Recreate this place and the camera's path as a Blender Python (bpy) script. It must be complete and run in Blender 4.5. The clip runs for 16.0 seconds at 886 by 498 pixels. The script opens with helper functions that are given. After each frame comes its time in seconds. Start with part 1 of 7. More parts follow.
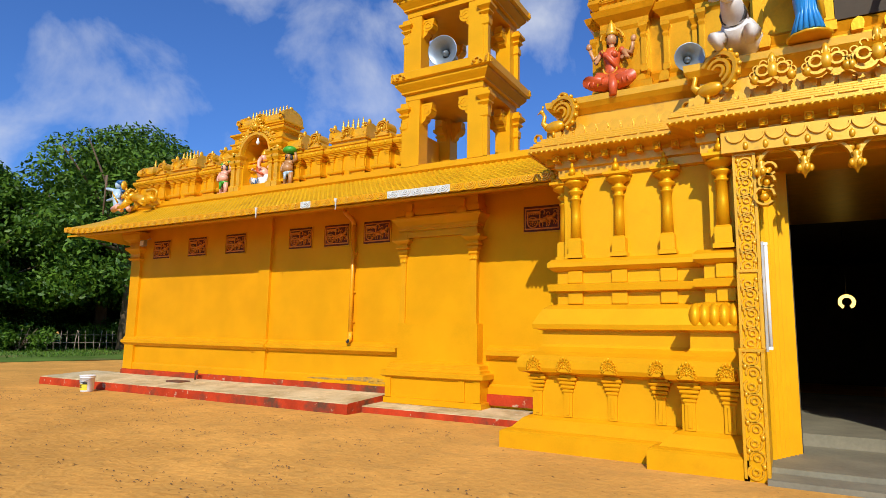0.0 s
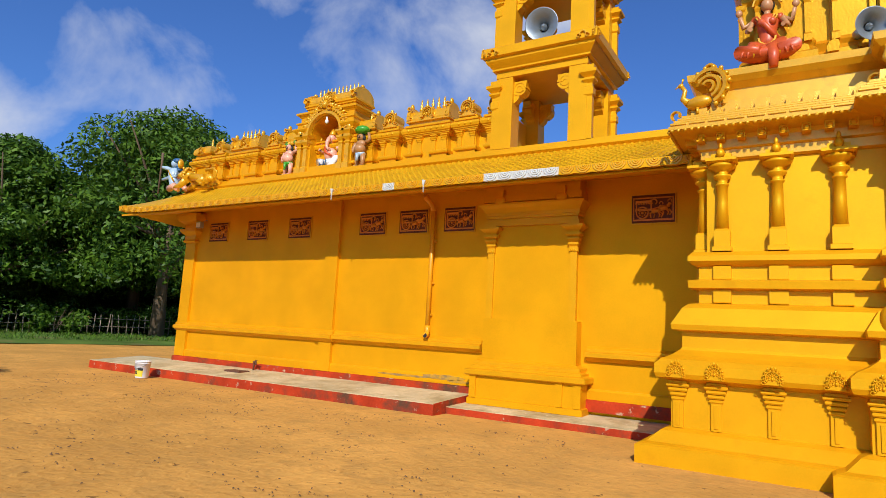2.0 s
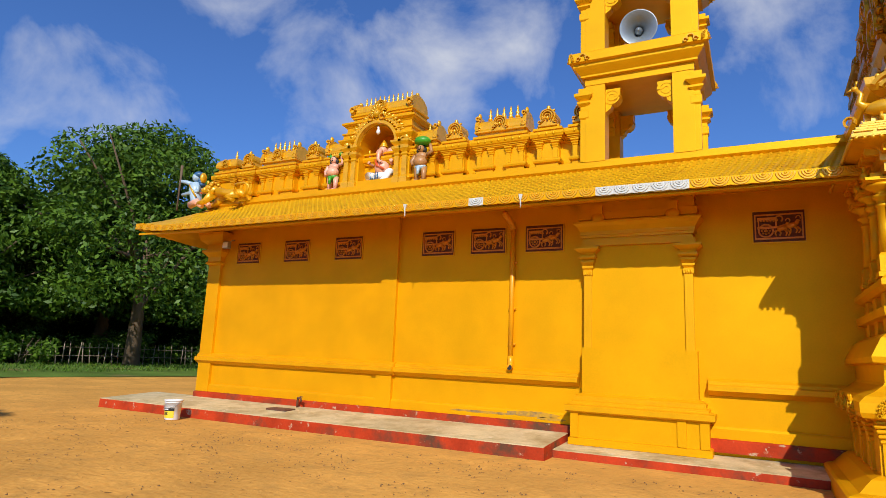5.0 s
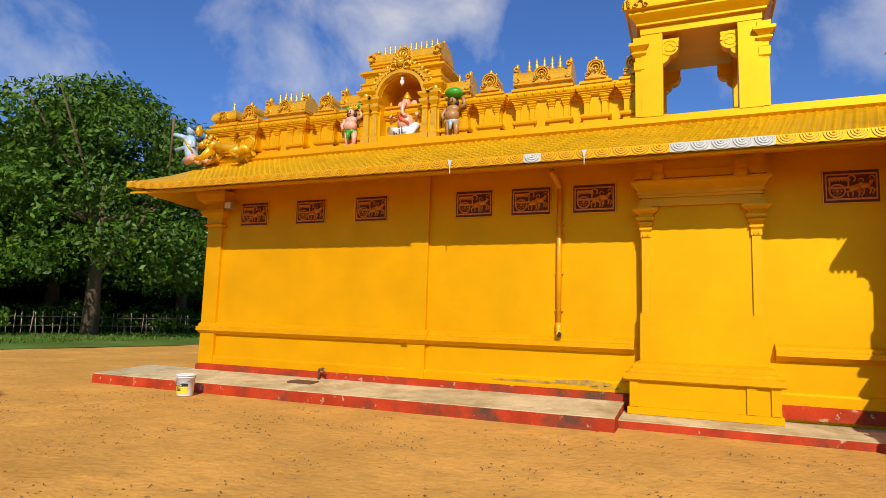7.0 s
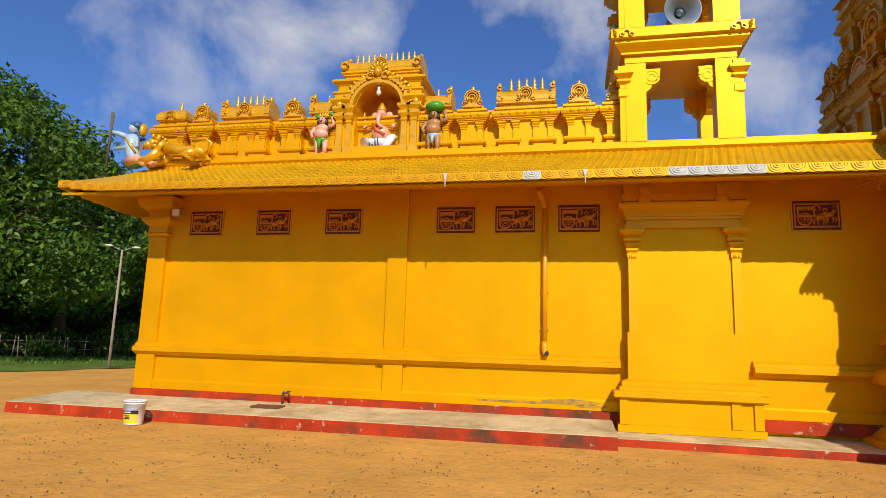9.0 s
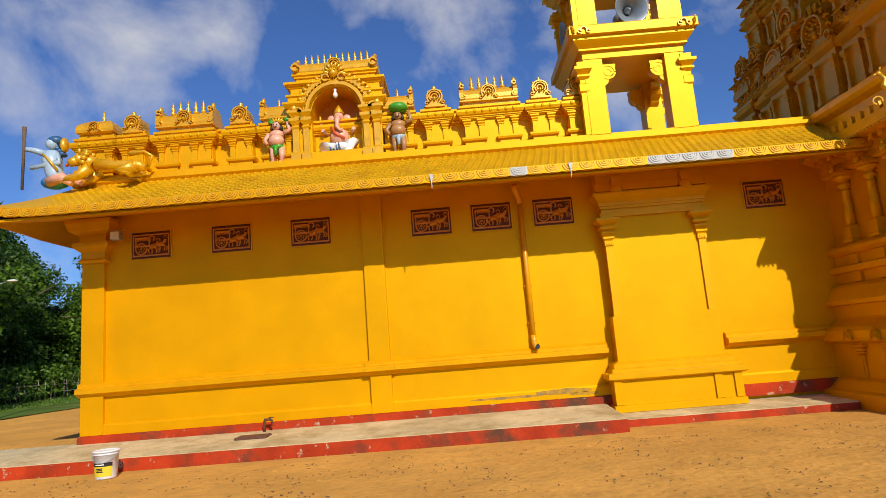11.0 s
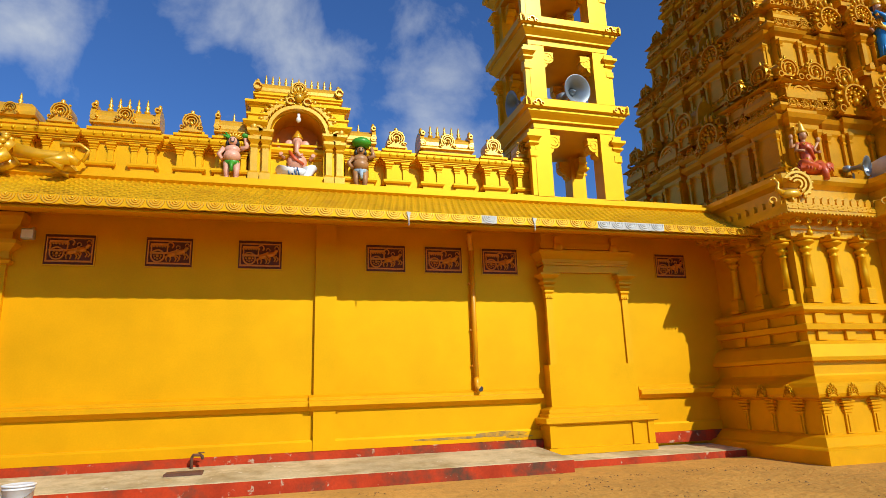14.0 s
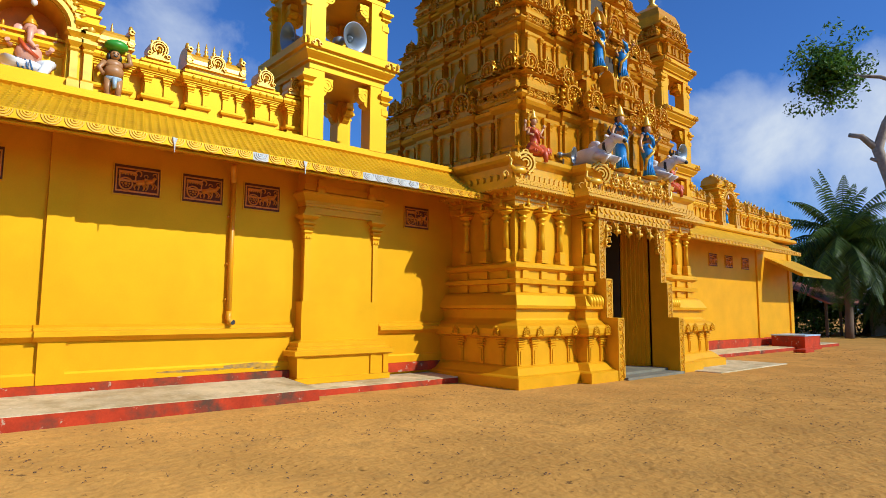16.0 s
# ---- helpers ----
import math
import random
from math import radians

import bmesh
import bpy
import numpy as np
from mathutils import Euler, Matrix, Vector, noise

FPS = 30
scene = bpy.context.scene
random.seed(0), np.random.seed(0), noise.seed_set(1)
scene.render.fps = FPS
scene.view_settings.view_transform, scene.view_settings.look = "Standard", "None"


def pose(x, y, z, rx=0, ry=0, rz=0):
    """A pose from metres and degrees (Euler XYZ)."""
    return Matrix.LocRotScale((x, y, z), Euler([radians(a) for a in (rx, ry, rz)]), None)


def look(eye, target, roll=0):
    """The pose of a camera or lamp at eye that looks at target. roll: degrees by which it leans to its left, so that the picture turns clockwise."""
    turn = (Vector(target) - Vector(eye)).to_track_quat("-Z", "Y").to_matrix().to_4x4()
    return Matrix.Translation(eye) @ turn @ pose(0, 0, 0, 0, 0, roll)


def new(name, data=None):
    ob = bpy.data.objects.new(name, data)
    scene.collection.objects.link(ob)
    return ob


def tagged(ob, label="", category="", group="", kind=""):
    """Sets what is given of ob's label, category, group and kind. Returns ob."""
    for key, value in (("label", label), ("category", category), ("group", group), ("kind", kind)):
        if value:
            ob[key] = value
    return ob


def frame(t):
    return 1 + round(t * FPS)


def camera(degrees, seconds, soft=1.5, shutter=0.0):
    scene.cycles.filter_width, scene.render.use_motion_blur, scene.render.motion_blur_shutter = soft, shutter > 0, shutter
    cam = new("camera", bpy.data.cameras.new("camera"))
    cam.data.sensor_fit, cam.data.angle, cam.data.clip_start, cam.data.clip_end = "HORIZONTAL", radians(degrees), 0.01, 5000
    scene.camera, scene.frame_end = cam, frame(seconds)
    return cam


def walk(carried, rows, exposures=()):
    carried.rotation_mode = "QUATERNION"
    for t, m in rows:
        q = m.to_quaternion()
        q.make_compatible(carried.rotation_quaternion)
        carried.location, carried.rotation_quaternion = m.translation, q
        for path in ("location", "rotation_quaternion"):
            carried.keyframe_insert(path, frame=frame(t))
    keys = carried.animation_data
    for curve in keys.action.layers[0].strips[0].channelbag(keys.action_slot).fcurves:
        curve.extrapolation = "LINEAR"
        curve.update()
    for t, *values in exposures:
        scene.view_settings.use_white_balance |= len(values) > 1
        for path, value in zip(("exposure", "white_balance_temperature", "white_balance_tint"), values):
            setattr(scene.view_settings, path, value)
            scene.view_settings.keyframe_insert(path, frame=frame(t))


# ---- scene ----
cam = camera(72.2, 16.0, soft=0.8)
PATH = [
    (0, (1.281, -9.893, 1.412), (0.298, -8.174, 1.688), 1.0),
    (0.5, (0.988, -9.898, 1.321), (-0.116, -8.261, 1.64), 2.8),
    (1, (0.61, -9.845, 1.355), (-0.445, -8.18, 1.691), 1.4),
    (1.5, (0.157, -9.828, 1.389), (-0.875, -8.138, 1.674), 1.4),
    (2, (-0.304, -9.755, 1.328), (-1.336, -8.063, 1.596), 3.2),
    (2.5, (-0.738, -9.858, 1.324), (-1.805, -8.195, 1.632), 0.7),
    (3, (-1.131, -9.772, 1.336), (-2.28, -8.158, 1.612), 2.6),
    (3.2, (-1.319, -9.763, 1.345), (-2.359, -8.086, 1.667), 3.0),
    (5.3, (-3.011, -9.859, 1.406), (-3.864, -8.083, 1.745), 2.2),
    (5.5, (-3.215, -9.849, 1.43), (-4.011, -8.029, 1.66), 1.3),
    (6, (-3.672, -9.923, 1.41), (-4.418, -8.077, 1.596), -0.3),
    (6.5, (-4.063, -9.838, 1.428), (-4.876, -8.025, 1.656), 0.4),
    (7, (-4.444, -9.834, 1.395), (-5.206, -8.0, 1.629), 1.8),
    (7.5, (-4.868, -9.883, 1.443), (-5.483, -8.004, 1.745), 0.7),
    (8, (-5.2, -9.854, 1.435), (-5.79, -7.954, 1.639), 1.0),
    (8.5, (-5.586, -9.873, 1.295), (-6.074, -7.961, 1.62), 0.8),
    (9, (-6.024, -9.987, 1.271), (-6.44, -8.057, 1.592), 1.8),
    (9.5, (-6.438, -9.939, 1.305), (-6.754, -7.98, 1.552), -0.3),
    (10, (-6.82, -9.958, 1.286), (-7.058, -7.991, 1.563), -2.0),
    (10.2, (-6.996, -9.968, 1.279), (-7.154, -8.004, 1.622), -4.2),
    (12.3, (-8.637, -10.076, 1.475), (-8.511, -8.099, 1.747), -1.4),
    (12.5, (-8.778, -10.085, 1.468), (-8.67, -8.113, 1.78), -0.8),
    (13, (-9.109, -10.08, 1.408), (-8.859, -8.122, 1.732), -0.9),
    (13.5, (-9.507, -9.992, 1.29), (-9.115, -8.067, 1.666), -2.7),
    (14, (-9.768, -9.932, 1.217), (-9.237, -8.059, 1.672), -1.8),
    (14.5, (-10.273, -9.909, 1.386), (-9.726, -8.009, 1.685), -0.5),
    (15, (-10.286, -9.916, 1.397), (-9.406, -8.16, 1.771), 0.4),
    (15.5, (-10.392, -10.051, 1.415), (-9.187, -8.471, 1.637), 1.2),
    (16, (-10.505, -10.16, 1.439), (-9.196, -8.662, 1.642), 0.3),
]
walk(cam, [(t, look(eye, target, roll)) for t, eye, target, roll in PATH], exposures=[(0.0, 0.20, 6250, 11), (3.0, 0.10, 6300, 12), (5.5, 0.13, 6550, 11), (9.0, 0.06, 6800, 12), (12.5, -0.02, 6700, 10), (14.5, 0.07, 6200, 6), (16.0, 0.14, 5800, 7)])

# ---- light: morning sun from ahead-right, blue sky with broken cloud ----
SUN_TO = Vector((0.42, -1.0, 0.72)).normalized()
sun_elev = math.asin(SUN_TO.z)
sun_azim = math.atan2(SUN_TO.x, SUN_TO.y)

world = bpy.data.worlds.new("sky")
scene.world = world
world.use_nodes = True
wn, wl = world.node_tree.nodes, world.node_tree.links
wn.clear()
w_out = wn.new("ShaderNodeOutputWorld")
w_bg = wn.new("ShaderNodeBackground")
w_sky = wn.new("ShaderNodeTexSky")
w_sky.sky_type = 'NISHITA'
w_sky.sun_disc = False
w_sky.sun_elevation = sun_elev
w_sky.sun_rotation = sun_azim
w_sky.air_density, w_sky.dust_density, w_sky.ozone_density = 1.0, 1.0, 3.0
w_bg.inputs["Strength"].default_value = 0.074
w_tc = wn.new("ShaderNodeTexCoord")
w_n1 = wn.new("ShaderNodeTexNoise")
w_n1.inputs["Scale"].default_value = 5.2
w_n1.inputs["Detail"].default_value = 10
w_n1.inputs["Roughness"].default_value = 0.56
w_n1.inputs["Distortion"].default_value = 0.25
w_ramp = wn.new("ShaderNodeValToRGB")
w_ramp.color_ramp.elements[0].position, w_ramp.color_ramp.elements[0].color = 0.56, (0, 0, 0, 1)
w_ramp.color_ramp.elements[1].position, w_ramp.color_ramp.elements[1].color = 0.92, (1, 1, 1, 1)
# cloud banks: direction, half-width in degrees, density
CLOUDS = [((-0.81, 0.47, 0.33), 8, 0.22), ((-0.90, 0.28, 0.36), 13, 0.09), ((-0.93, 0.30, 0.20), 9, 0.20), ((-0.27, 0.86, 0.42), 7, 0.06),
          ((-0.47, 0.78, 0.40), 9, 0.15), ((-0.30, 0.81, 0.51), 6, 0.10), ((-0.04, 0.86, 0.51), 8, 0.09), ((0.29, 0.89, 0.35), 10, 0.11),
          ((0.89, 0.35, 0.27), 7, 0.30), ((0.955, 0.22, 0.17), 12, 0.30)]
w_sum = w_n1.outputs["Fac"]
for d, half, dense in CLOUDS:
    dot = wn.new("ShaderNodeVectorMath")
    dot.operation = 'DOT_PRODUCT'
    wl.new(w_tc.outputs["Generated"], dot.inputs[0])
    dot.inputs[1].default_value = Vector(d).normalized()
    near = wn.new("ShaderNodeMapRange")
    near.interpolation_type = 'SMOOTHSTEP'
    near.inputs["From Min"].default_value, near.inputs["From Max"].default_value = math.cos(radians(half)), 1.0
    near.inputs["To Max"].default_value = dense
    wl.new(dot.outputs["Value"], near.inputs["Value"])
    add = wn.new("ShaderNodeMath")
    wl.new(w_sum, add.inputs[0])
    wl.new(near.outputs["Result"], add.inputs[1])
    w_sum = add.outputs["Value"]
w_hue = wn.new("ShaderNodeMix")
w_hue.data_type = 'RGBA'
w_hue.blend_type = 'MULTIPLY'
w_hue.inputs["Factor"].default_value = 1.0
w_hue.inputs["B"].default_value = (0.68, 1.07, 1.72, 1)
w_mix = wn.new("ShaderNodeMix")
w_mix.data_type = 'RGBA'
w_mix.inputs["B"].default_value = (8.6, 8.9, 9.5, 1)
wl.new(w_tc.outputs["Generated"], w_n1.inputs["Vector"])
wl.new(w_sum, w_ramp.inputs["Fac"])
wl.new(w_sky.outputs["Color"], w_hue.inputs["A"])
wl.new(w_ramp.outputs["Color"], w_mix.inputs["Factor"])
wl.new(w_hue.outputs["Result"], w_mix.inputs["A"])
wl.new(w_mix.outputs["Result"], w_bg.inputs["Color"])
wl.new(w_bg.outputs["Background"], w_out.inputs["Surface"])

sun_data = bpy.data.lights.new("sun", 'SUN')
sun_data.energy = 4.1
sun_data.angle = radians(0.5)
sun_data.color = (1.0, 0.95, 0.82)
sun = new("sun", sun_data)
sun.matrix_world = look(SUN_TO * 60, (0, 0, 0))

# ---- materials ----
def material(name, base, rough=0.6, metal=0.0, scale=3.0, vary=0.12, fine=40.0, bump=0.15, depth=0.01,
             dirt=None, dirt_cut=(0.55, 0.75), dirt_scale=1.2, per_object=0.0, coat=0.0, stretch=(1, 1, 1), spec=0.5, sheen=None, fleck=None):
    """A painted or mineral surface with broad tone, fine grain, relief and optional stains."""
    m = bpy.data.materials.new(name)
    m.use_nodes = True
    n, l = m.node_tree.nodes, m.node_tree.links
    p = n["Principled BSDF"]
    p.inputs["Roughness"].default_value = rough
    p.inputs["Metallic"].default_value = metal
    p.inputs["Coat Weight"].default_value = coat
    p.inputs["Specular IOR Level"].default_value = spec
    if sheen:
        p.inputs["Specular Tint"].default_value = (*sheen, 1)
    tc = n.new("ShaderNodeTexCoord")
    mp = n.new("ShaderNodeMapping")
    mp.inputs["Scale"].default_value = stretch
    l.new(tc.outputs["Object"], mp.inputs["Vector"])
    broad = n.new("ShaderNodeTexNoise")
    broad.inputs["Scale"].default_value = scale
    broad.inputs["Detail"].default_value = 5
    l.new(mp.outputs["Vector"], broad.inputs["Vector"])
    grain = n.new("ShaderNodeTexNoise")
    grain.inputs["Scale"].default_value = fine
    grain.inputs["Detail"].default_value = 4
    l.new(mp.outputs["Vector"], grain.inputs["Vector"])
    both = n.new("ShaderNodeMath")
    both.operation = 'MULTIPLY_ADD'
    l.new(grain.outputs["Fac"], both.inputs[0])
    both.inputs[1].default_value = 0.4
    l.new(broad.outputs["Fac"], both.inputs[2])
    rng = n.new("ShaderNodeMapRange")
    rng.inputs["From Min"].default_value = 0.45
    rng.inputs["From Max"].default_value = 0.95
    rng.inputs["To Min"].default_value = 1 - vary
    rng.inputs["To Max"].default_value = 1 + vary
    l.new(both.outputs["Value"], rng.inputs["Value"])
    tone = rng.outputs["Result"]
    if per_object:
        info = n.new("ShaderNodeObjectInfo")
        r2 = n.new("ShaderNodeMapRange")
        r2.inputs["To Min"].default_value = 1 - per_object
        r2.inputs["To Max"].default_value = 1 + per_object
        l.new(info.outputs["Random"], r2.inputs["Value"])
        mu = n.new("ShaderNodeMath")
        mu.operation = 'MULTIPLY'
        l.new(tone, mu.inputs[0])
        l.new(r2.outputs["Result"], mu.inputs[1])
        tone = mu.outputs["Value"]
    sc = n.new("ShaderNodeVectorMath")
    sc.operation = 'SCALE'
    sc.inputs[0].default_value = base
    l.new(tone, sc.inputs["Scale"])
    colour = sc.outputs["Vector"]
    if dirt:
        dn = n.new("ShaderNodeTexNoise")
        dn.inputs["Scale"].default_value = dirt_scale
        dn.inputs["Detail"].default_value = 8
        dn.inputs["Roughness"].default_value = 0.65
        l.new(mp.outputs["Vector"], dn.inputs["Vector"])
        dr = n.new("ShaderNodeMapRange")
        dr.inputs["From Min"].default_value, dr.inputs["From Max"].default_value = dirt_cut
        l.new(dn.outputs["Fac"], dr.inputs["Value"])
        mx = n.new("ShaderNodeMix")
        mx.data_type = 'RGBA'
        l.new(dr.outputs["Result"], mx.inputs["Factor"])
        l.new(colour, mx.inputs["A"])
        mx.inputs["B"].default_value = (*dirt, 1)
        colour = mx.outputs["Result"]
    if fleck:
        fn = n.new("ShaderNodeTexNoise")
        fn.inputs["Scale"].default_value = fleck[2]
        fn.inputs["Detail"].default_value = 6
        fn.inputs["Roughness"].default_value = 0.7
        l.new(mp.outputs["Vector"], fn.inputs["Vector"])
        fr2 = n.new("ShaderNodeMapRange")
        fr2.inputs["From Min"].default_value, fr2.inputs["From Max"].default_value = fleck[1], fleck[1] + 0.05
        l.new(fn.outputs["Fac"], fr2.inputs["Value"])
        fx = n.new("ShaderNodeMix")
        fx.data_type = 'RGBA'
        l.new(fr2.outputs["Result"], fx.inputs["Factor"])
        l.new(colour, fx.inputs["A"])
        fx.inputs["B"].default_value = (*fleck[0], 1)
        colour = fx.outputs["Result"]
    l.new(colour, p.inputs["Base Color"])
    if bump:
        bp = n.new("ShaderNodeBump")
        bp.inputs["Strength"].default_value = bump
        bp.inputs["Distance"].default_value = depth
        l.new(both.outputs["Value"], bp.inputs["Height"])
        l.new(bp.outputs["Normal"], p.inputs["Normal"])
    return m


YEL = (0.675, 0.276, 0.0012)
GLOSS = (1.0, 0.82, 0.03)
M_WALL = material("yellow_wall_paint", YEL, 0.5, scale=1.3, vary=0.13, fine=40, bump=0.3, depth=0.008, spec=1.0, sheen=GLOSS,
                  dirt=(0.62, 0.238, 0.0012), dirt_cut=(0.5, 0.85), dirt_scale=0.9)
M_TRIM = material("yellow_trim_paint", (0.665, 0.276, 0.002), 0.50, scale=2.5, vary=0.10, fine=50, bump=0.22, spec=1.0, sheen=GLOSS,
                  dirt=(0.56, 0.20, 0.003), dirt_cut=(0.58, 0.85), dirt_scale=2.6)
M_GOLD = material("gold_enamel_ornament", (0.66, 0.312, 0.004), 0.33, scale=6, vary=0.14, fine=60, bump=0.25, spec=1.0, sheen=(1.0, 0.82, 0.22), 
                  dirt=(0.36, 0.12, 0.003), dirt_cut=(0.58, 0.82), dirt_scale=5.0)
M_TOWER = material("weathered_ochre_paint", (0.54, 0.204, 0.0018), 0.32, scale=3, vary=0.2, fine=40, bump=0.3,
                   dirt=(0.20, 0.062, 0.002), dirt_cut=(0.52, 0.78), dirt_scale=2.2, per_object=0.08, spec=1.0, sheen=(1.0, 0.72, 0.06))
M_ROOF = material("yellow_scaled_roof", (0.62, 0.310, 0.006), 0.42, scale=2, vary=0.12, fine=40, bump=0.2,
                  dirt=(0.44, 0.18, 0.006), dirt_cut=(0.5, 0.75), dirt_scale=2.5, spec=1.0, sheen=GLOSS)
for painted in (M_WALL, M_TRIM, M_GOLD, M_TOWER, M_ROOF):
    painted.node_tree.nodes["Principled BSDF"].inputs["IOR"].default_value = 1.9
for painted in (M_TRIM, M_GOLD):
    painted.node_tree.nodes["Principled BSDF"].inputs["Coat Weight"].default_value = 0.12
    painted.node_tree.nodes["Principled BSDF"].inputs["Coat Roughness"].default_value = 0.26
M_RED = material("red_plinth_paint", (0.42, 0.038, 0.007), 0.75, scale=2.5, vary=0.3, fine=30, bump=0.5, spec=0.2,
                 dirt=(0.10, 0.045, 0.022), dirt_cut=(0.50, 0.66), dirt_scale=1.6, fleck=((0.46, 0.32, 0.20), 0.625, 6.0))
M_CONC = material("worn_concrete", (0.60, 0.48, 0.27), 0.9, scale=2.0, vary=0.22, fine=25, bump=0.4, spec=0.2,
                  dirt=(0.38, 0.275, 0.12), dirt_cut=(0.45, 0.68), dirt_scale=2.4, fleck=((0.70, 0.62, 0.45), 0.62, 5.0))
M_SLAB = material("grey_stone_step", (0.19, 0.165, 0.105), 0.8, scale=2.0, vary=0.25, fine=25, bump=0.3)
M_SAND = material("ochre_sand", (0.55, 0.272, 0.060), 0.95, scale=0.6, vary=0.20, fine=12, bump=0.9, depth=0.07, spec=0.05,
                  dirt=(0.44, 0.225, 0.055), dirt_cut=(0.48, 0.68), dirt_scale=2.6, fleck=((0.20, 0.10, 0.03), 0.62, 7.0))
M_SAND.node_tree.nodes["Principled BSDF"].inputs["Diffuse Roughness"].default_value = 0.3
M_GRASS = material("grass_ground", (0.10, 0.16, 0.025), 0.95, scale=0.4, vary=0.35, fine=14, bump=0.9, depth=0.06, spec=0.1,
                   dirt=(0.24, 0.18, 0.07), dirt_cut=(0.55, 0.7), dirt_scale=0.35)
M_BROWN = material("dark_brown_vent_shade", (0.12, 0.026, 0.006), 0.7, scale=8, vary=0.2, fine=60, bump=0.2)
M_ORANGE = material("orange_relief_paint", (0.62, 0.22, 0.006), 0.5, scale=8, vary=0.15, fine=60, bump=0.2)
M_PRIMER = material("chalky_primer", (0.56, 0.56, 0.52), 0.7, scale=8, vary=0.15, fine=40, bump=0.3)
M_WHITE = material("white_primer", (0.78, 0.78, 0.76), 0.6, scale=6, vary=0.08, fine=40, bump=0.2)
# shade put into the colour: hall, passage, tower niches, shed back
M_DARK = material("painted_shade_dark", (0.05, 0.035, 0.02), 0.8, scale=3, vary=0.2, fine=30, bump=0.1)
M_HORN = material("grey_horn_metal", (0.24, 0.28, 0.31), 0.4, metal=0.5, scale=5, vary=0.15, fine=60, bump=0.1)
M_BLACK = material("black_paint", (0.02, 0.018, 0.016), 0.5, scale=6, vary=0.2, bump=0.05)
M_SKIN = material("pink_statue_paint", (0.72, 0.36, 0.24), 0.4, scale=8, vary=0.1, bump=0.1)
M_BSKIN = material("brown_statue_paint", (0.42, 0.20, 0.07), 0.4, scale=8, vary=0.1, bump=0.1)
M_TAN = material("tan_statue_paint", (0.50, 0.24, 0.10), 0.4, scale=8, vary=0.1, bump=0.1)
M_GREY = material("blue_grey_statue_paint", (0.36, 0.48, 0.58), 0.4, scale=8, vary=0.1, bump=0.1)
M_BLUE = material("blue_statue_paint", (0.025, 0.24, 0.60), 0.35, scale=8, vary=0.12, bump=0.1)
M_NAVY = material("dark_blue_statue_paint", (0.03, 0.10, 0.22), 0.4, scale=8, vary=0.12, bump=0.1)
M_CRIM = material("crimson_statue_paint", (0.56, 0.085, 0.018), 0.4, scale=8, vary=0.12, bump=0.1)
M_GREEN = material("green_statue_paint", (0.05, 0.30, 0.02), 0.4, scale=8, vary=0.12, bump=0.1)
M_BULL = material("chalk_white_bull_paint", (0.66, 0.62, 0.58), 0.5, scale=5, vary=0.12, bump=0.15)
M_BARK = material("tree_bark", (0.13, 0.085, 0.05), 0.9, scale=4, vary=0.3, fine=25, bump=0.7, depth=0.03, stretch=(1, 1, 0.3))
M_PALEBARK = material("pale_bark", (0.34, 0.27, 0.20), 0.9, scale=3, vary=0.3, fine=20, bump=0.6, depth=0.03)
M_ZINC = material("zinc_roof_sheet", (0.42, 0.45, 0.47), 0.5, metal=0.4, scale=2, vary=0.2, bump=0.1)
M_RUST = material("red_roof_tile", (0.30, 0.09, 0.05), 0.8, scale=3, vary=0.3, bump=0.3)
M_PVC = material("painted_pipe", (0.74, 0.32, 0.003), 0.35, scale=4, vary=0.08, bump=0.05)
M_STEEL = material("galvanised_steel", (0.45, 0.45, 0.43), 0.45, metal=0.6, scale=6, vary=0.15, bump=0.05)
M_YLABEL = material("yellow_label", (0.80, 0.60, 0.04), 0.4, scale=6, vary=0.05, bump=0.0)
M_LITTER = material("dry_leaf_litter", (0.13, 0.066, 0.028), 0.9, scale=6, vary=0.3, bump=0.2)
M_RUSTIRON = material("rusty_iron", (0.13, 0.05, 0.025), 0.8, scale=12, vary=0.3, bump=0.3)


def leaf_material(name, base, tip):
    m = bpy.data.materials.new(name)
    m.use_nodes = True
    n, l = m.node_tree.nodes, m.node_tree.links
    p = n["Principled BSDF"]
    p.inputs["Roughness"].default_value = 0.5
    p.inputs["Specular IOR Level"].default_value = 0.3
    geo = n.new("ShaderNodeNewGeometry")
    ramp = n.new("ShaderNodeValToRGB")
    ramp.color_ramp.elements[0].color = (*base, 1)
    ramp.color_ramp.elements[1].color = (*tip, 1)
    l.new(geo.outputs["Random Per Island"], ramp.inputs["Fac"])
    l.new(ramp.outputs["Color"], p.inputs["Base Color"])
    tr = n.new("ShaderNodeBsdfTranslucent")
    l.new(ramp.outputs["Color"], tr.inputs["Color"])
    mx = n.new("ShaderNodeMixShader")
    mx.inputs["Fac"].default_value = 0.28
    l.new(p.outputs["BSDF"], mx.inputs[1])
    l.new(tr.outputs["BSDF"], mx.inputs[2])
    l.new(mx.outputs["Shader"], n["Material Output"].inputs["Surface"])
    return m


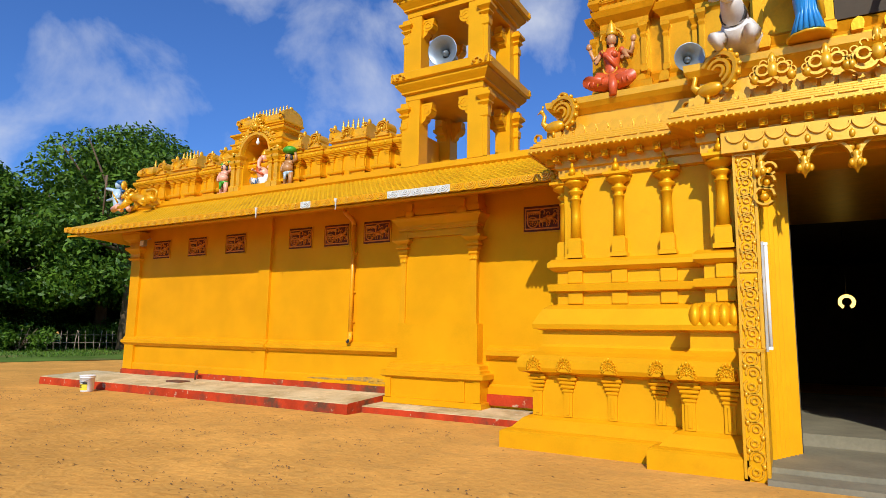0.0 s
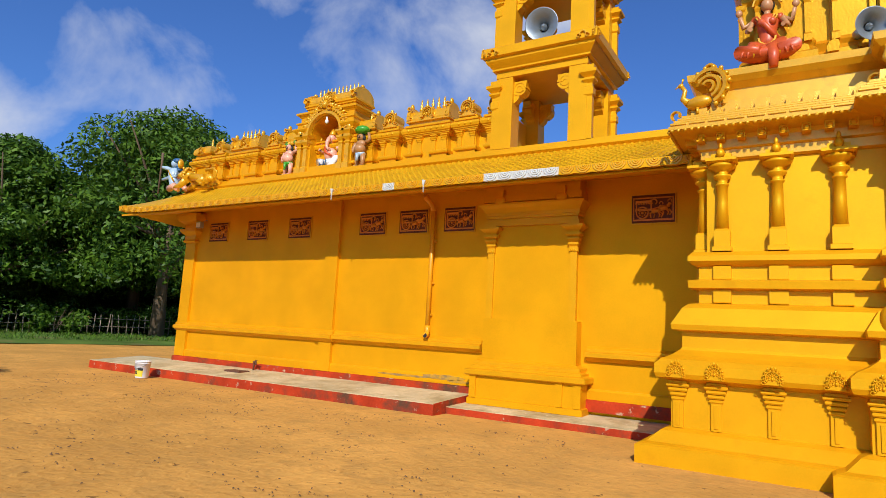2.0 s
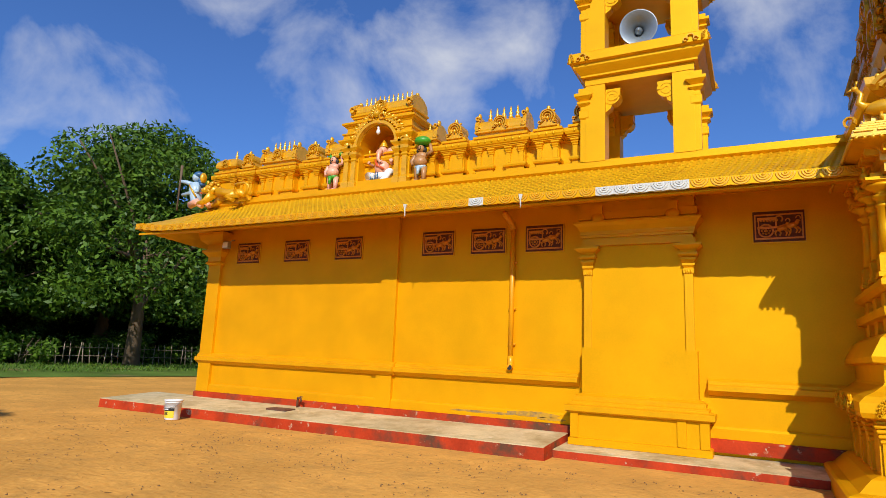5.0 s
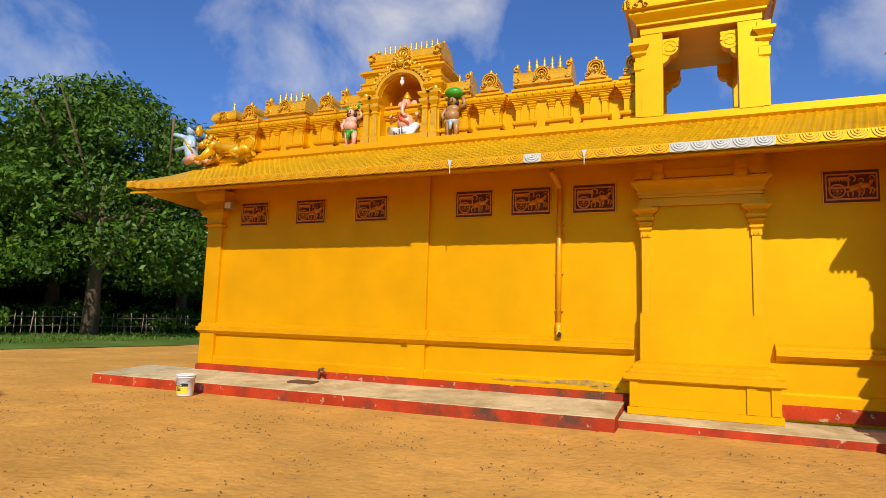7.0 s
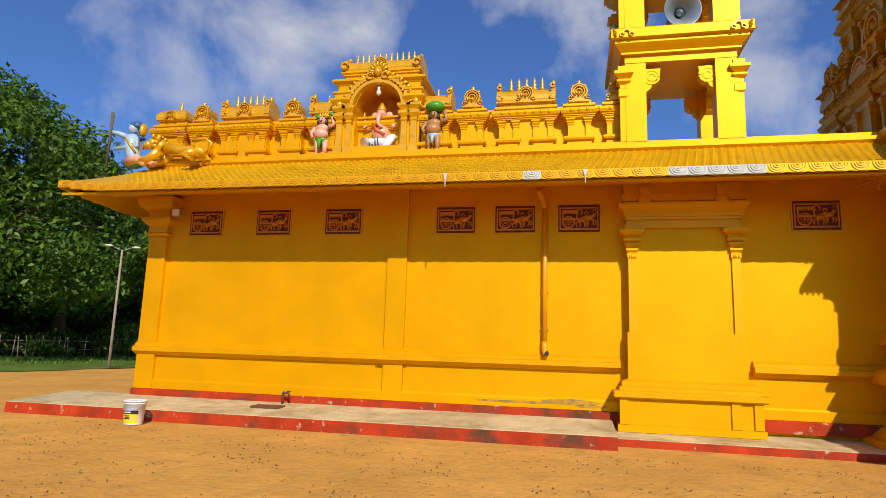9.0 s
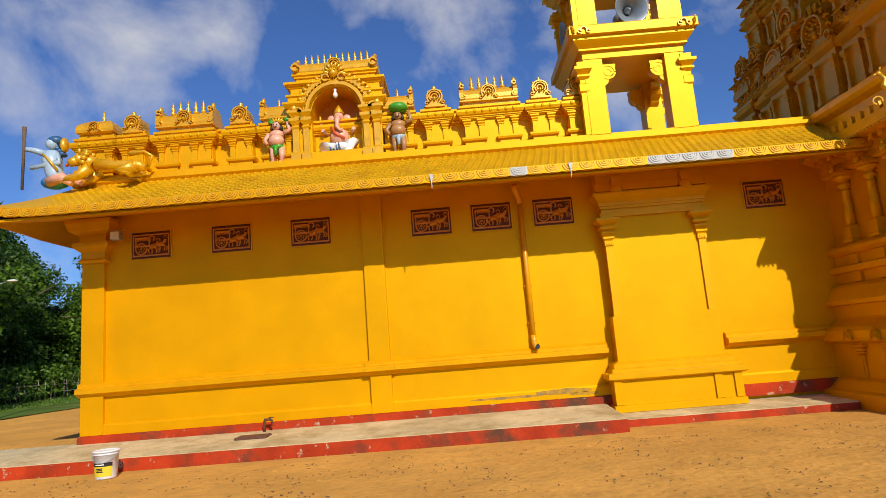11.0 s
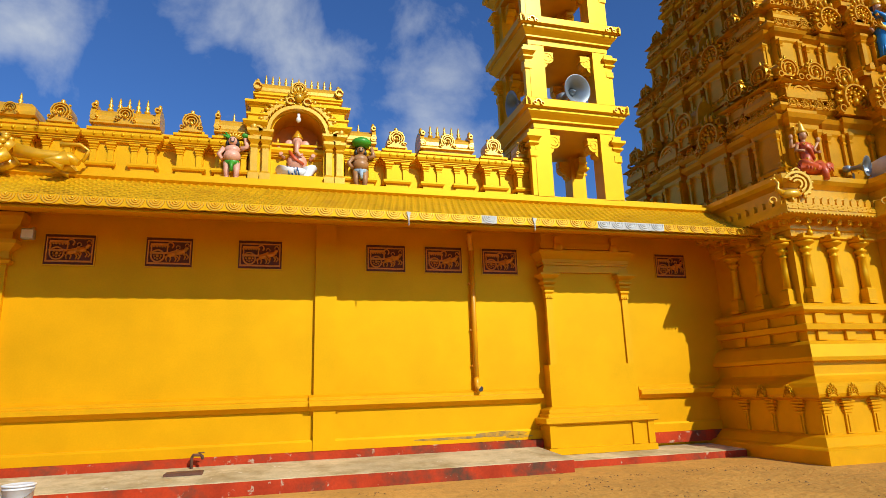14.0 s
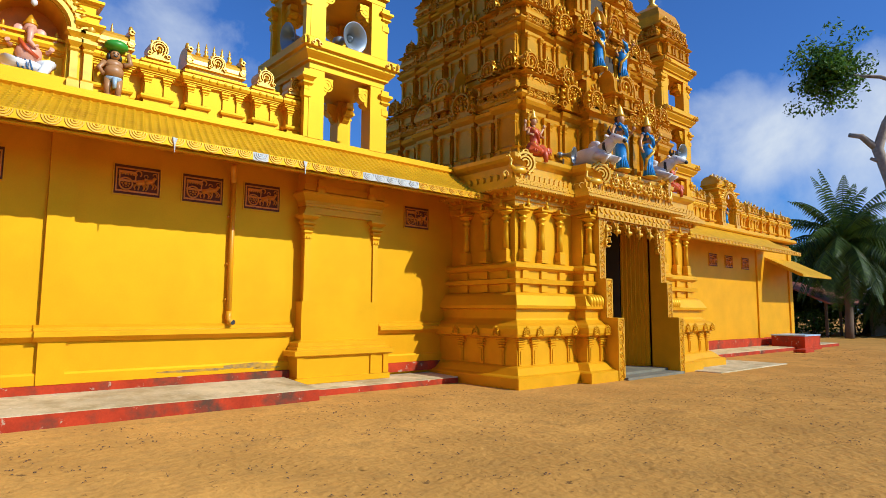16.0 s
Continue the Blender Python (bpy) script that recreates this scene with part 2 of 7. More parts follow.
M_LEAF = leaf_material("broad_leaf", (0.028, 0.076, 0.007), (0.13, 0.24, 0.018))
M_LEAF2 = leaf_material("dark_leaf", (0.020, 0.058, 0.008), (0.08, 0.165, 0.015))
M_PALM = leaf_material("palm_frond", (0.022, 0.050, 0.006), (0.10, 0.16, 0.016))
M_STAIN = material("peeling_damp_stain", (0.27, 0.17, 0.05), 0.8, scale=9, vary=0.4, fine=60, bump=0.4, dirt=(0.50, 0.26, 0.01), dirt_cut=(0.42, 0.58), dirt_scale=7)
M_GLOW = bpy.data.materials.new("lit_lamp_glass")
M_GLOW.use_nodes = True
M_GLOW.node_tree.nodes["Principled BSDF"].inputs["Emission Color"].default_value = (1.0, 0.62, 0.12, 1)
M_GLOW.node_tree.nodes["Principled BSDF"].inputs["Emission Strength"].default_value = 3.0

# ---- building helpers ----
PLACED = {}


def thing(name, at, label, category, group="", kind=""):
    """An empty at the base of a thing; its parts are given in world coordinates."""
    ob = new(name)
    ob.location = at
    PLACED[ob] = Matrix.Translation(at)
    return tagged(ob, label, category, group, kind)


def mesh_of(name, bm, mats, smooth=False):
    me = bpy.data.meshes.new(name)
    bmesh.ops.recalc_face_normals(bm, faces=bm.faces[:])
    if smooth:
        for f in bm.faces:
            f.smooth = True
    bm.to_mesh(me)
    bm.free()
    for m in (mats if isinstance(mats, (list, tuple)) else [mats]):
        me.materials.append(m)
    return me


def place(name, me, parent, m=None, label=""):
    """A part from shared mesh data; m is its pose in the world."""
    ob = new(name, me)
    m = m or Matrix.Identity(4)
    if parent is not None:
        ob.parent = parent
        ob.matrix_parent_inverse = PLACED[parent].inverted()
    ob.matrix_basis = m
    PLACED[ob] = m
    return tagged(ob, label)


def part(name, bm, mats, parent, label="", smooth=False):
    return place(name, mesh_of(name, bm, mats, smooth), parent, None, label)


def solo(name, bm, mats, label, category, group="", kind="", smooth=False):
    ob = new(name, mesh_of(name, bm, mats, smooth))
    PLACED[ob] = Matrix.Identity(4)
    return tagged(ob, label, category, group, kind)


def box(bm, x0, x1, y0, y1, z0, z1, mi=0):
    v = [bm.verts.new(p) for p in ((x0, y0, z0), (x1, y0, z0), (x1, y1, z0), (x0, y1, z0),
                                   (x0, y0, z1), (x1, y0, z1), (x1, y1, z1), (x0, y1, z1))]
    for q in ((0, 1, 2, 3), (4, 5, 6, 7), (0, 1, 5, 4), (1, 2, 6, 5), (2, 3, 7, 6), (3, 0, 4, 7)):
        bm.faces.new([v[i] for i in q]).material_index = mi


def ring(bm, x0, x1, y0, y1, prof, mi=0, sides=(1, 1, 1, 1)):
    """A moulded block: the outline x0..x1, y0..y1 grown by each offset of the profile (offset, height), on the sides west, south, east, north."""
    w, s, e, q = sides
    rows = []
    for off, z in prof:
        rows.append([bm.verts.new(p) for p in ((x0 - off * w, y0 - off * s, z), (x1 + off * e, y0 - off * s, z),
                                               (x1 + off * e, y1 + off * q, z), (x0 - off * w, y1 + off * q, z))])
    for a, b in zip(rows, rows[1:]):
        for i in range(4):
            j = (i + 1) % 4
            bm.faces.new((a[i], a[j], b[j], b[i])).material_index = mi
    bm.faces.new(rows[0]).material_index = mi
    bm.faces.new(rows[-1]).material_index = mi


def lathe(bm, c, prof, n=12, mi=0):
    rows = []
    for r, z in prof:
        rows.append([bm.verts.new((c[0] + r * math.cos(2 * math.pi * k / n), c[1] + r * math.sin(2 * math.pi * k / n), c[2] + z))
                     for k in range(n)])
    for a, b in zip(rows, rows[1:]):
        for i in range(n):
            j = (i + 1) % n
            f = bm.faces.new((a[i], a[j], b[j], b[i]))
            f.material_index, f.smooth = mi, True
    bm.faces.new(rows[0]).material_index = mi
    bm.faces.new(rows[-1]).material_index = mi


def tube(bm, pts, radii, n=8, mi=0):
    """A round limb along points, with a radius at each."""
    pts = [Vector(p) for p in pts]
    rows = []
    for i, p in enumerate(pts):
        d = (pts[min(i + 1, len(pts) - 1)] - pts[max(i - 1, 0)]).normalized()
        side = d.cross(Vector((0.31, 0.87, 0.37))).normalized()
        up = d.cross(side)
        rows.append([bm.verts.new(p + radii[i] * (math.cos(2 * math.pi * k / n) * side + math.sin(2 * math.pi * k / n) * up))
                     for k in range(n)])
    for a, b in zip(rows, rows[1:]):
        for i in range(n):
            j = (i + 1) % n
            f = bm.faces.new((a[i], a[j], b[j], b[i]))
            f.material_index, f.smooth = mi, True
    bm.faces.new(rows[0]).material_index = mi
    bm.faces.new(rows[-1]).material_index = mi


def blob(bm, c, r, mi=0, n=10, turn=None):
    """An ellipsoid with half-sizes r."""
    c = Vector(c)
    rings = max(5, n // 2 + 1)
    rows = []
    for i in range(1, rings):
        th = math.pi * i / rings
        row = []
        for k in range(n):
            ph = 2 * math.pi * k / n
            v = Vector((r[0] * math.sin(th) * math.cos(ph), r[1] * math.sin(th) * math.sin(ph), r[2] * math.cos(th)))
            if turn:
                v = turn @ v
            row.append(bm.verts.new(c + v))
        rows.append(row)
    tops = []
    for s in (1, -1):
        v = Vector((0, 0, s * r[2]))
        if turn:
            v = turn @ v
        tops.append(bm.verts.new(c + v))
    fs = []
    for a, b in zip(rows, rows[1:]):
        for i in range(n):
            j = (i + 1) % n
            fs.append(bm.faces.new((a[i], a[j], b[j], b[i])))
    for i in range(n):
        j = (i + 1) % n
        fs.append(bm.faces.new((tops[0], rows[0][i], rows[0][j])))
        fs.append(bm.faces.new((tops[1], rows[-1][j], rows[-1][i])))
    for f in fs:
        f.material_index, f.smooth = mi, True


def arc(bm, c, r, w, d, a0, a1, n=14, mi=0, y_out=None):
    """A flat curved band in the xz plane round c, radius r, width w, standing d out towards -y."""
    rows = []
    for k in range(n + 1):
        a = radians(a0 + (a1 - a0) * k / n)
        ca, sa = math.cos(a), math.sin(a)
        rows.append([bm.verts.new((c[0] + rr * ca, yy, c[2] + rr * sa))
                     for rr, yy in ((r - w / 2, c[1]), (r - w * 0.3, c[1] - d), (r + w * 0.3, c[1] - d), (r + w / 2, c[1]))])
    for a, b in zip(rows, rows[1:]):
        for i in range(4):
            j = (i + 1) % 4
            bm.faces.new((a[i], a[j], b[j], b[i])).material_index = mi
    bm.faces.new(rows[0]).material_index = mi
    bm.faces.new(rows[-1]).material_index = mi


def prism(bm, outline, y0, y1, mi=0):
    """An outline in xz drawn out from y0 to y1."""
    a = [bm.verts.new((x, y0, z)) for x, z in outline]
    b = [bm.verts.new((x, y1, z)) for x, z in outline]
    n = len(a)
    for i in range(n):
        j = (i + 1) % n
        bm.faces.new((a[i], a[j], b[j], b[i])).material_index = mi
    bm.faces.new(a).material_index = mi
    bm.faces.new(b).material_index = mi


def moulding(bm, x0, x1, prof, mi=0):
    """A straight moulding along x; the profile is (y, z) all round."""
    a = [bm.verts.new((x0, y, z)) for y, z in prof]
    b = [bm.verts.new((x1, y, z)) for y, z in prof]
    n = len(a)
    for i in range(n):
        j = (i + 1) % n
        bm.faces.new((a[i], a[j], b[j], b[i])).material_index = mi
    bm.faces.new(a).material_index = mi
    bm.faces.new(b).material_index = mi


def nasi_mesh(name, r, mats, finial=True):
    """A horseshoe gable ornament facing -y, its base at the origin, r wide to each side."""
    bm = bmesh.new()
    n = 18
    out = []
    for k in range(n + 1):
        a = radians(-35 + 250 * k / n)
        out.append((r * math.cos(a), r * 0.85 + r * math.sin(a)))
    out = [(r * 1.05, 0)] + out + [(-r * 1.05, 0)]
    prism(bm, out, 0, 0.5 * r)
    c = (0, 0, r * 0.85)
    arc(bm, c, r * 0.78, r * 0.15, r * 0.24, -40, 220, 16)
    # flame points round the rim, rings of petals and a small figure inside
    for k in range(11):
        q = radians(-32 + 244 * k / 10)
        tall = 1.0 + 0.28 * max(0.0, math.sin(q)) ** 3
        tube(bm, [(r * 0.90 * math.cos(q), -0.02 * r, c[2] + r * 0.90 * math.sin(q)), (r * 1.06 * math.cos(q + 0.09), -0.05 * r, c[2] + r * 1.06 * tall * math.sin(q + 0.09)),
                  (r * 1.20 * math.cos(q - 0.05), 0.0, c[2] + r * 1.20 * tall * math.sin(q - 0.05))], [r * 0.14, r * 0.11, r * 0.02], 5)
    for ring_r, count, size in ((0.60, 10, 0.085), (0.38, 7, 0.10)):
        for k in range(count):
            q = radians(-30 + 240 * k / (count - 1))
            blob(bm, (c[0] + r * ring_r * math.cos(q), -0.05 * r, c[2] + r * ring_r * math.sin(q)), (r * size, r * 0.14, r * size * 1.2), 0, 5)
    blob(bm, (0, -0.08 * r, r * 0.72), (r * 0.17, r * 0.18, r * 0.24), 0, 8)
    blob(bm, (0, -0.10 * r, r * 1.04), (r * 0.10, r * 0.11, r * 0.11), 0, 6)
    for s in (-1, 1):
        arc(bm, (s * r * 1.02, -0.02 * r, r * 0.2), r * 0.2, r * 0.12, r * 0.2, 0, 320, 8)
    if finial:
        lathe(bm, (0, 0.2 * r, r * 1.75), [(r * .16, 0), (r * .26, r * .12), (r * .12, r * .25), (r * .2, r * .36), (r * .04, r * .65)], 8)
    return mesh_of(name, bm, mats)

# ---- ground ----
bm = bmesh.new()
grid = {}


def ground_z(x, y):
    """Trodden sand: broad swells, scuffs and footprint dimples, level beside the buildings."""
    if y > -1.7 and -16.5 < x < 21:
        return 0.0
    fade = min(1.0, (-1.7 - y) / 1.2) if -16.5 < x < 21 else 1.0
    if -2.6 < x < 10 and y > -4.7:
        fade *= max(0.0, min(1.0, (-3.3 - y) / 1.4))
    z = 0.030 * noise.noise((x * 0.35, y * 0.35, 0)) + 0.016 * noise.noise((x * 1.6, y * 1.6, 3))
    z -= 0.034 * max(0.0, noise.noise((x * 3.4, y * 3.4, 7)) - 0.18)
    z += 0.015 * noise.noise((x * 6.5, y * 6.5, 5))
    return z * fade


xs = [-1500, -400, -120, -60] + [-40 + 0.8 * i for i in range(30)] + [-16 + 0.11 * i for i in range(300)] + [17.2 + 0.8 * i for i in range(30)] + [60, 120, 400, 1500]
ys = [-1500, -300, -60, -25, -16, -13, -11] + [-10 + 0.11 * i for i in range(80)] + [-1.2 + 0.8 * i for i in range(50)] + [60, 120, 300, 1500]
for i, x in enumerate(xs):
    for j, y in enumerate(ys):
        grid[i, j] = bm.verts.new((x, y, ground_z(x, y)))
for i in range(len(xs) - 1):
    for j in range(len(ys) - 1):
        bm.faces.new((grid[i, j], grid[i + 1, j], grid[i + 1, j + 1], grid[i, j + 1]))
solo("ground", bm, M_SAND, "trodden ochre sand yard with footprints", "ground", kind="structure", smooth=True)

# ---- long front wall, west of the gateway ----
XL, XR = -13.80, -1.0
wall = thing("wall_1", (-7.4, 0, 0), "yellow painted plaster temple wall with pilasters", "wall", kind="structure")
bm = bmesh.new()
box(bm, XL, XR, 0, 0.35, 0, 4.5)
box(bm, XL, XL + 0.35, 0.35, 16, 0, 4.5)
box(bm, XL, XR, 15.65, 16, 0, 4.5)
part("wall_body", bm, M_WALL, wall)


def dado(x0, x1, out, host):
    bm = bmesh.new()
    moulding(bm, x0, x1, [(0.002, 0.98), (-out - 0.02, 0.98), (-out - 0.10, 1.04), (-out - 0.13, 1.05), (-out - 0.13, 1.12),
                          (-out - 0.06, 1.14), (-out - 0.06, 1.18), (-out, 1.22), (0.002, 1.22)])
    part("dado_moulding", bm, M_TRIM, host)


dado(XL - 0.1, -9.2, 0.02, wall)
dado(-9.2, -8.72, 0.07, wall)
dado(-8.72, -5.3, 0.02, wall)
dado(-3.4, -1.4, 0.02, wall)
bm = bmesh.new()
moulding(bm, XL - 0.02, XR, [(0.002, 0.2), (-0.05, 0.2), (-0.05, 0.52), (-0.03, 0.55), (0.002, 0.55)])
part("footing", bm, M_WALL, wall)
bm = bmesh.new()
moulding(bm, XL - 0.08, XR, [(0.002, 0.2), (-0.10, 0.2), (-0.10, 0.37), (-0.06, 0.385), (0.002, 0.385)])
part("red_skirting", bm, M_RED, wall, "weathered red painted skirting band")
for x0, x1, out in ((XL - 0.05, XL + 0.32, 0.07), (-9.13, -8.79, 0.075)):
    bm = bmesh.new()
    moulding(bm, x0, x1, [(0.003, 0.386), (-out, 0.386), (-out, 4.4), (0.003, 4.4)])
    part("pilaster", bm, M_WALL, wall)
# corner capital under the eaves
bm = bmesh.new()
ring(bm, XL - 0.02, XL + 0.34, -0.10, 0.2, [(0.02, 3.18), (0.06, 3.22), (0.02, 3.26), (0.02, 3.36), (0.12, 3.46), (0.12, 3.52),
                                         (0.04, 3.54), (0.04, 3.64), (0.16, 3.72), (0.20, 3.84), (0.20, 3.9)])
part("capital", bm, M_TRIM, wall)

# damp, peeling patches low on the wall
for x0, x1, z0, z1 in ((-7.55, -6.35, 0.445, 0.485), (-6.5, -5.6, 0.455, 0.54), (-5.98, -5.5, 0.42, 0.47)):
    top, low = [], []
    for k in range(15):
        u = k / 14
        taper = math.sin(math.pi * min(1, max(0.02, u))) ** 0.4
        mid = (z0 + z1) / 2
        top.append((x0 + (x1 - x0) * u, mid + (z1 - mid) * taper * (1 + 0.7 * noise.noise((x0 + 9 * u, 0, 1)))))
        low.append((x0 + (x1 - x0) * u, mid - (mid - z0) * taper * (1 + 0.7 * noise.noise((x0 + 9 * u, 4, 1)))))
    bm = bmesh.new()
    prism(bm, top + low[::-1], -0.0535, -0.045)
    part("peeling_patch", bm, M_STAIN, wall, "grey peeling damp patch")

# the broad engaged pier with its pedestal
pier = thing("engaged_pier", (-4.4, -0.25, 0.15), "broad yellow pier on a moulded pedestal against the wall", "pier", kind="structure")
bm = bmesh.new()
box(bm, -5.20, -3.52, -0.24, 0.0, 0.9, 1.60)
box(bm, -5.12, -3.60, -0.20, 0.0, 1.60, 3.32)
part("shaft", bm, M_WALL, pier)
bm = bmesh.new()
ring(bm, -5.22, -3.50, -0.26, -0.002, [(0.17, 0.62), (0.20, 0.64), (0.20, 0.72), (0.12, 0.74), (0.12, 0.78), (0.08, 0.80), (0.08, 0.86), (0.0, 0.90)])
part("pedestal_moulding", bm, M_TRIM, pier)
bm = bmesh.new()
ring(bm, -5.22, -3.50, -0.26, -0.002, [(0.15, 0.14), (0.15, 0.24), (0.11, 0.25), (0.11, 0.62)])
for x in (-5.28, -3.74, -3.44):
    box(bm, x - 0.06, x + 0.06, -0.40, -0.37, 0.25, 0.62)
part("pedestal", bm, M_WALL, pier)
bm = bmesh.new()
ring(bm, -5.12, -3.60, -0.20, -0.002, [(0.07, 3.210), (0.07, 3.310), (0.055, 3.315), (0.055, 3.335), (0.085, 3.340), (0.085, 3.380), (0.1, 3.385),
                                       (0.102, 3.440), (0.145, 3.510), (0.196, 3.560), (0.196, 3.590), (0.1, 3.595), (0.1, 3.620), (0.136, 3.625), (0.136, 3.740), (0.1, 3.750), (0.1, 3.960)])
for x in (-4.92, -3.80):
    blob(bm, (x, -0.35, 3.64), (0.11, 0.05, 0.10), 0, 12)
    box(bm, x - 0.07, x + 0.07, -0.38, -0.28, 3.66, 3.84)
part("cornice", bm, M_TRIM, pier)
for x in (-5.11, -3.61):
    bm = bmesh.new()
    ring(bm, x - 0.06, x + 0.06, -0.235, -0.19, [(0.0, 1.60), (0.0, 2.74), (0.014, 2.745), (0.014, 2.82), (0.0, 2.825), (0.03, 2.86), (0.03, 2.89), (0.012, 2.895),
                                                (0.05, 2.945), (0.05, 2.975), (0.025, 2.98), (0.075, 3.02), (0.075, 3.05), (0.045, 3.055), (0.055, 3.09), (0.13, 3.15), (0.13, 3.185), (0.04, 3.19), (0.04, 3.27)])
    for q in (-0.035, 0.0, 0.035):
        blob(bm, (x + q, -0.25, 2.765), (0.014, 0.012, 0.03), 0, 6)
    part("half_column", bm, M_TRIM, pier)

# ---- raised walk along the wall ----
walk_1 = thing("raised_walk", (-9.7, -0.7, 0), "worn concrete walk with red painted edge beside the wall", "walkway", kind="structure")


def slab_with_red_edge(host, x0, x1, yf, zf, zb):
    bm = bmesh.new()
    n = 24
    for i in range(n):
        a, b = x0 + (x1 - x0) * i / n, x0 + (x1 - x0) * (i + 1) / n
        ya, yb = yf + 0.014 * noise.noise((a * 2, 0, 0)), yf + 0.014 * noise.noise((b * 2, 0, 0))
        v = [bm.verts.new(p) for p in ((a, ya, zf), (b, yb, zf), (b, 0, zb), (a, 0, zb))]
        bm.faces.new(v)
        w = [bm.verts.new(p) for p in ((a, ya - 0.012, -0.1), (b, yb - 0.012, -0.1), (b, yb, zf - 0.012), (a, ya, zf - 0.012))]
        bm.faces.new(w).material_index = 1
        bm.faces.new((w[3], w[2], v[1], v[0]))
    for x in (x0, x1):
        bm.faces.new([bm.verts.new(p) for p in ((x, yf, -0.1), (x, 0, -0.1), (x, 0, zb), (x, yf, zf))]).material_index = 1
    bmesh.ops.remove_doubles(bm, verts=bm.verts[:], dist=0.0005)
    part("slab", bm, [M_CONC, M_RED], host)


slab_with_red_edge(walk_1, -15.2, -5.44, -1.36, 0.185, 0.27)
slab_with_red_edge(walk_1, -5.44, -1.55, -0.95, 0.115, 0.15)

# ---- eaves roof ----
eave = thing("eaves_roof_1", (-7.4, -0.8, 3.7), "sloping eaves with scaled relief and scalloped fringe", "eaves", kind="structure")
EY0, EZ0, EY1, EZ1 = -0.16, 4.50, -1.36, 3.80
EXL, EXR = -14.72, -1.38
bm = bmesh.new()


def eave_pt(s, u):
    """s along the eaves in metres, u from 0 at the top to 1 at the lip, with a slightly hollow curve."""
    return EY0 + (EY1 - EY0) * u, EZ0 + (EZ1 - EZ0) * (u ** 0.86) + 0.02


N = 40
for face_z in (0.0, -0.12):
    rows = []
    for k in range(N // 4 + 1):
        u = k / (N // 4)
        y, z = eave_pt(0, u)
        xl = XL - 0.05 + (EXL - XL + 0.05) * u
        tipup = 0.10 * u * u
        rows.append([bm.verts.new((xl, y, z + face_z + tipup)), bm.verts.new((xl + 0.7, y, z + face_z + 0.02 * u)),
                     bm.verts.new((xl + 1.5, y, z + face_z)), bm.verts.new((EXR, y, z + face_z))])
    for a, b in zip(rows, rows[1:]):
        for i in range(3):
            bm.faces.new((a[i], a[i + 1], b[i + 1], b[i]))
    # the return along the west side
    back = []
    for k in range(N // 4 + 1):
        u = k / (N // 4)
        y, z = eave_pt(0, u)
        xl = XL - 0.05 + (EXL - XL + 0.05) * u
        back.append([bm.verts.new((xl, y, z + face_z + 0.10 * u * u)), bm.verts.new((xl, y + 1.5, z + face_z)), bm.verts.new((xl, 15, z + face_z))])
    for a, b in zip(back, back[1:]):
        for i in range(2):
            bm.faces.new((a[i], a[i + 1], b[i + 1], b[i]))
part("roof_slab", bm, M_ROOF, eave)
# soffit
bm = bmesh.new()
moulding(bm, EXL + 0.05, EXR, [(EY1 + 0.02, EZ1 - 0.08), (EY1 + 0.02, EZ1 - 0.12), (0.0, 3.98), (0.0, 4.10)])
part("soffit", bm, M_WALL, eave)
# ledge above
bm = bmesh.new()
moulding(bm, XL - 0.15, -1.3, [(0.5, 4.48), (-0.20, 4.48), (-0.26, 4.52), (-0.26, 4.58), (-0.20, 4.60), (-0.20, 4.65), (0.5, 4.65)])
part("ledge", bm, M_TRIM, eave)
bm = bmesh.new()
box(bm, XL, XR, 0.3, 15.6, 4.3, 4.5)
part("flat_roof", bm, M_CONC, eave)
# scale relief on the slope
bm = bmesh.new()
pitch_x, rows_n = 0.118, 11
for r in range(rows_n):
    u0, u1 = (r + 0.15) / rows_n, (r + 1.05) / rows_n
    xa = XL + (EXL - XL) * u0 + 0.2
    cnt = int((EXR - xa) / pitch_x)
    for c in range(cnt):
        x = xa + (c + (0.5 if r % 2 else 0)) * pitch_x
        if x + pitch_x > EXR:
            continue
        y0, z0 = eave_pt(0, u0)
        y1, z1 = eave_pt(0, min(1.0, u1))
        ym, zm = (y0 + y1) / 2, (z0 + z1) / 2
        v = [bm.verts.new(p) for p in ((x + pitch_x / 2, y0, z0 + 0.004), (x + 0.01, ym, zm + 0.004), (x + pitch_x / 2, y1, z1 + 0.004),
                                       (x + pitch_x - 0.01, ym, zm + 0.004), (x + pitch_x / 2, ym - 0.008, zm + 0.024))]
        for i in range(4):
            bm.faces.new((v[i], v[(i + 1) % 4], v[4]))
part("scale_relief", bm, M_ROOF, eave)["kind"] = "stuff"


def fringe_meshes():
    out = []
    for mats in ([M_TRIM, M_GOLD], [M_PRIMER, M_PRIMER]):
        bm = bmesh.new()
        prism(bm, [(-0.125, 0.13), (-0.125, 0.012), (-0.06, 0.002), (0, 0.0), (0.06, 0.002), (0.125, 0.012), (0.125, 0.13)], 0.0, 0.05)
        for r, w in ((0.105, 0.026), (0.072, 0.022), (0.040, 0.02)):
            arc(bm, (0, 0.002, 0.118), r, w, 0.014, 180, 360, 10, 1)
        blob(bm, (0, 0, 0.11), (0.02, 0.015, 0.014), 1, 6)
        out.append(mesh_of("fringe_scallop", bm, mats))
    return out


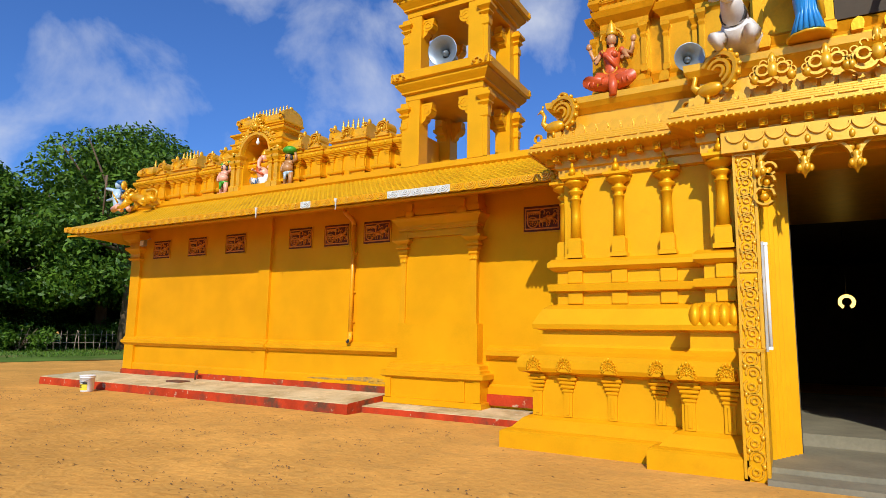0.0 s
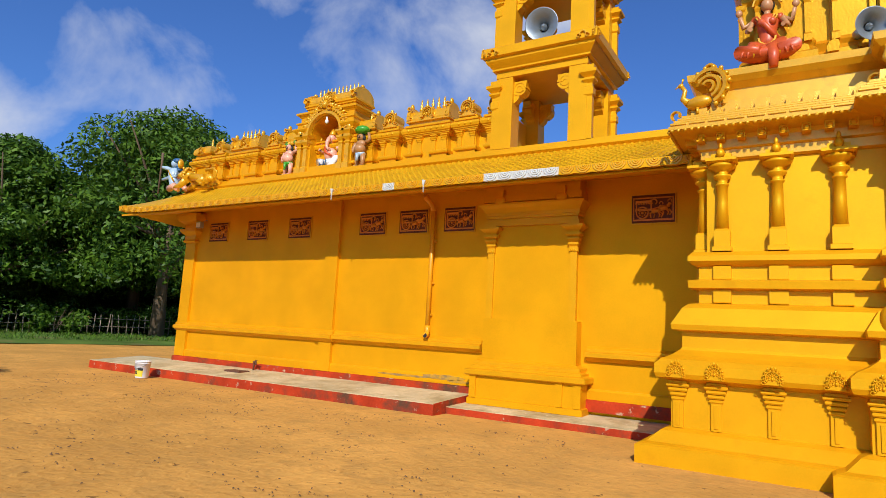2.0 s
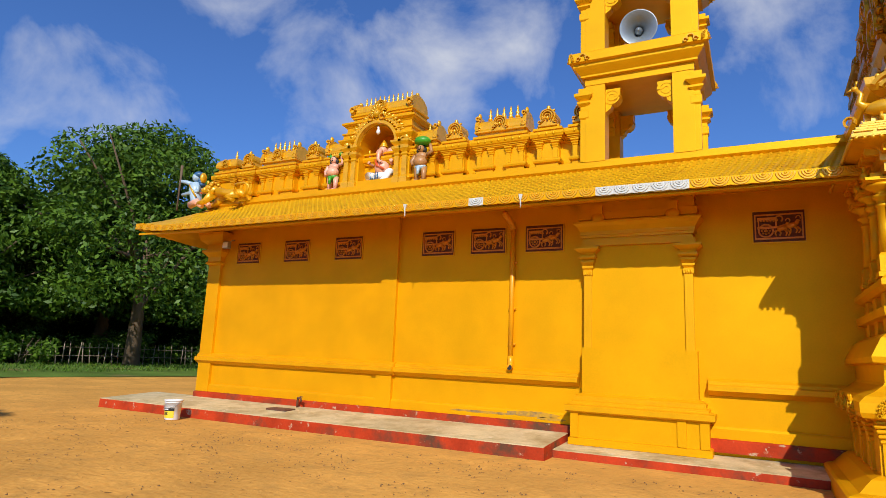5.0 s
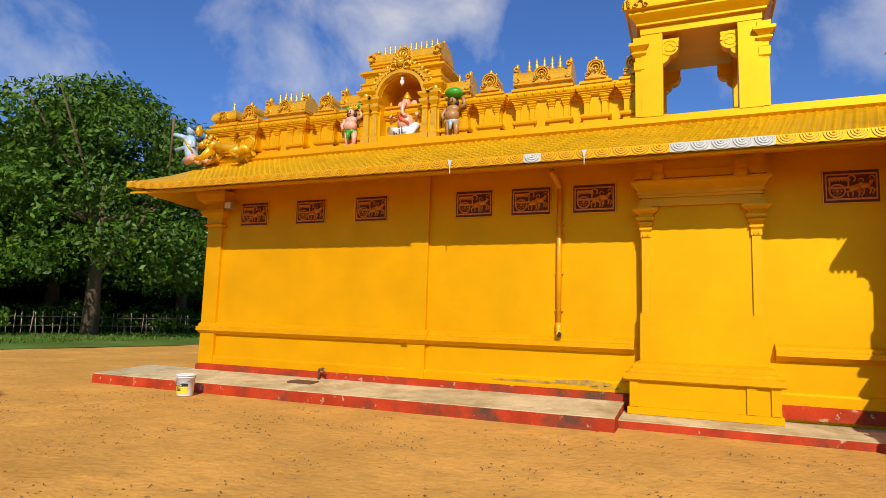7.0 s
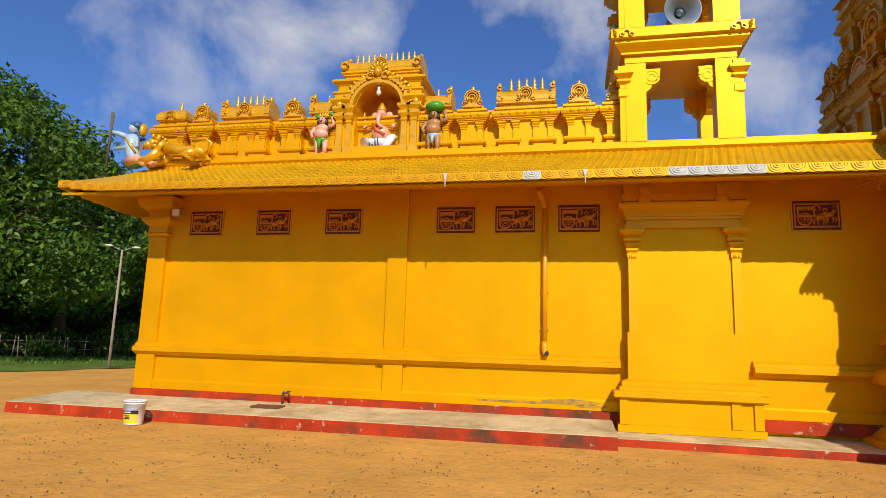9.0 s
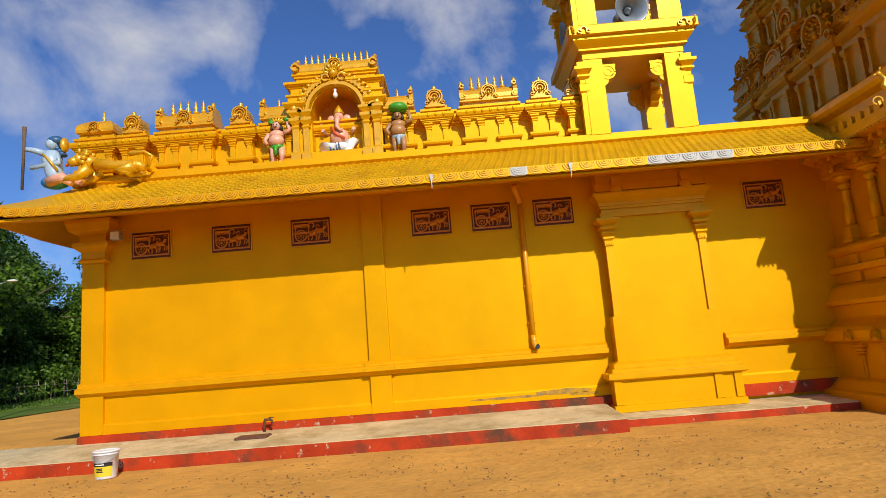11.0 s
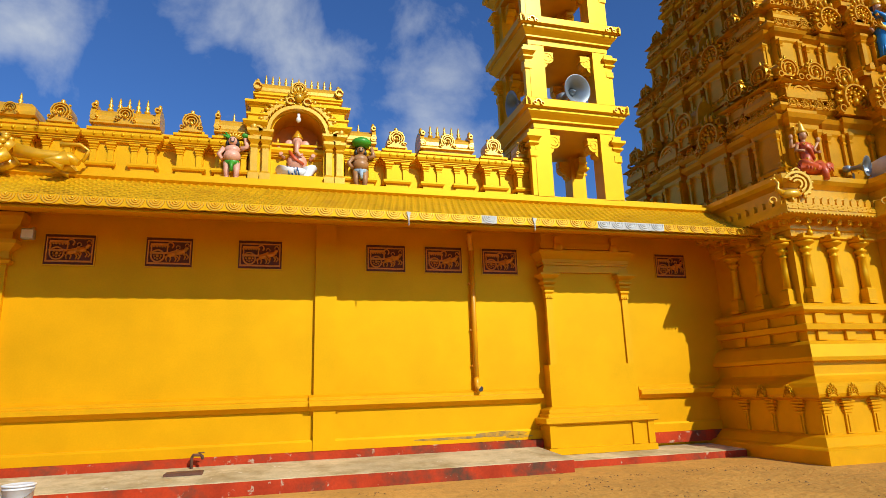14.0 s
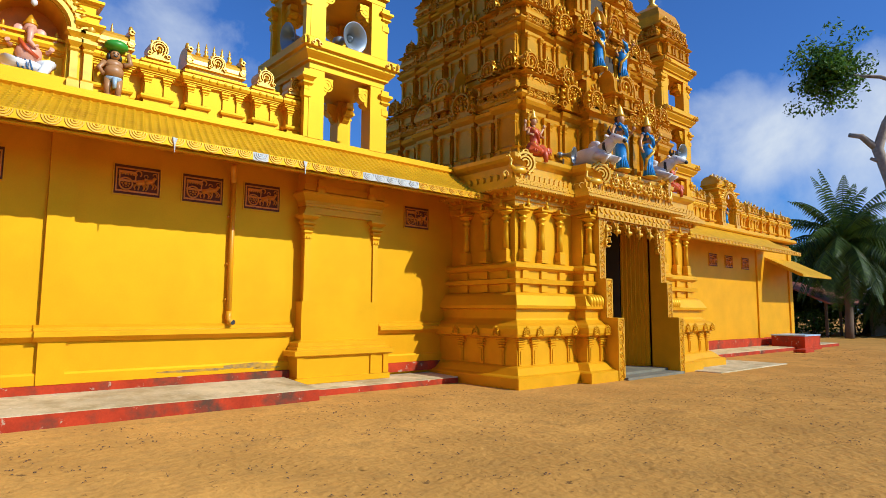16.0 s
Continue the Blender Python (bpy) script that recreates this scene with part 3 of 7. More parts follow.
FR, FRW = fringe_meshes()
x = EXL + 0.13
while x < EXR - 0.1:
    white = -4.62 < x < -3.5 or abs(x + 6.5) < 0.12
    lift = 0.10 * max(0, 1 - (x - EXL) / 1.1) ** 2
    place("fringe_scallop", FRW if white else FR, eave, pose(x, EY1 - 0.045, EZ1 - 0.085 + lift), "bare white primer" if white else "")
    x += 0.25
for y in [EY1 + 0.15 + 0.25 * i for i in range(24)]:
    place("fringe_scallop", FR, eave, pose(EXL - 0.045, y, EZ1 - 0.06 + 0.08 * max(0, 1 - (y - EY1) / 1.1) ** 2, 0, 0, -90))

# ---- gateway tower ----
XC = 2.2


def pavilion_mesh(name, w, d, hb, hr, roof, mats):
    """A miniature pavilion facing -y: moulded body hb high with half columns, and a roof hr high."""
    bm = bmesh.new()
    h = w / 2
    ring(bm, -h, h, -d, 0.1, [(0.05, 0), (0.05, 0.07 * hb), (0.01, 0.12 * hb), (0.03, 0.16 * hb), (0.0, 0.20 * hb), (0.0, 0.66 * hb), (0.02, 0.70 * hb),
                              (0.02, 0.76 * hb), (0.10, 0.82 * hb), (0.13, 0.88 * hb), (0.03, 0.93 * hb), (0.03, 0.97 * hb), (-0.03, 1.0 * hb)])
    cols = [-h + 0.05, h - 0.05] if w < 0.75 else [-h + 0.05, -h / 3, h / 3, h - 0.05]
    for x in cols:
        ring(bm, x - 0.03, x + 0.03, -d - 0.055, -d, [(0.012, 0.16 * hb), (0.012, 0.22 * hb), (0, 0.24 * hb), (0, 0.52 * hb), (0.012, 0.55 * hb), (0.0, 0.58 * hb),
                                                  (0.03, 0.64 * hb), (0.03, 0.68 * hb), (0.0, 0.70 * hb)])
    if roof == "sala":
        n = 10
        out = []
        rr = (d + 0.1) / 2 + 0.04
        yc = (0.1 - d) / 2
        for k in range(n + 1):
            a = math.pi * k / n
            out.append((yc - rr * math.cos(a) * (1.0 + 0.10 * math.sin(a)), hb + hr * 0.12 + hr * 0.62 * math.sin(a)))
        prof = [(yc - rr * 1.1, hb)] + out + [(yc + rr * 1.1, hb)]
        moulding(bm, -h * 0.94, h * 0.94, prof)
        for s in (-1, 1):
            moulding(bm, s * h * 0.94 - 0.03, s * h * 0.94 + 0.03, [(yc + (y - yc) * 1.14, hb + (z - hb) * 1.2) for y, z in prof])
            blob(bm, (s * h * 0.96, yc, hb + hr * 0.98), (0.035, 0.05, hr * 0.14), 0, 6)
        ring(bm, -0.20 * w, 0.20 * w, -d - 0.10, -d + 0.05, [(0.04, 0), (0.04, 0.08 * hb), (0.0, 0.14 * hb), (0.0, 0.66 * hb), (0.05, 0.74 * hb), (0.08, 0.86 * hb), (0.02, 0.92 * hb), (0.02, hb)], 0, (1, 1, 1, 0))
        for q in (-0.16 * w, 0.16 * w):
            ring(bm, q - 0.025, q + 0.025, -d - 0.145, -d - 0.10, [(0.012, 0.16 * hb), (0, 0.2 * hb), (0, 0.54 * hb), (0.03, 0.62 * hb), (0.03, 0.68 * hb)])
        m = max(4, int(w / 0.16))
        for i in range(m):
            x = (-0.72 + 1.44 * i / (m - 1)) * h
            lathe(bm, (x, yc, hb + hr * 0.70), [(0.03, 0), (0.045, 0.04), (0.018, 0.075), (0.032, 0.10), (0.010, 0.14), (0.004, 0.19)], 8)
        c = (0, -d - 0.06, hb + hr * 0.30)
        for r, ww in ((0.24 * hr, 0.07 * hr), (0.42 * hr, 0.08 * hr)):
            arc(bm, c, r, ww, 0.05, -30, 210, 12)
        blob(bm, c, (0.1 * hr, 0.06, 0.12 * hr), 0, 6)
        prism(bm, [(-0.44 * hr, hb), (0.44 * hr, hb), (0.3 * hr, hb + 0.55 * hr), (0, hb + 0.74 * hr), (-0.3 * hr, hb + 0.55 * hr)], -d - 0.05, -d + 0.12)
    elif roof == "kuta":
        ring(bm, -h * 0.8, h * 0.8, -d * 0.9, 0.06, [(0.0, hb), (0.0, hb + 0.12 * hr), (0.10, hb + 0.2 * hr), (0.10, hb + 0.32 * hr), (0.06, hb + 0.5 * hr), (-0.04, hb + 0.66 * hr), (-0.16 * w, hb + 0.74 * hr)])
        lathe(bm, (0, -d * 0.42, hb + 0.72 * hr), [(0.05, 0), (0.03, 0.03), (0.048, 0.06), (0.02, 0.09), (0.026, 0.11), (0.004, 0.18)], 8)
        for r, ww in ((0.2 * hr, 0.07 * hr), (0.34 * hr, 0.08 * hr)):
            arc(bm, (0, -d - 0.02, hb + hr * 0.32), r, ww, 0.05, -30, 210, 10)
        prism(bm, [(-0.36 * hr, hb), (0.36 * hr, hb), (0.25 * hr, hb + 0.5 * hr), (0, hb + 0.66 * hr), (-0.25 * hr, hb + 0.5 * hr)], -d - 0.02, -d + 0.12)
    else:
        r = min(h * 0.8, hr * 0.42)
        ring(bm, -h * 0.8, h * 0.8, -d * 0.8, 0.06, [(0, hb), (0, hb + 0.1 * hr), (0.03, hb + 0.14 * hr), (-0.1 * w, hb + 0.2 * hr)])
        c = (0, -d * 0.8, hb + 0.14 * hr + r)
        for s in (-1, 1):
            arc(bm, (s * r * 1.12, -d * 0.8, hb + 0.14 * hr + r * 0.28), r * 0.26, r * 0.16, 0.06, 0, 330, 9)
            blob(bm, (s * r * 0.82, -d * 0.8, c[2] + r * 0.72), (r * 0.2, 0.05, r * 0.2), 0, 6)
        prism(bm, [(c[0] + r * math.cos(radians(-40 + 260 * k / 14)), c[2] + r * math.sin(radians(-40 + 260 * k / 14))) for k in range(15)], -d * 0.8, -d * 0.8 + 0.22)
        for q in (0.92, 0.60):
            arc(bm, c, r * q, r * 0.18, 0.045, -40, 220, 14)
        for k in range(9):
            q = radians(-30 + 240 * k / 8)
            blob(bm, (c[0] + r * 1.06 * math.cos(q), c[1] + 0.02, c[2] + r * 1.06 * math.sin(q)), (r * 0.13, 0.04, r * 0.13), 0, 6)
        blob(bm, (0, c[1] - 0.02, c[2] - r * 0.1), (r * 0.2, 0.05, r * 0.3), 0, 8)
        blob(bm, (0, c[1] - 0.03, c[2] + r * 0.25), (r * 0.13, 0.04, r * 0.13), 0, 6)
        lathe(bm, (0, -d * 0.6, c[2] + r), [(0.03, -0.01), (0.045, 0.02), (0.02, 0.045), (0.03, 0.06), (0.004, 0.11)], 8)
    return mesh_of(name, bm, mats)


gate = thing("gateway_tower", (XC, 0, 0), "tall ochre temple gateway tower with carved tiers and statues", "temple tower")
BX0, BX1, BY0, BY1 = -1.40, 2 * XC + 1.40, -1.95, 3.2
BASE_PROF = [(0.63, -0.1), (0.63, 0.20), (0.60, 0.22), (0.52, 0.24), (0.40, 0.36), (0.34, 0.39), (0.30, 0.40), (0.30, 0.90), (0.36, 0.93), (0.44, 0.95), (0.46, 1.00),
             (0.46, 1.10), (0.40, 1.16), (0.30, 1.21), (0.22, 1.27), (0.20, 1.30), (0.20, 1.48), (0.30, 1.50), (0.31, 1.56), (0.20, 1.76), (0.14, 1.81), (0.04, 1.83), (0.04, 1.98),
             (0.14, 2.00), (0.15, 2.09), (0.04, 2.11), (0.04, 2.26), (0.10, 2.28), (0.15, 2.32), (0.15, 2.38), (0.10, 2.43), (-0.04, 2.44), (-0.04, 3.56)]
for x0, x1, sides in ((BX0, 0.9, (1, 1, 0, 0)), (2 * XC - 0.9, BX1, (0, 1, 1, 0))):
    bm = bmesh.new()
    ring(bm, x0, x1, BY0, BY1, BASE_PROF, 0, sides)
    part("moulded_base", bm, M_TRIM, gate)
BAYX, BAYY = 0.47, -2.22
for x0, x1, sides in ((BAYX, 0.84, (1, 1, 0, 0)), (2 * XC - 0.84, 2 * XC - BAYX, (0, 1, 1, 0))):
    bm = bmesh.new()
    ring(bm, x0, x1, BAYY, BY0 + 0.05, BASE_PROF, 0, sides)
    part("moulded_bay", bm, M_TRIM, gate)


def column_mesh():
    bm = bmesh.new()
    ring(bm, -0.085, 0.085, -0.085, 0.085, [(0.02, 0), (0.02, 0.05), (0, 0.06), (0, 0.24), (-0.02, 0.27)])
    lathe(bm, (0, 0, 0.27), [(0.07, 0), (0.062, 0.30), (0.058, 0.52), (0.075, 0.53), (0.075, 0.55), (0.055, 0.56), (0.06, 0.60), (0.10, 0.63), (0.10, 0.655),
                             (0.06, 0.67), (0.085, 0.71), (0.15, 0.745), (0.16, 0.765), (0.15, 0.785), (0.09, 0.79)], 14)
    ring(bm, -0.17, 0.17, -0.17, 0.17, [(-0.04, 1.055), (0.0, 1.075), (0, 1.11), (-0.06, 1.115), (-0.06, 1.17)])
    blob(bm, (0, -0.15, 1.16), (0.05, 0.05, 0.06), 0, 8)
    blob(bm, (0, -0.15, 1.24), (0.025, 0.025, 0.05), 0, 6)
    return mesh_of("column", bm, M_TRIM)


def mini_pilaster_mesh():
    bm = bmesh.new()
    box(bm, -0.055, 0.055, -0.03, 0.02, 0, 0.34)
    box(bm, -0.02, 0.02, -0.045, -0.03, 0.03, 0.28)
    for i, (z, w) in enumerate(((0.30, 0.06), (0.35, 0.075), (0.40, 0.09), (0.45, 0.11))):
        ring(bm, -w, w, -0.03 - 0.012 * i, 0.02, [(0, z), (0.012, z + 0.015), (0.012, z + 0.032), (0, z + 0.042)])
    box(bm, -0.10, 0.10, -0.05, 0.02, 0.49, 0.52)
    return mesh_of("mini_pilaster", bm, M_TRIM)


def belt_block_mesh():
    bm = bmesh.new()
    ring(bm, -0.09, 0.09, -0.055, 0.02, [(0, 0), (0.006, 0.01), (0.006, 0.15), (0, 0.16)])
    return mesh_of("belt_block", bm, M_TRIM)


bm = bmesh.new()
blob(bm, (0, 0, 0), (0.075, 0.15, 0.16), 0, 12)
LOBE = mesh_of("roll_lobe", bm, M_TRIM)
COL, MINI, BLOCK = column_mesh(), mini_pilaster_mesh(), belt_block_mesh()
KUDU = nasi_mesh("horseshoe_ornament", 0.085, M_TRIM)
for sgn in (1, -1):
    def mx(x):
        return x if sgn == 1 else 2 * XC - x
    for x in (-1.18, -0.60, 0.0):
        place("column", COL, gate, pose(mx(x), BY0 - 0.02, 2.44))
        place("belt_block", BLOCK, gate, pose(mx(x), BY0 - 0.03, 2.105))
        place("belt_block", BLOCK, gate, pose(mx(x), BY0 - 0.03, 1.83))
    place("column", COL, gate, pose(mx(0.66), BAYY - 0.04, 2.44) @ Matrix.Diagonal((1.1, 1.1, 1, 1)))
    for zb in (2.105, 1.83):
        place("belt_block", BLOCK, gate, pose(mx(0.66), BAYY - 0.03, zb))
    for x in (-1.62, -1.22, -0.66, -0.10):
        place("mini_pilaster", MINI, gate, pose(mx(x), BY0 - 0.30, 0.40))
        place("horseshoe_ornament", KUDU, gate, pose(mx(x), BY0 - 0.49, 0.96))
    for x in (0.26, 0.66):
        place("mini_pilaster", MINI, gate, pose(mx(x), BAYY - 0.30, 0.40))
        place("horseshoe_ornament", KUDU, gate, pose(mx(x), BAYY - 0.49, 0.96))
    # ribbed roll on the bay
    for i in range(5):
        place("roll_lobe", LOBE, gate, pose(mx(0.34 + 0.10 * i), BAYY - 0.20, 1.65))
for y in (-1.72, -1.15, -0.55):
    place("column", COL, gate, pose(BX0 - 0.02, y, 2.44, 0, 0, -90))
    place("belt_block", BLOCK, gate, pose(BX0 - 0.03, y, 2.105, 0, 0, -90))
    place("belt_block", BLOCK, gate, pose(BX0 - 0.03, y, 1.83, 0, 0, -90))
    place("mini_pilaster", MINI, gate, pose(BX0 - 0.30, y - 0.15, 0.40, 0, 0, -90))
    place("horseshoe_ornament", KUDU, gate, pose(BX0 - 0.49, y - 0.15, 0.96, 0, 0, -90))

# door jambs in three steps, with a carved face
JX0, JX1 = 0.79, 1.03


def scroll_face(bm, x0, x1, y, z0, z1, cell):
    """Running scroll relief in a framed strip facing -y."""
    box(bm, x0, x0 + 0.028, y - 0.02, y, z0, z1 - 0.031)
    box(bm, x1 - 0.028, x1, y - 0.02, y, z0, z1 - 0.031)
    box(bm, x0, x1, y - 0.02, y, z1 - 0.03, z1)
    z, k = z0 + cell / 2, 0
    xm, r = (x0 + x1) / 2, (x1 - x0) * 0.30
    while z + cell / 2 < z1:
        s = 1 if k % 2 else -1
        arc(bm, (xm + s * 0.012, y, z), r, 0.026, 0.02, -60 if s > 0 else 120, 200 if s > 0 else 380, 9)
        arc(bm, (xm + s * 0.01, y, z), r * 0.45, 0.022, 0.02, 0, 359, 7)
        blob(bm, (xm - s * r * 0.95, y - 0.005, z + cell * 0.42), (0.022, 0.018, 0.03), 0, 6)
        z += cell
        k += 1


for sgn in (1, -1):
    a, b = (JX0, JX1) if sgn == 1 else (2 * XC - JX1, 2 * XC - JX0)
    for z0, z1, yf, cell in ((-0.1, 1.315, -2.85, 0.14), (1.315, 2.16, -2.58, 0.105), (2.16, 3.50, -2.42, 0.105)):
        bm = bmesh.new()
        box(bm, a, b, yf, -2.1, z0, z1)
        part("door_jamb", bm, M_TRIM, gate)
        bm = bmesh.new()
        scroll_face(bm, a + 0.004, b - 0.004, yf, max(z0, 0.02) + 0.004, z1 - 0.004, cell)
        part("carved_jamb_face", bm, M_GOLD, gate)
    # scroll bracket under the lintel
    bm = bmesh.new()
    q = 1.03 if sgn == 1 else 2 * XC - 1.03
    for i, (dz, r) in enumerate(((0.0, 0.10), (0.16, 0.08), (0.30, 0.07))):
        arc(bm, (q + sgn * (0.07 + 0.03 * i), -2.40, 2.98 + dz), r, 0.04, 0.08, 0, 320, 10)
        blob(bm, (q + sgn * (0.07 + 0.03 * i), -2.40, 2.98 + dz), (r * 0.5, 0.06, r * 0.5), 0, 8)
    part("scroll_bracket", bm, M_GOLD, gate)
    # inner ribbed frame
    bm = bmesh.new()
    for i in range(14):
        w = 1.03 + 0.021 * i + (0.016 if i % 2 else 0.0)
        xx = 0.9 if sgn == 1 else 2 * XC - w
        x1 = w if sgn == 1 else 2 * XC - 0.9
        box(bm, xx, x1, -2.15 + 0.047 * i, -2.15 + 0.047 * (i + 1), 0.0, 3.45)
    part("ribbed_frame", bm, M_TRIM, gate)
bm = bmesh.new()
box(bm, JX1, 2 * XC - JX1, -2.40, -2.20, 3.47, 3.62)
box(bm, 0.9, 2 * XC - 0.9, -2.20, -1.45, 3.44, 3.62)
part("lintel", bm, M_TRIM, gate)
bm = bmesh.new()
n = 5
wdt = (2 * XC - 2 * JX1) / n
for i in range(n):
    cx = JX1 + wdt * (i + 0.5)
    arc(bm, (cx, -2.38, 3.315), wdt * 0.44, 0.05, 0.05, 0, 180, 12)
    for s in (-1, 1):
        blob(bm, (cx + s * wdt * 0.40, -2.40, 3.44), (0.05, 0.03, 0.05), 0, 8)
part("cusped_arch", bm, M_GOLD, gate)
bm = bmesh.new()
lathe(bm, (0, 0, 0), [(0.015, 0.12), (0.05, 0.09), (0.03, 0.06), (0.07, 0.0), (0.06, -0.05), (0.02, -0.09), (0.005, -0.13)], 8)
for k in range(5):
    blob(bm, (0.06 * math.cos(k * 1.257), 0.06 * math.sin(k * 1.257), -0.02), (0.03, 0.03, 0.045), 0, 6)
DROP = mesh_of("lotus_drop", bm, M_GOLD)
for i in range(n + 1):
    place("lotus_drop", DROP, gate, pose(min(max(JX1 + wdt * i, JX1 + 0.05), 2 * XC - JX1 - 0.05), -2.44, 3.27))
# carved frieze over the door
bm = bmesh.new()
box(bm, JX0 - 0.1, 2 * XC - JX0 + 0.1, -2.50, -2.36, 3.50, 3.74)
for i in range(15):
    x = JX0 + 0.05 + i * 0.2
    arc(bm, (x, -2.50, 3.70), 0.09, 0.03, 0.025, 180, 360, 8)
    blob(bm, (x + 0.1, -2.50, 3.56), (0.03, 0.03, 0.05), 0, 6)
part("door_frieze", bm, M_GOLD, gate)
# entablature and ribbed eaves, over the whole base and over the bay
ENT = [(-0.02, 3.56), (0.02, 3.58), (0.02, 3.68), (0.06, 3.70), (0.06, 3.80), (0.10, 3.84), (0.30, 3.88), (0.34, 3.90), (0.34, 3.94), (0.325, 3.945), (0.325, 3.955), (0.325, 3.985), (0.29, 3.99),
       (0.29, 4.025), (0.25, 4.03), (0.25, 4.065), (0.21, 4.07), (0.21, 4.105), (0.12, 4.11), (0.11, 4.24), (0.06, 4.26), (0.0, 4.28),
       (0.0, 4.44), (0.10, 4.50), (0.15, 4.56), (0.16, 4.64), (0.08, 4.66), (-0.2, 4.70)]
bm = bmesh.new()
ring(bm, BX0, BX1, BY0, BY1, ENT)
part("eaves_cornice", bm, M_GOLD, gate)
bm = bmesh.new()
ring(bm, BAYX, 2 * XC - BAYX, BAYY - 0.1, BY0, ENT, 0, (1, 1, 1, 0))
part("bay_eaves_cornice", bm, M_GOLD, gate)


def pearls(bm, x0, x1, y, z, r, step):
    c = x0
    while c <= x1:
        blob(bm, (c, y, z), (r, r, r), 0, 6)
        c += step


bm = bmesh.new()
pearls(bm, BX0 - 0.3, BAYX - 0.34, BY0 - 0.34, 3.885, 0.022, 0.075)
pearls(bm, BAYX - 0.3, 2 * XC - BAYX + 0.3, BAYY - 0.44, 3.885, 0.022, 0.075)
pearls(bm, 2 * XC - BAYX + 0.34, BX1 + 0.3, BY0 - 0.34, 3.885, 0.022, 0.075)
y = BY0 - 0.3
while y < 0:
    blob(bm, (BX0 - 0.34, y, 3.885), (0.022, 0.022, 0.022), 0, 6)
    y += 0.075
part("beaded_moulding", bm, M_GOLD, gate)["kind"] = "stuff"


def course_mesh():
    bm = bmesh.new()
    ring(bm, -0.085, 0.085, -0.012, 0.0, [(0, 0), (0.003, 0.005), (0.003, 0.022), (0, 0.028)])
    return mesh_of("eaves_rib", bm, M_GOLD)


def dentil_mesh():
    bm = bmesh.new()
    box(bm, -0.045, 0.045, -0.13, 0.0, 0, 0.10)
    blob(bm, (0, -0.13, 0.04), (0.038, 0.010, 0.032), 0, 6)
    return mesh_of("dentil", bm, M_TRIM)


def petal_mesh():
    bm = bmesh.new()
    prism(bm, [(-0.05, 0), (0.06, 0), (0.075, 0.07), (0.06, 0.13), (0.02, 0.15), (-0.03, 0.12), (-0.052, 0.07)], -0.07, 0.04)
    return mesh_of("petal", bm, M_GOLD)


DENTIL, PETAL = dentil_mesh(), petal_mesh()
RIB = course_mesh()
runs = [(BX0, BAYX - 0.1, BY0), (BAYX, 2 * XC - BAYX, BAYY - 0.1), (2 * XC - BAYX + 0.1, BX1, BY0)]
for a, b, yy in runs:
    x = a
    while x <= b:
        place("dentil", DENTIL, gate, pose(x, yy - 0.06, 3.77))
        x += 0.22
    for k, (off, z) in enumerate(((0.325, 3.955), (0.29, 3.993), (0.25, 4.033), (0.21, 4.073))):
        x = a - off + 0.1 + 0.1 * (k % 2)
        while x <= b + (off if yy < BY0 else 0.0):
            place("eaves_rib", RIB, gate, pose(x, yy - off, z))
            x += 0.21
    x = a
    while x <= b:
        place("petal", PETAL, gate, pose(x, yy - 0.10, 4.11))
        x += 0.16
y = BY0
while y < -0.1:
    place("dentil", DENTIL, gate, pose(BX0 - 0.06, y, 3.77, 0, 0, -90))
    place("petal", PETAL, gate, pose(BX0 - 0.10, y, 4.11, 0, 0, -90))
    y += 0.2

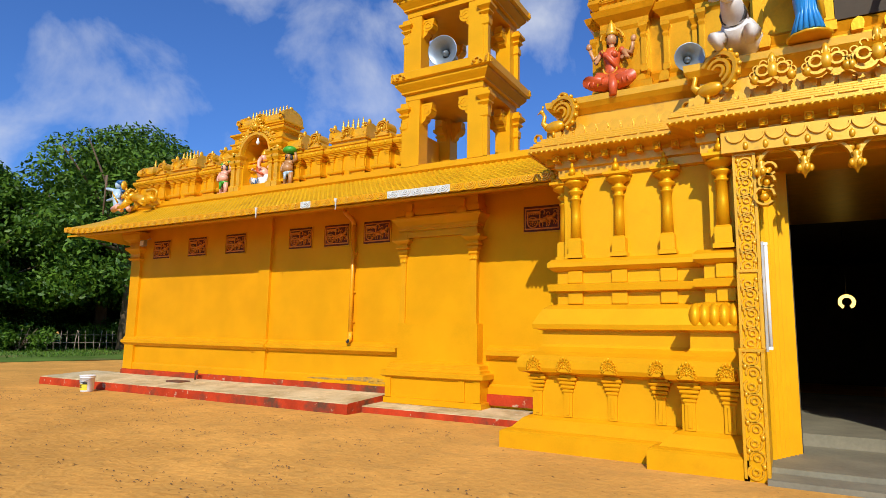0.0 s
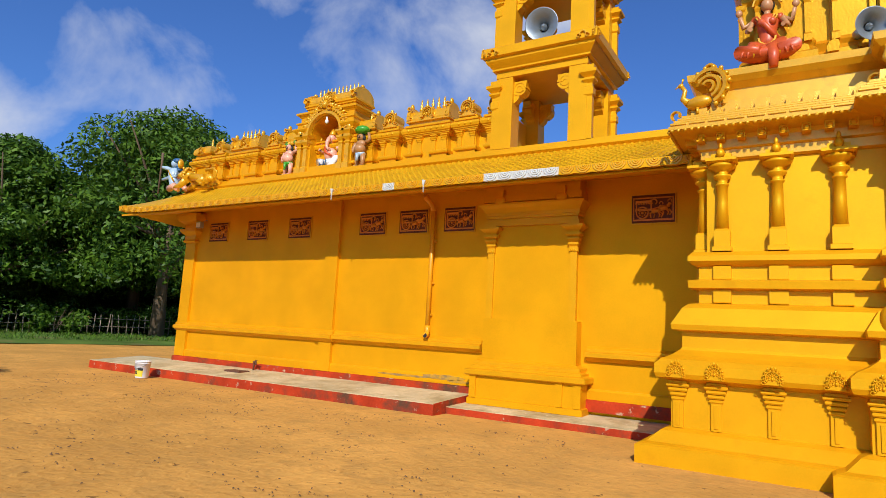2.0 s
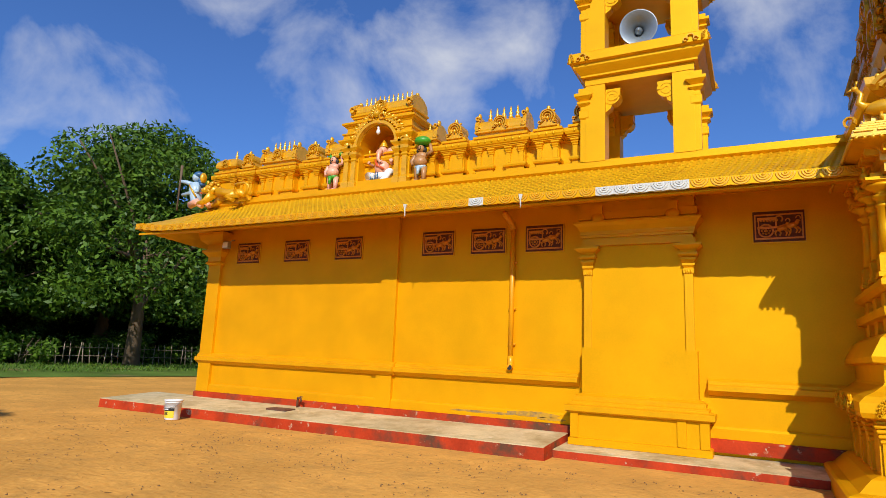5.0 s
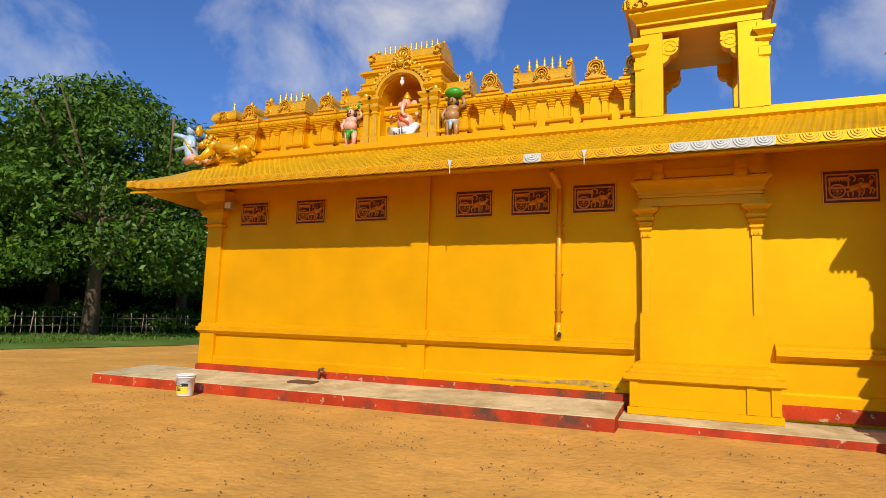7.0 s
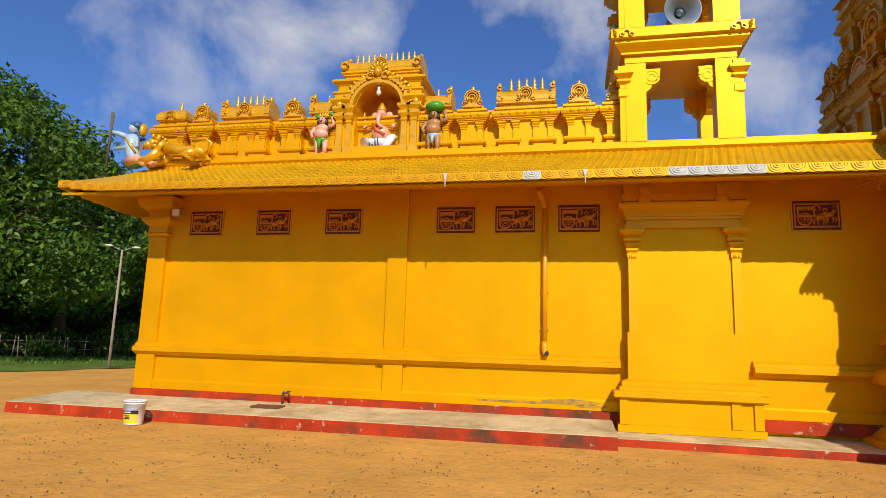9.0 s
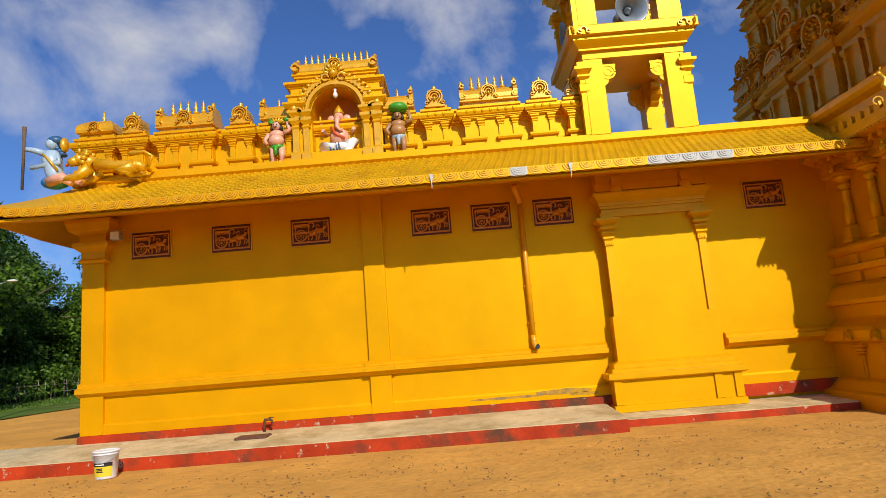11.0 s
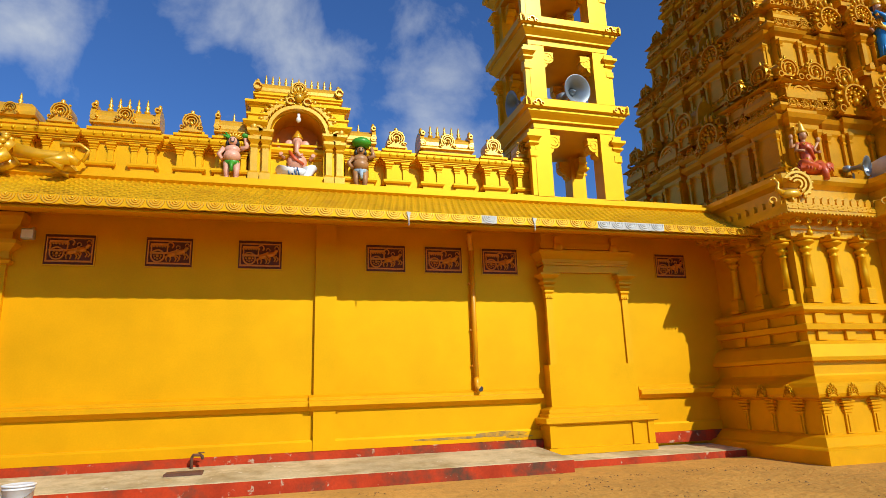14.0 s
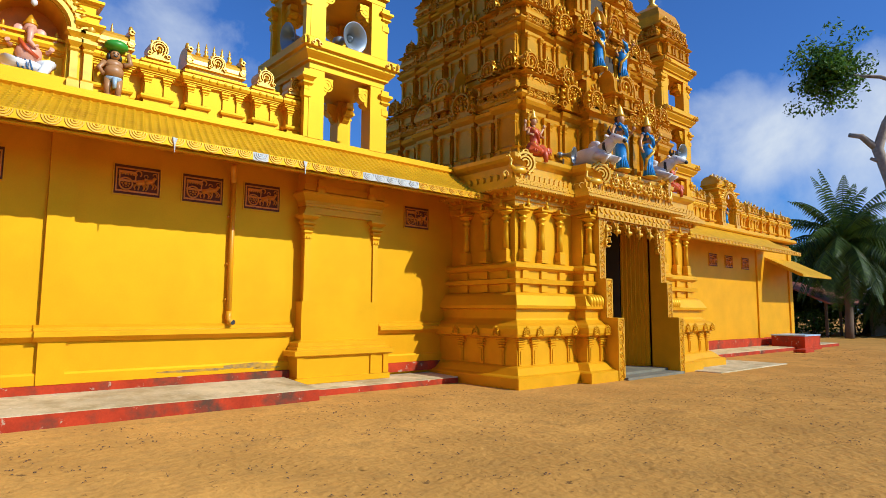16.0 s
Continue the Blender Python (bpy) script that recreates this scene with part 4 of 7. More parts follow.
# tiers of the tower
TCY = 0.75
SMALLK = nasi_mesh("cornice_horseshoe", 0.105, M_TOWER)
PETALT = PETAL.copy()
PETALT.materials[0] = M_TOWER
TIERS = [(4.66, 6.90, 3.02, 2.38), (6.90, 8.62, 2.70, 2.10), (8.62, 10.10, 2.36, 1.84), (10.10, 11.30, 2.0, 1.55)]
for ti, (z0, z1, hx, hy) in enumerate(TIERS):
    H = z1 - z0
    bm = bmesh.new()
    prof = [(0.12, z0), (0.12, z0 + 0.06 * H), (0.05, z0 + 0.09 * H), (0.08, z0 + 0.13 * H), (0.0, z0 + 0.16 * H), (0.0, z0 + 0.52 * H), (0.03, z0 + 0.54 * H), (0.03, z0 + 0.58 * H),
            (0.14, z0 + 0.61 * H), (0.20, z0 + 0.645 * H), (0.19, z0 + 0.67 * H), (0.08, z0 + 0.70 * H), (0.08, z0 + 0.74 * H), (-0.14, z0 + 0.76 * H), (-0.14, z1 + 0.02)]
    ring(bm, XC - hx, XC + hx, TCY - hy, TCY + hy, prof)
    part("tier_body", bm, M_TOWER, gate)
    bm = bmesh.new()
    bw = 1.15 - 0.12 * ti
    ring(bm, XC - bw, XC + bw, TCY - hy - 0.42, TCY - hy + 0.1, prof, 0, (1, 1, 1, 0))
    part("tier_bay", bm, M_TOWER, gate)
    # flat dark panel coloured as the shade of a niche in the bay, framed
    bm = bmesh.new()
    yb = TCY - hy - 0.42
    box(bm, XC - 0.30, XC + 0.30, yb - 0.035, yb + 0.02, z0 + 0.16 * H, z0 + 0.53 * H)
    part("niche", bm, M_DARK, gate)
    bm = bmesh.new()
    ring(bm, -0.05, 0.05, -0.08, 0, [(0.02, 0.10 * H), (0.02, 0.15 * H), (0, 0.16 * H), (0, 0.42 * H), (0.02, 0.44 * H), (0, 0.46 * H), (0.05, 0.50 * H), (0.05, 0.53 * H)])
    BP = mesh_of("bay_pilaster", bm, M_TOWER)
    for s in (-1, 1):
        for q in (0.36, 0.62, bw - 0.08):
            place("bay_pilaster", BP, gate, pose(XC + s * q, yb, z0))
    # rows of small horseshoes on the cornice and petals on the foot
    zk, zp = z0 + 0.635 * H, z0 + 0.06 * H
    q = -hx + 0.1
    while q < hx:
        out_y = TCY - hy - (0.62 if abs(q) < bw + 0.1 else 0.19)
        place("cornice_horseshoe", SMALLK, gate, pose(XC + q, out_y, zk))
        place("petal", PETALT, gate, pose(XC + q + 0.1, out_y + 0.08, zp))
        q += 0.30
    q = -hy + 0.1
    while q < hy:
        for s in (-1, 1):
            place("cornice_horseshoe", SMALLK, gate, pose(XC + s * (hx + 0.19), TCY + q, zk, 0, 0, s * 90))
        place("petal", PETALT, gate, pose(XC - hx - 0.11, TCY + q + 0.1, zp, 0, 0, -90))
        q += 0.32
    # pavilions along the wall and along the parapet of each tier
    sc = 1 - 0.12 * ti
    wide = pavilion_mesh("wall_pavilion", 0.62 * sc, 0.16, 0.60 * H, 0.36 * H, "kuta", M_TOWER)
    mid = pavilion_mesh("wall_pavilion", 0.46 * sc, 0.10, 0.58 * H, 0.34 * H, "nasi", M_TOWER)
    topk = pavilion_mesh("parapet_pavilion", 0.52 * sc, 0.20, 0.16 * H, 0.22 * H, "nasi", M_TOWER)
    tops = pavilion_mesh("parapet_pavilion", 0.95 * sc, 0.22, 0.17 * H, 0.28 * H, "sala", M_TOWER)
    yf = TCY - hy
    for s in (-1, 1):
        for d, me in ((hx - 0.30 * sc, wide), (hx - 1.02 * sc, mid), (hx - 1.55 * sc, wide)):
            if d > bw + 0.2:
                place("wall_pavilion", me, gate, pose(XC + s * d, yf + 0.02, z0 + 0.04 * H))
        for d, me in ((hx - 0.22, topk), (hx - 0.85 * sc, topk), (bw + 0.35, topk)):
            place("parapet_pavilion", me, gate, pose(XC + s * d, yf + 0.06, z0 + 0.72 * H))
        for d, me in ((hy - 0.3 * sc, wide), (hy - 1.0 * sc, mid), (hy - 1.65 * sc, wide), (0.0, mid)):
            for f in (-1, 1) if d else (1,):
                place("wall_pavilion", me, gate, pose(XC + s * (hx - 0.02), TCY + f * d, z0 + 0.04 * H, 0, 0, s * 90))
        for d, me in ((hy - 0.25, topk), (hy - 0.9 * sc, topk)):
            for f in (-1, 1):
                place("parapet_pavilion", me, gate, pose(XC + s * (hx - 0.06), TCY + f * d, z0 + 0.72 * H, 0, 0, s * 90))
        place("parapet_pavilion", tops, gate, pose(XC + s * (hx - 0.06), TCY, z0 + 0.72 * H, 0, 0, s * 90))
    place("parapet_pavilion", tops, gate, pose(XC, yf - 0.40, z0 + 0.72 * H))
    BIG = nasi_mesh("horseshoe_gable", 0.36 * sc, M_TOWER)
    for s in (-1, 1):
        place("horseshoe_gable", BIG, gate, pose(XC + s * (bw + 0.42), yf - 0.28, z0 + 0.60 * H))
        place("horseshoe_gable", BIG, gate, pose(XC + s * (hx + 0.22), TCY - 0.75, z0 + 0.56 * H, 0, 0, s * 90))
        place("horseshoe_gable", BIG, gate, pose(XC + s * bw, yf - 0.62, z0 + 0.60 * H) @ Matrix.Diagonal((0.8, 0.8, 0.8, 1)))
bm = bmesh.new()
out = []
for k in range(17):
    a = math.pi * k / 16
    out.append((TCY - 1.25 * math.cos(a) * (1 + 0.12 * math.sin(a)), 11.45 + 1.5 * math.sin(a)))
moulding(bm, XC - 1.9, XC + 1.9, [(TCY - 1.1, 11.25)] + out + [(TCY + 1.1, 11.25)])
part("barrel_roof", bm, M_TOWER, gate)
for i in range(7):
    bm = bmesh.new()
    lathe(bm, (XC - 1.5 + 0.5 * i, TCY, 12.92), [(0.10, 0), (0.18, 0.10), (0.07, 0.22), (0.12, 0.32), (0.02, 0.62)], 10)
    part("finial", bm, M_GOLD, gate)

# lining of the passage behind the frame, coloured dark for the unlit interior
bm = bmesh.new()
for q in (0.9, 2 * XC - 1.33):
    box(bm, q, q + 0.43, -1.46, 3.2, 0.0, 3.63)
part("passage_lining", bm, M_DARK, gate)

# passage floor, step and the hall behind, walls and ceiling dark-coloured as shade
bm = bmesh.new()
box(bm, JX1, 2 * XC - JX1, -2.55, 6.0, -0.1, 0.11)
box(bm, JX1 - 0.03, 2 * XC - JX1 + 0.03, -2.95, -2.55, -0.1, 0.055)
box(bm, JX1 + 0.22, 2 * XC - JX1 - 0.22, -0.85, 6.0, 0.11, 0.26)
solo("door_step", bm, M_SLAB, "worn grey stone step at the gateway", "step", kind="structure")
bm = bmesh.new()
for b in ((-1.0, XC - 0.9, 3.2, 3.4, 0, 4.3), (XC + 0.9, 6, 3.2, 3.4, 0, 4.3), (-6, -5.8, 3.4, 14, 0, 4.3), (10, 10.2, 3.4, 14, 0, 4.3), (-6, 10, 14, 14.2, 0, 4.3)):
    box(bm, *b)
part("hall_walls", bm, M_DARK, thing("wall_2", (XC, 6, 0), "hall walls inside, coloured dark for the unlit interior", "wall", kind="structure"))
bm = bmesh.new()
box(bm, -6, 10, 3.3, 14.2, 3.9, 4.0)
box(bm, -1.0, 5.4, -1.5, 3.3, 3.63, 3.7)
solo("ceiling", bm, M_DARK, "hall ceiling, coloured dark for the unlit interior", "ceiling", kind="structure")

# fluorescent tube on the jamb
tl = thing("tube_light", (1.07, -2.30, 1.9), "white fluorescent tube light fixed upright on the jamb", "tube light")
bm = bmesh.new()
box(bm, 1.035, 1.06, -2.40, -2.34, 1.28, 2.48)
part("batten", bm, M_STEEL, tl)
bm = bmesh.new()
tube(bm, [(1.08, -2.37, 1.32), (1.08, -2.37, 2.44)], [0.018, 0.018], 10)
part("tube", bm, M_WHITE, tl, smooth=True)
for z in (1.30, 2.44):
    bm = bmesh.new()
    box(bm, 1.06, 1.10, -2.39, -2.35, z, z + 0.03)
    part("holder", bm, M_WHITE, tl)

# lit lamp deep in the hall
ol = thing("hall_lamp", (2.5, 6.0, 2.2), "small warm lamp glowing in the dark hall", "lamp")
bm = bmesh.new()
arc(bm, (2.36, 6.0, 2.25), 0.13, 0.07, 0.04, -60, 240, 14)
part("glass", bm, M_GLOW, ol)
bm = bmesh.new()
tube(bm, [(2.36, 6.02, 2.42), (2.36, 6.02, 3.9)], [0.008, 0.008], 6)
part("chain", bm, M_BLACK, ol)

# ---- parapet of miniature pavilions ----
def thin_finial(bm, x, y, z, s=1.0):
    lathe(bm, (x, y, z), [(0.018 * s, 0), (0.034 * s, 0.025 * s), (0.014 * s, 0.05 * s), (0.026 * s, 0.075 * s), (0.010 * s, 0.10 * s), (0.016 * s, 0.118 * s), (0.003 * s, 0.17 * s)], 8)


def gable_disc(bm, x, y, z, r, back=0.10, finial=True):
    """A horseshoe gable of nested bands with curled feet, its foot at z."""
    c = (x, y, z + r * 0.92)
    out = [(x + r * 1.15, z)] + [(c[0] + r * math.cos(radians(-25 + 230 * k / 14)), c[2] + r * math.sin(radians(-25 + 230 * k / 14))) for k in range(15)] + [(x - r * 1.15, z)]
    prism(bm, out, y, y + back)
    for q, w, d in ((0.90, 0.20, 0.045), (0.62, 0.17, 0.06), (0.34, 0.16, 0.045)):
        arc(bm, c, r * q, r * w, d, -42, 222, 14)
    for sgn in (-1, 1):
        arc(bm, (x + sgn * r * 0.98, y, z + r * 0.22), r * 0.17, r * 0.13, 0.05, 0, 320, 8)
        blob(bm, (x + sgn * r * 0.72, y + 0.02, c[2] + r * 0.80), (r * 0.16, 0.03, r * 0.16), 0, 6)
    blob(bm, (x, y - 0.03, c[2] - r * 0.2), (r * 0.16, 0.03, r * 0.28), 0, 6)
    if finial:
        lathe(bm, (x, y + 0.04, c[2] + r * 0.94), [(r * .22, 0), (r * .34, r * .14), (r * .18, r * .30), (r * .26, r * .40), (r * .05, r * .60)], 8)


def bay_mesh(w, cols):
    """A bay of the parapet wall facing -y, w wide: plinth, ledge, small pilasters with plate capitals and a doubled cornice."""
    bm = bmesh.new()
    h, yf = w / 2, 0.07
    ring(bm, -h, h, yf, 0.30, [(0.0, 4.64), (0.0, 5.175), (0.02, 5.18), (0.055, 5.195), (0.055, 5.215), (0.075, 5.22), (0.075, 5.235), (0.10, 5.25), (0.115, 5.30), (0.105, 5.345),
                               (0.04, 5.355), (0.04, 5.385), (0.065, 5.39), (0.065, 5.43), (0.0, 5.45), (0.0, 5.50)], 0, (1, 1, 1, 0))
    runs = [(-h, h)] if cols == 2 else [(-h, -h * 0.28), (h * 0.28, h)]
    for a, b in runs:
        ring(bm, a, b, yf - 0.03, 0.2, [(0.0, 4.64), (0.0, 4.78), (0.04, 4.79), (0.05, 4.82), (0.05, 4.85), (0.0, 4.87)], 0, (1, 1, 1, 0))
    for x in ([-h + 0.055, h - 0.055] if cols == 2 else [-h + 0.055, -h * 0.36, h * 0.36, h - 0.055]):
        ring(bm, x - 0.042, x + 0.042, yf - 0.035, yf, [(0, 4.87), (0, 5.06), (0.012, 5.065), (0.012, 5.08), (0.004, 5.085), (0.022, 5.11), (0.022, 5.125), (0.008, 5.13), (0.034, 5.15), (0.034, 5.175)], 0, (1, 1, 1, 0))
    n = max(3, int(w / 0.13))
    for i in range(n):
        blob(bm, (-h + w * (i + 0.5) / n, yf - 0.11, 5.30), (0.028, 0.02, 0.032), 0, 6)
    return mesh_of("parapet_bay", bm, M_TRIM)


def bay_top_mesh(w, roof):
    bm = bmesh.new()
    h, z = w / 2, 5.50
    if roof == "nasi":
        ring(bm, -0.13, 0.13, 0.06, 0.40, [(0.0, z - 0.04), (0.04, z - 0.03), (0.04, z), (0.0, z + 0.01)])
        gable_disc(bm, 0, 0.05, z + 0.01, 0.148, 0.30)
    elif roof == "kuta":
        ring(bm, -h * 0.86, h * 0.86, 0.06, 0.62, [(-0.02, z - 0.04), (-0.02, z), (0.06, z + 0.03), (0.07, z + 0.08), (0.05, z + 0.17), (-0.03, z + 0.25), (-0.14, z + 0.29)])
        gable_disc(bm, 0, 0.0, z + 0.02, 0.10, 0.10, False)
        thin_finial(bm, 0, 0.30, z + 0.27, 1.5)
    else:
        wing = roof == "wing_west", roof == "wing_east"
        ring(bm, -h, h, 0.04, 0.44, [(-0.02, z - 0.06), (-0.02, z - 0.01), (0.04, z), (0.04, z + 0.025), (-0.02, z + 0.035)])
        prof = [(0.05, z + 0.03)] + [(0.24 - 0.20 * math.cos(math.pi * k / 10) * (1 + 0.12 * math.sin(math.pi * k / 10)), z + 0.07 + 0.22 * math.sin(math.pi * k / 10)) for k in range(11)] + [(0.43, z + 0.03)]
        moulding(bm, -h, h, prof)
        for sgn in (-1, 1):
            if (wing[0] and sgn > 0) or (wing[1] and sgn < 0):
                continue
            moulding(bm, sgn * h - 0.035, sgn * h + 0.035, [(0.24 + (y - 0.24) * 1.18, z + (q - z) * 1.22) for y, q in prof])
            for dz, r in ((0.29, 0.032), (0.10, 0.045)):
                arc(bm, (sgn * h * 0.97, 0.06, z + dz), r, 0.035, 0.06, 0, 330, 9)
            blob(bm, (sgn * h, 0.16, z + 0.37), (0.035, 0.06, 0.075), 0, 8)
        if any(wing):
            thin_finial(bm, 0, 0.24, z + 0.28)
        else:
            for i in range(5):
                thin_finial(bm, (-0.58 + 0.29 * i) * h, 0.20, z + 0.275, 1.5)
            gable_disc(bm, 0, 0.02, z + 0.03, 0.135, 0.12, False)
    return mesh_of("pavilion_roof", bm, M_GOLD)


def parapet(name, x0, x1, elements, label):
    host = thing(name, ((x0 + x1) / 2, 0.4, 4.65), label, "parapet")
    bm = bmesh.new()
    moulding(bm, x0, x1, [(0.95, 4.64), (0.16, 4.64), (0.16, 4.76), (0.20, 4.79), (0.22, 4.80), (0.22, 5.175), (0.17, 5.195), (0.17, 5.215), (0.15, 5.22), (0.15, 5.235), (0.12, 5.25), (0.105, 5.30), (0.115, 5.345),
                          (0.20, 5.355), (0.20, 5.40), (0.15, 5.405), (0.15, 5.44), (0.95, 5.45)])
    part("parapet_wall", bm, M_TRIM, host)
    bays, tops = {}, {}
    for x, w, roof in elements:
        if w not in bays:
            bays[w] = bay_mesh(w, 4 if w > 0.8 else 2)
        if (w, roof) not in tops:
            tops[w, roof] = bay_top_mesh(w, roof)
        place("parapet_bay", bays[w], host, pose(x, 0, 0))
        place("pavilion_roof", tops[w, roof], host, pose(x, 0, 0))
    return host


EL = [(-13.72, 0.62, "kuta"), (-13.06, 0.40, "nasi"), (-12.14, 0.94, "sala"), (-11.16, 0.40, "nasi"), (-10.52, 0.50, "wing_west"),
      (-8.40, 0.50, "wing_east"), (-7.74, 0.40, "nasi"), (-6.80, 0.94, "sala"), (-5.90, 0.40, "nasi"), (-5.28, 0.36, "nasi")]
parapet("parapet", -14.1, -5.06, EL, "gold painted parapet of miniature temple pavilions")


# ---- shrine with an arched niche ----
def shrine(xc, label):
    host = thing("rooftop_shrine", (xc, 0.2, 4.65), label, "shrine", "rooftop shrines")
    r, zc = 0.43, 5.52
    bm = bmesh.new()
    for s in (-1, 1):
        a, b = sorted((xc + s * r, xc + s * 0.78))
        box(bm, a, b, -0.02, 0.75, 4.65, 6.0)
    n = 16
    prism(bm, [(xc + r * math.cos(math.pi * k / n), zc + r * math.sin(math.pi * k / n)) for k in range(n + 1)] + [(xc - r, 6.0), (xc + r, 6.0)], -0.02, 0.55)
    box(bm, xc - r, xc + r, 0.55, 0.75, 4.65, 6.0)
    part("niche_block", bm, M_TRIM, host)
    bm = bmesh.new()
    box(bm, xc - r, xc + r, 0.53, 0.549, 4.80, 6.0)
    part("niche_back", bm, M_ORANGE, host)
    bm = bmesh.new()
    box(bm, xc - r - 0.02, xc + r + 0.02, -0.06, 0.53, 4.65, 4.80)
    part("niche_seat", bm, M_TRIM, host)
    for s in (-1, 1):
        bm = bmesh.new()
        for q, ww in ((0.52, 0.05), (0.70, 0.055)):
            x = xc + s * q
            ring(bm, x - ww, x + ww, -0.10, -0.02, [(0.03, 4.65), (0.03, 4.78), (0, 4.82), (0, 5.22), (0.02, 5.25), (0, 5.29), (0.05, 5.36), (0.05, 5.41), (0.01, 5.43), (0.07, 5.50), (0.07, 5.54)])
        part("shrine_pilaster", bm, M_GOLD, host)
        bm = bmesh.new()
        a, b = sorted((xc + s * 0.50, xc + s * 0.80))
        ring(bm, a, b, -0.06, 0.70, [(0.0, 5.54), (0.03, 5.56), (0.03, 5.59), (0.07, 5.63), (0.10, 5.67), (0.10, 5.70), (0.02, 5.72), (0.02, 5.80), (0.05, 5.82), (0.05, 5.85), (0.0, 5.86)], 0, (0 if s > 0 else 1, 1, 1 if s > 0 else 0, 1))
        part("side_cornice", bm, M_TRIM, host)
    bm = bmesh.new()
    arc(bm, (xc, -0.03, zc), 0.49, 0.10, 0.09, -8, 188, 26)
    arc(bm, (xc, -0.03, zc), 0.60, 0.12, 0.06, -8, 188, 26)
    for k in range(25):
        a = radians(-10 + 200 * k / 24)
        tube(bm, [(xc + 0.62 * math.cos(a), -0.06, zc + 0.62 * math.sin(a)), (xc + 0.685 * math.cos(a + 0.03), -0.07, zc + 0.685 * math.sin(a + 0.03)), (xc + 0.73 * math.cos(a - 0.03), -0.05, zc + 0.73 * math.sin(a - 0.03))], [0.042, 0.034, 0.008], 6)
        blob(bm, (xc + 0.55 * math.cos(a), -0.10, zc + 0.55 * math.sin(a)), (0.022, 0.022, 0.022), 0, 6)
    for s in (-1, 1):
        arc(bm, (xc + s * 0.66, -0.03, 5.52), 0.09, 0.05, 0.09, 0, 330, 10)
        blob(bm, (xc + s * 0.72, -0.08, 5.60), (0.07, 0.06, 0.09), 0, 8)
    part("arch_garland", bm, M_GOLD, host)
    bm = bmesh.new()
    blob(bm, (xc, -0.12, 6.18), (0.085, 0.08, 0.095), 0, 10)
    for q in (-1, 1):
        blob(bm, (xc + q * 0.035, -0.19, 6.21), (0.02, 0.02, 0.02), 0, 6)
        arc(bm, (xc + q * 0.14, -0.08, 6.10), 0.06, 0.035, 0.07, 0, 320, 9)
    for k in range(9):
        a = radians(-10 + 200 * k / 8)
        tube(bm, [(xc + 0.08 * math.cos(a), -0.10, 6.18 + 0.08 * math.sin(a)), (xc + 0.16 * math.cos(a + 0.15), -0.11, 6.19 + 0.17 * math.sin(a + 0.15)),
                  (xc + 0.20 * math.cos(a - 0.1), -0.08, 6.20 + 0.24 * math.sin(a - 0.1))], [0.03, 0.026, 0.006], 6)
    part("lion_mask", bm, M_GOLD, host)
    bm = bmesh.new()
    lathe(bm, (xc, -0.02, 5.78), [(0.01, 0.16), (0.03, 0.13), (0.018, 0.10), (0.04, 0.06), (0.045, 0.02), (0.01, -0.02)], 8)
    part("pendant", bm, M_WHITE, host, "white pendant")
    bm = bmesh.new()
    ring(bm, xc - 0.78, xc + 0.78, 0.0, 0.72, [(0.0, 5.98), (0.03, 5.99), (0.05, 6.02), (0.10, 6.05), (0.10, 6.09), (0.04, 6.10), (-0.04, 6.14), (-0.08, 6.15), (-0.08, 6.21), (-0.05, 6.215), (-0.05, 6.24), (-0.02, 6.26), (-0.02, 6.30), (-0.08, 6.31)])
    part("shrine_cornice", bm, M_TRIM, host)
    bm = bmesh.new()
    prof = [(0.04, 6.30)] + [(0.34 - 0.31 * math.cos(math.pi * k / 12) * (1 + 0.1 * math.sin(math.pi * k / 12)), 6.33 + 0.23 * math.sin(math.pi * k / 12)) for k in range(13)] + [(0.64, 6.30)]
    moulding(bm, xc - 0.68, xc + 0.68, prof)
    for s in (-1, 1):
        moulding(bm, xc + s * 0.70 - 0.035, xc + s * 0.70 + 0.035, [(0.34 + (y - 0.34) * 1.12, 6.30 + (z - 6.30) * 1.22) for y, z in prof])
        arc(bm, (xc + s * 0.69, 0.02, 6.39), 0.06, 0.04, 0.06, 0, 330, 9)
        blob(bm, (xc + s * 0.70, 0.30, 6.63), (0.04, 0.06, 0.05), 0, 6)
    gable_disc(bm, xc, 0.02, 6.28, 0.13, 0.2, False)
    part("shrine_roof", bm, M_GOLD, host)
    bm = bmesh.new()
    thin_finial(bm, 0, 0, 0)
    fin = mesh_of("finial", bm, M_GOLD)
    for i in range(11):
        place("finial", fin, host, pose(xc - 0.56 + 0.112 * i, 0.30, 6.55) @ Matrix.Scale(1.25, 4))
    return host


shrine(-9.46, "gold shrine with arched niche holding a seated figure")


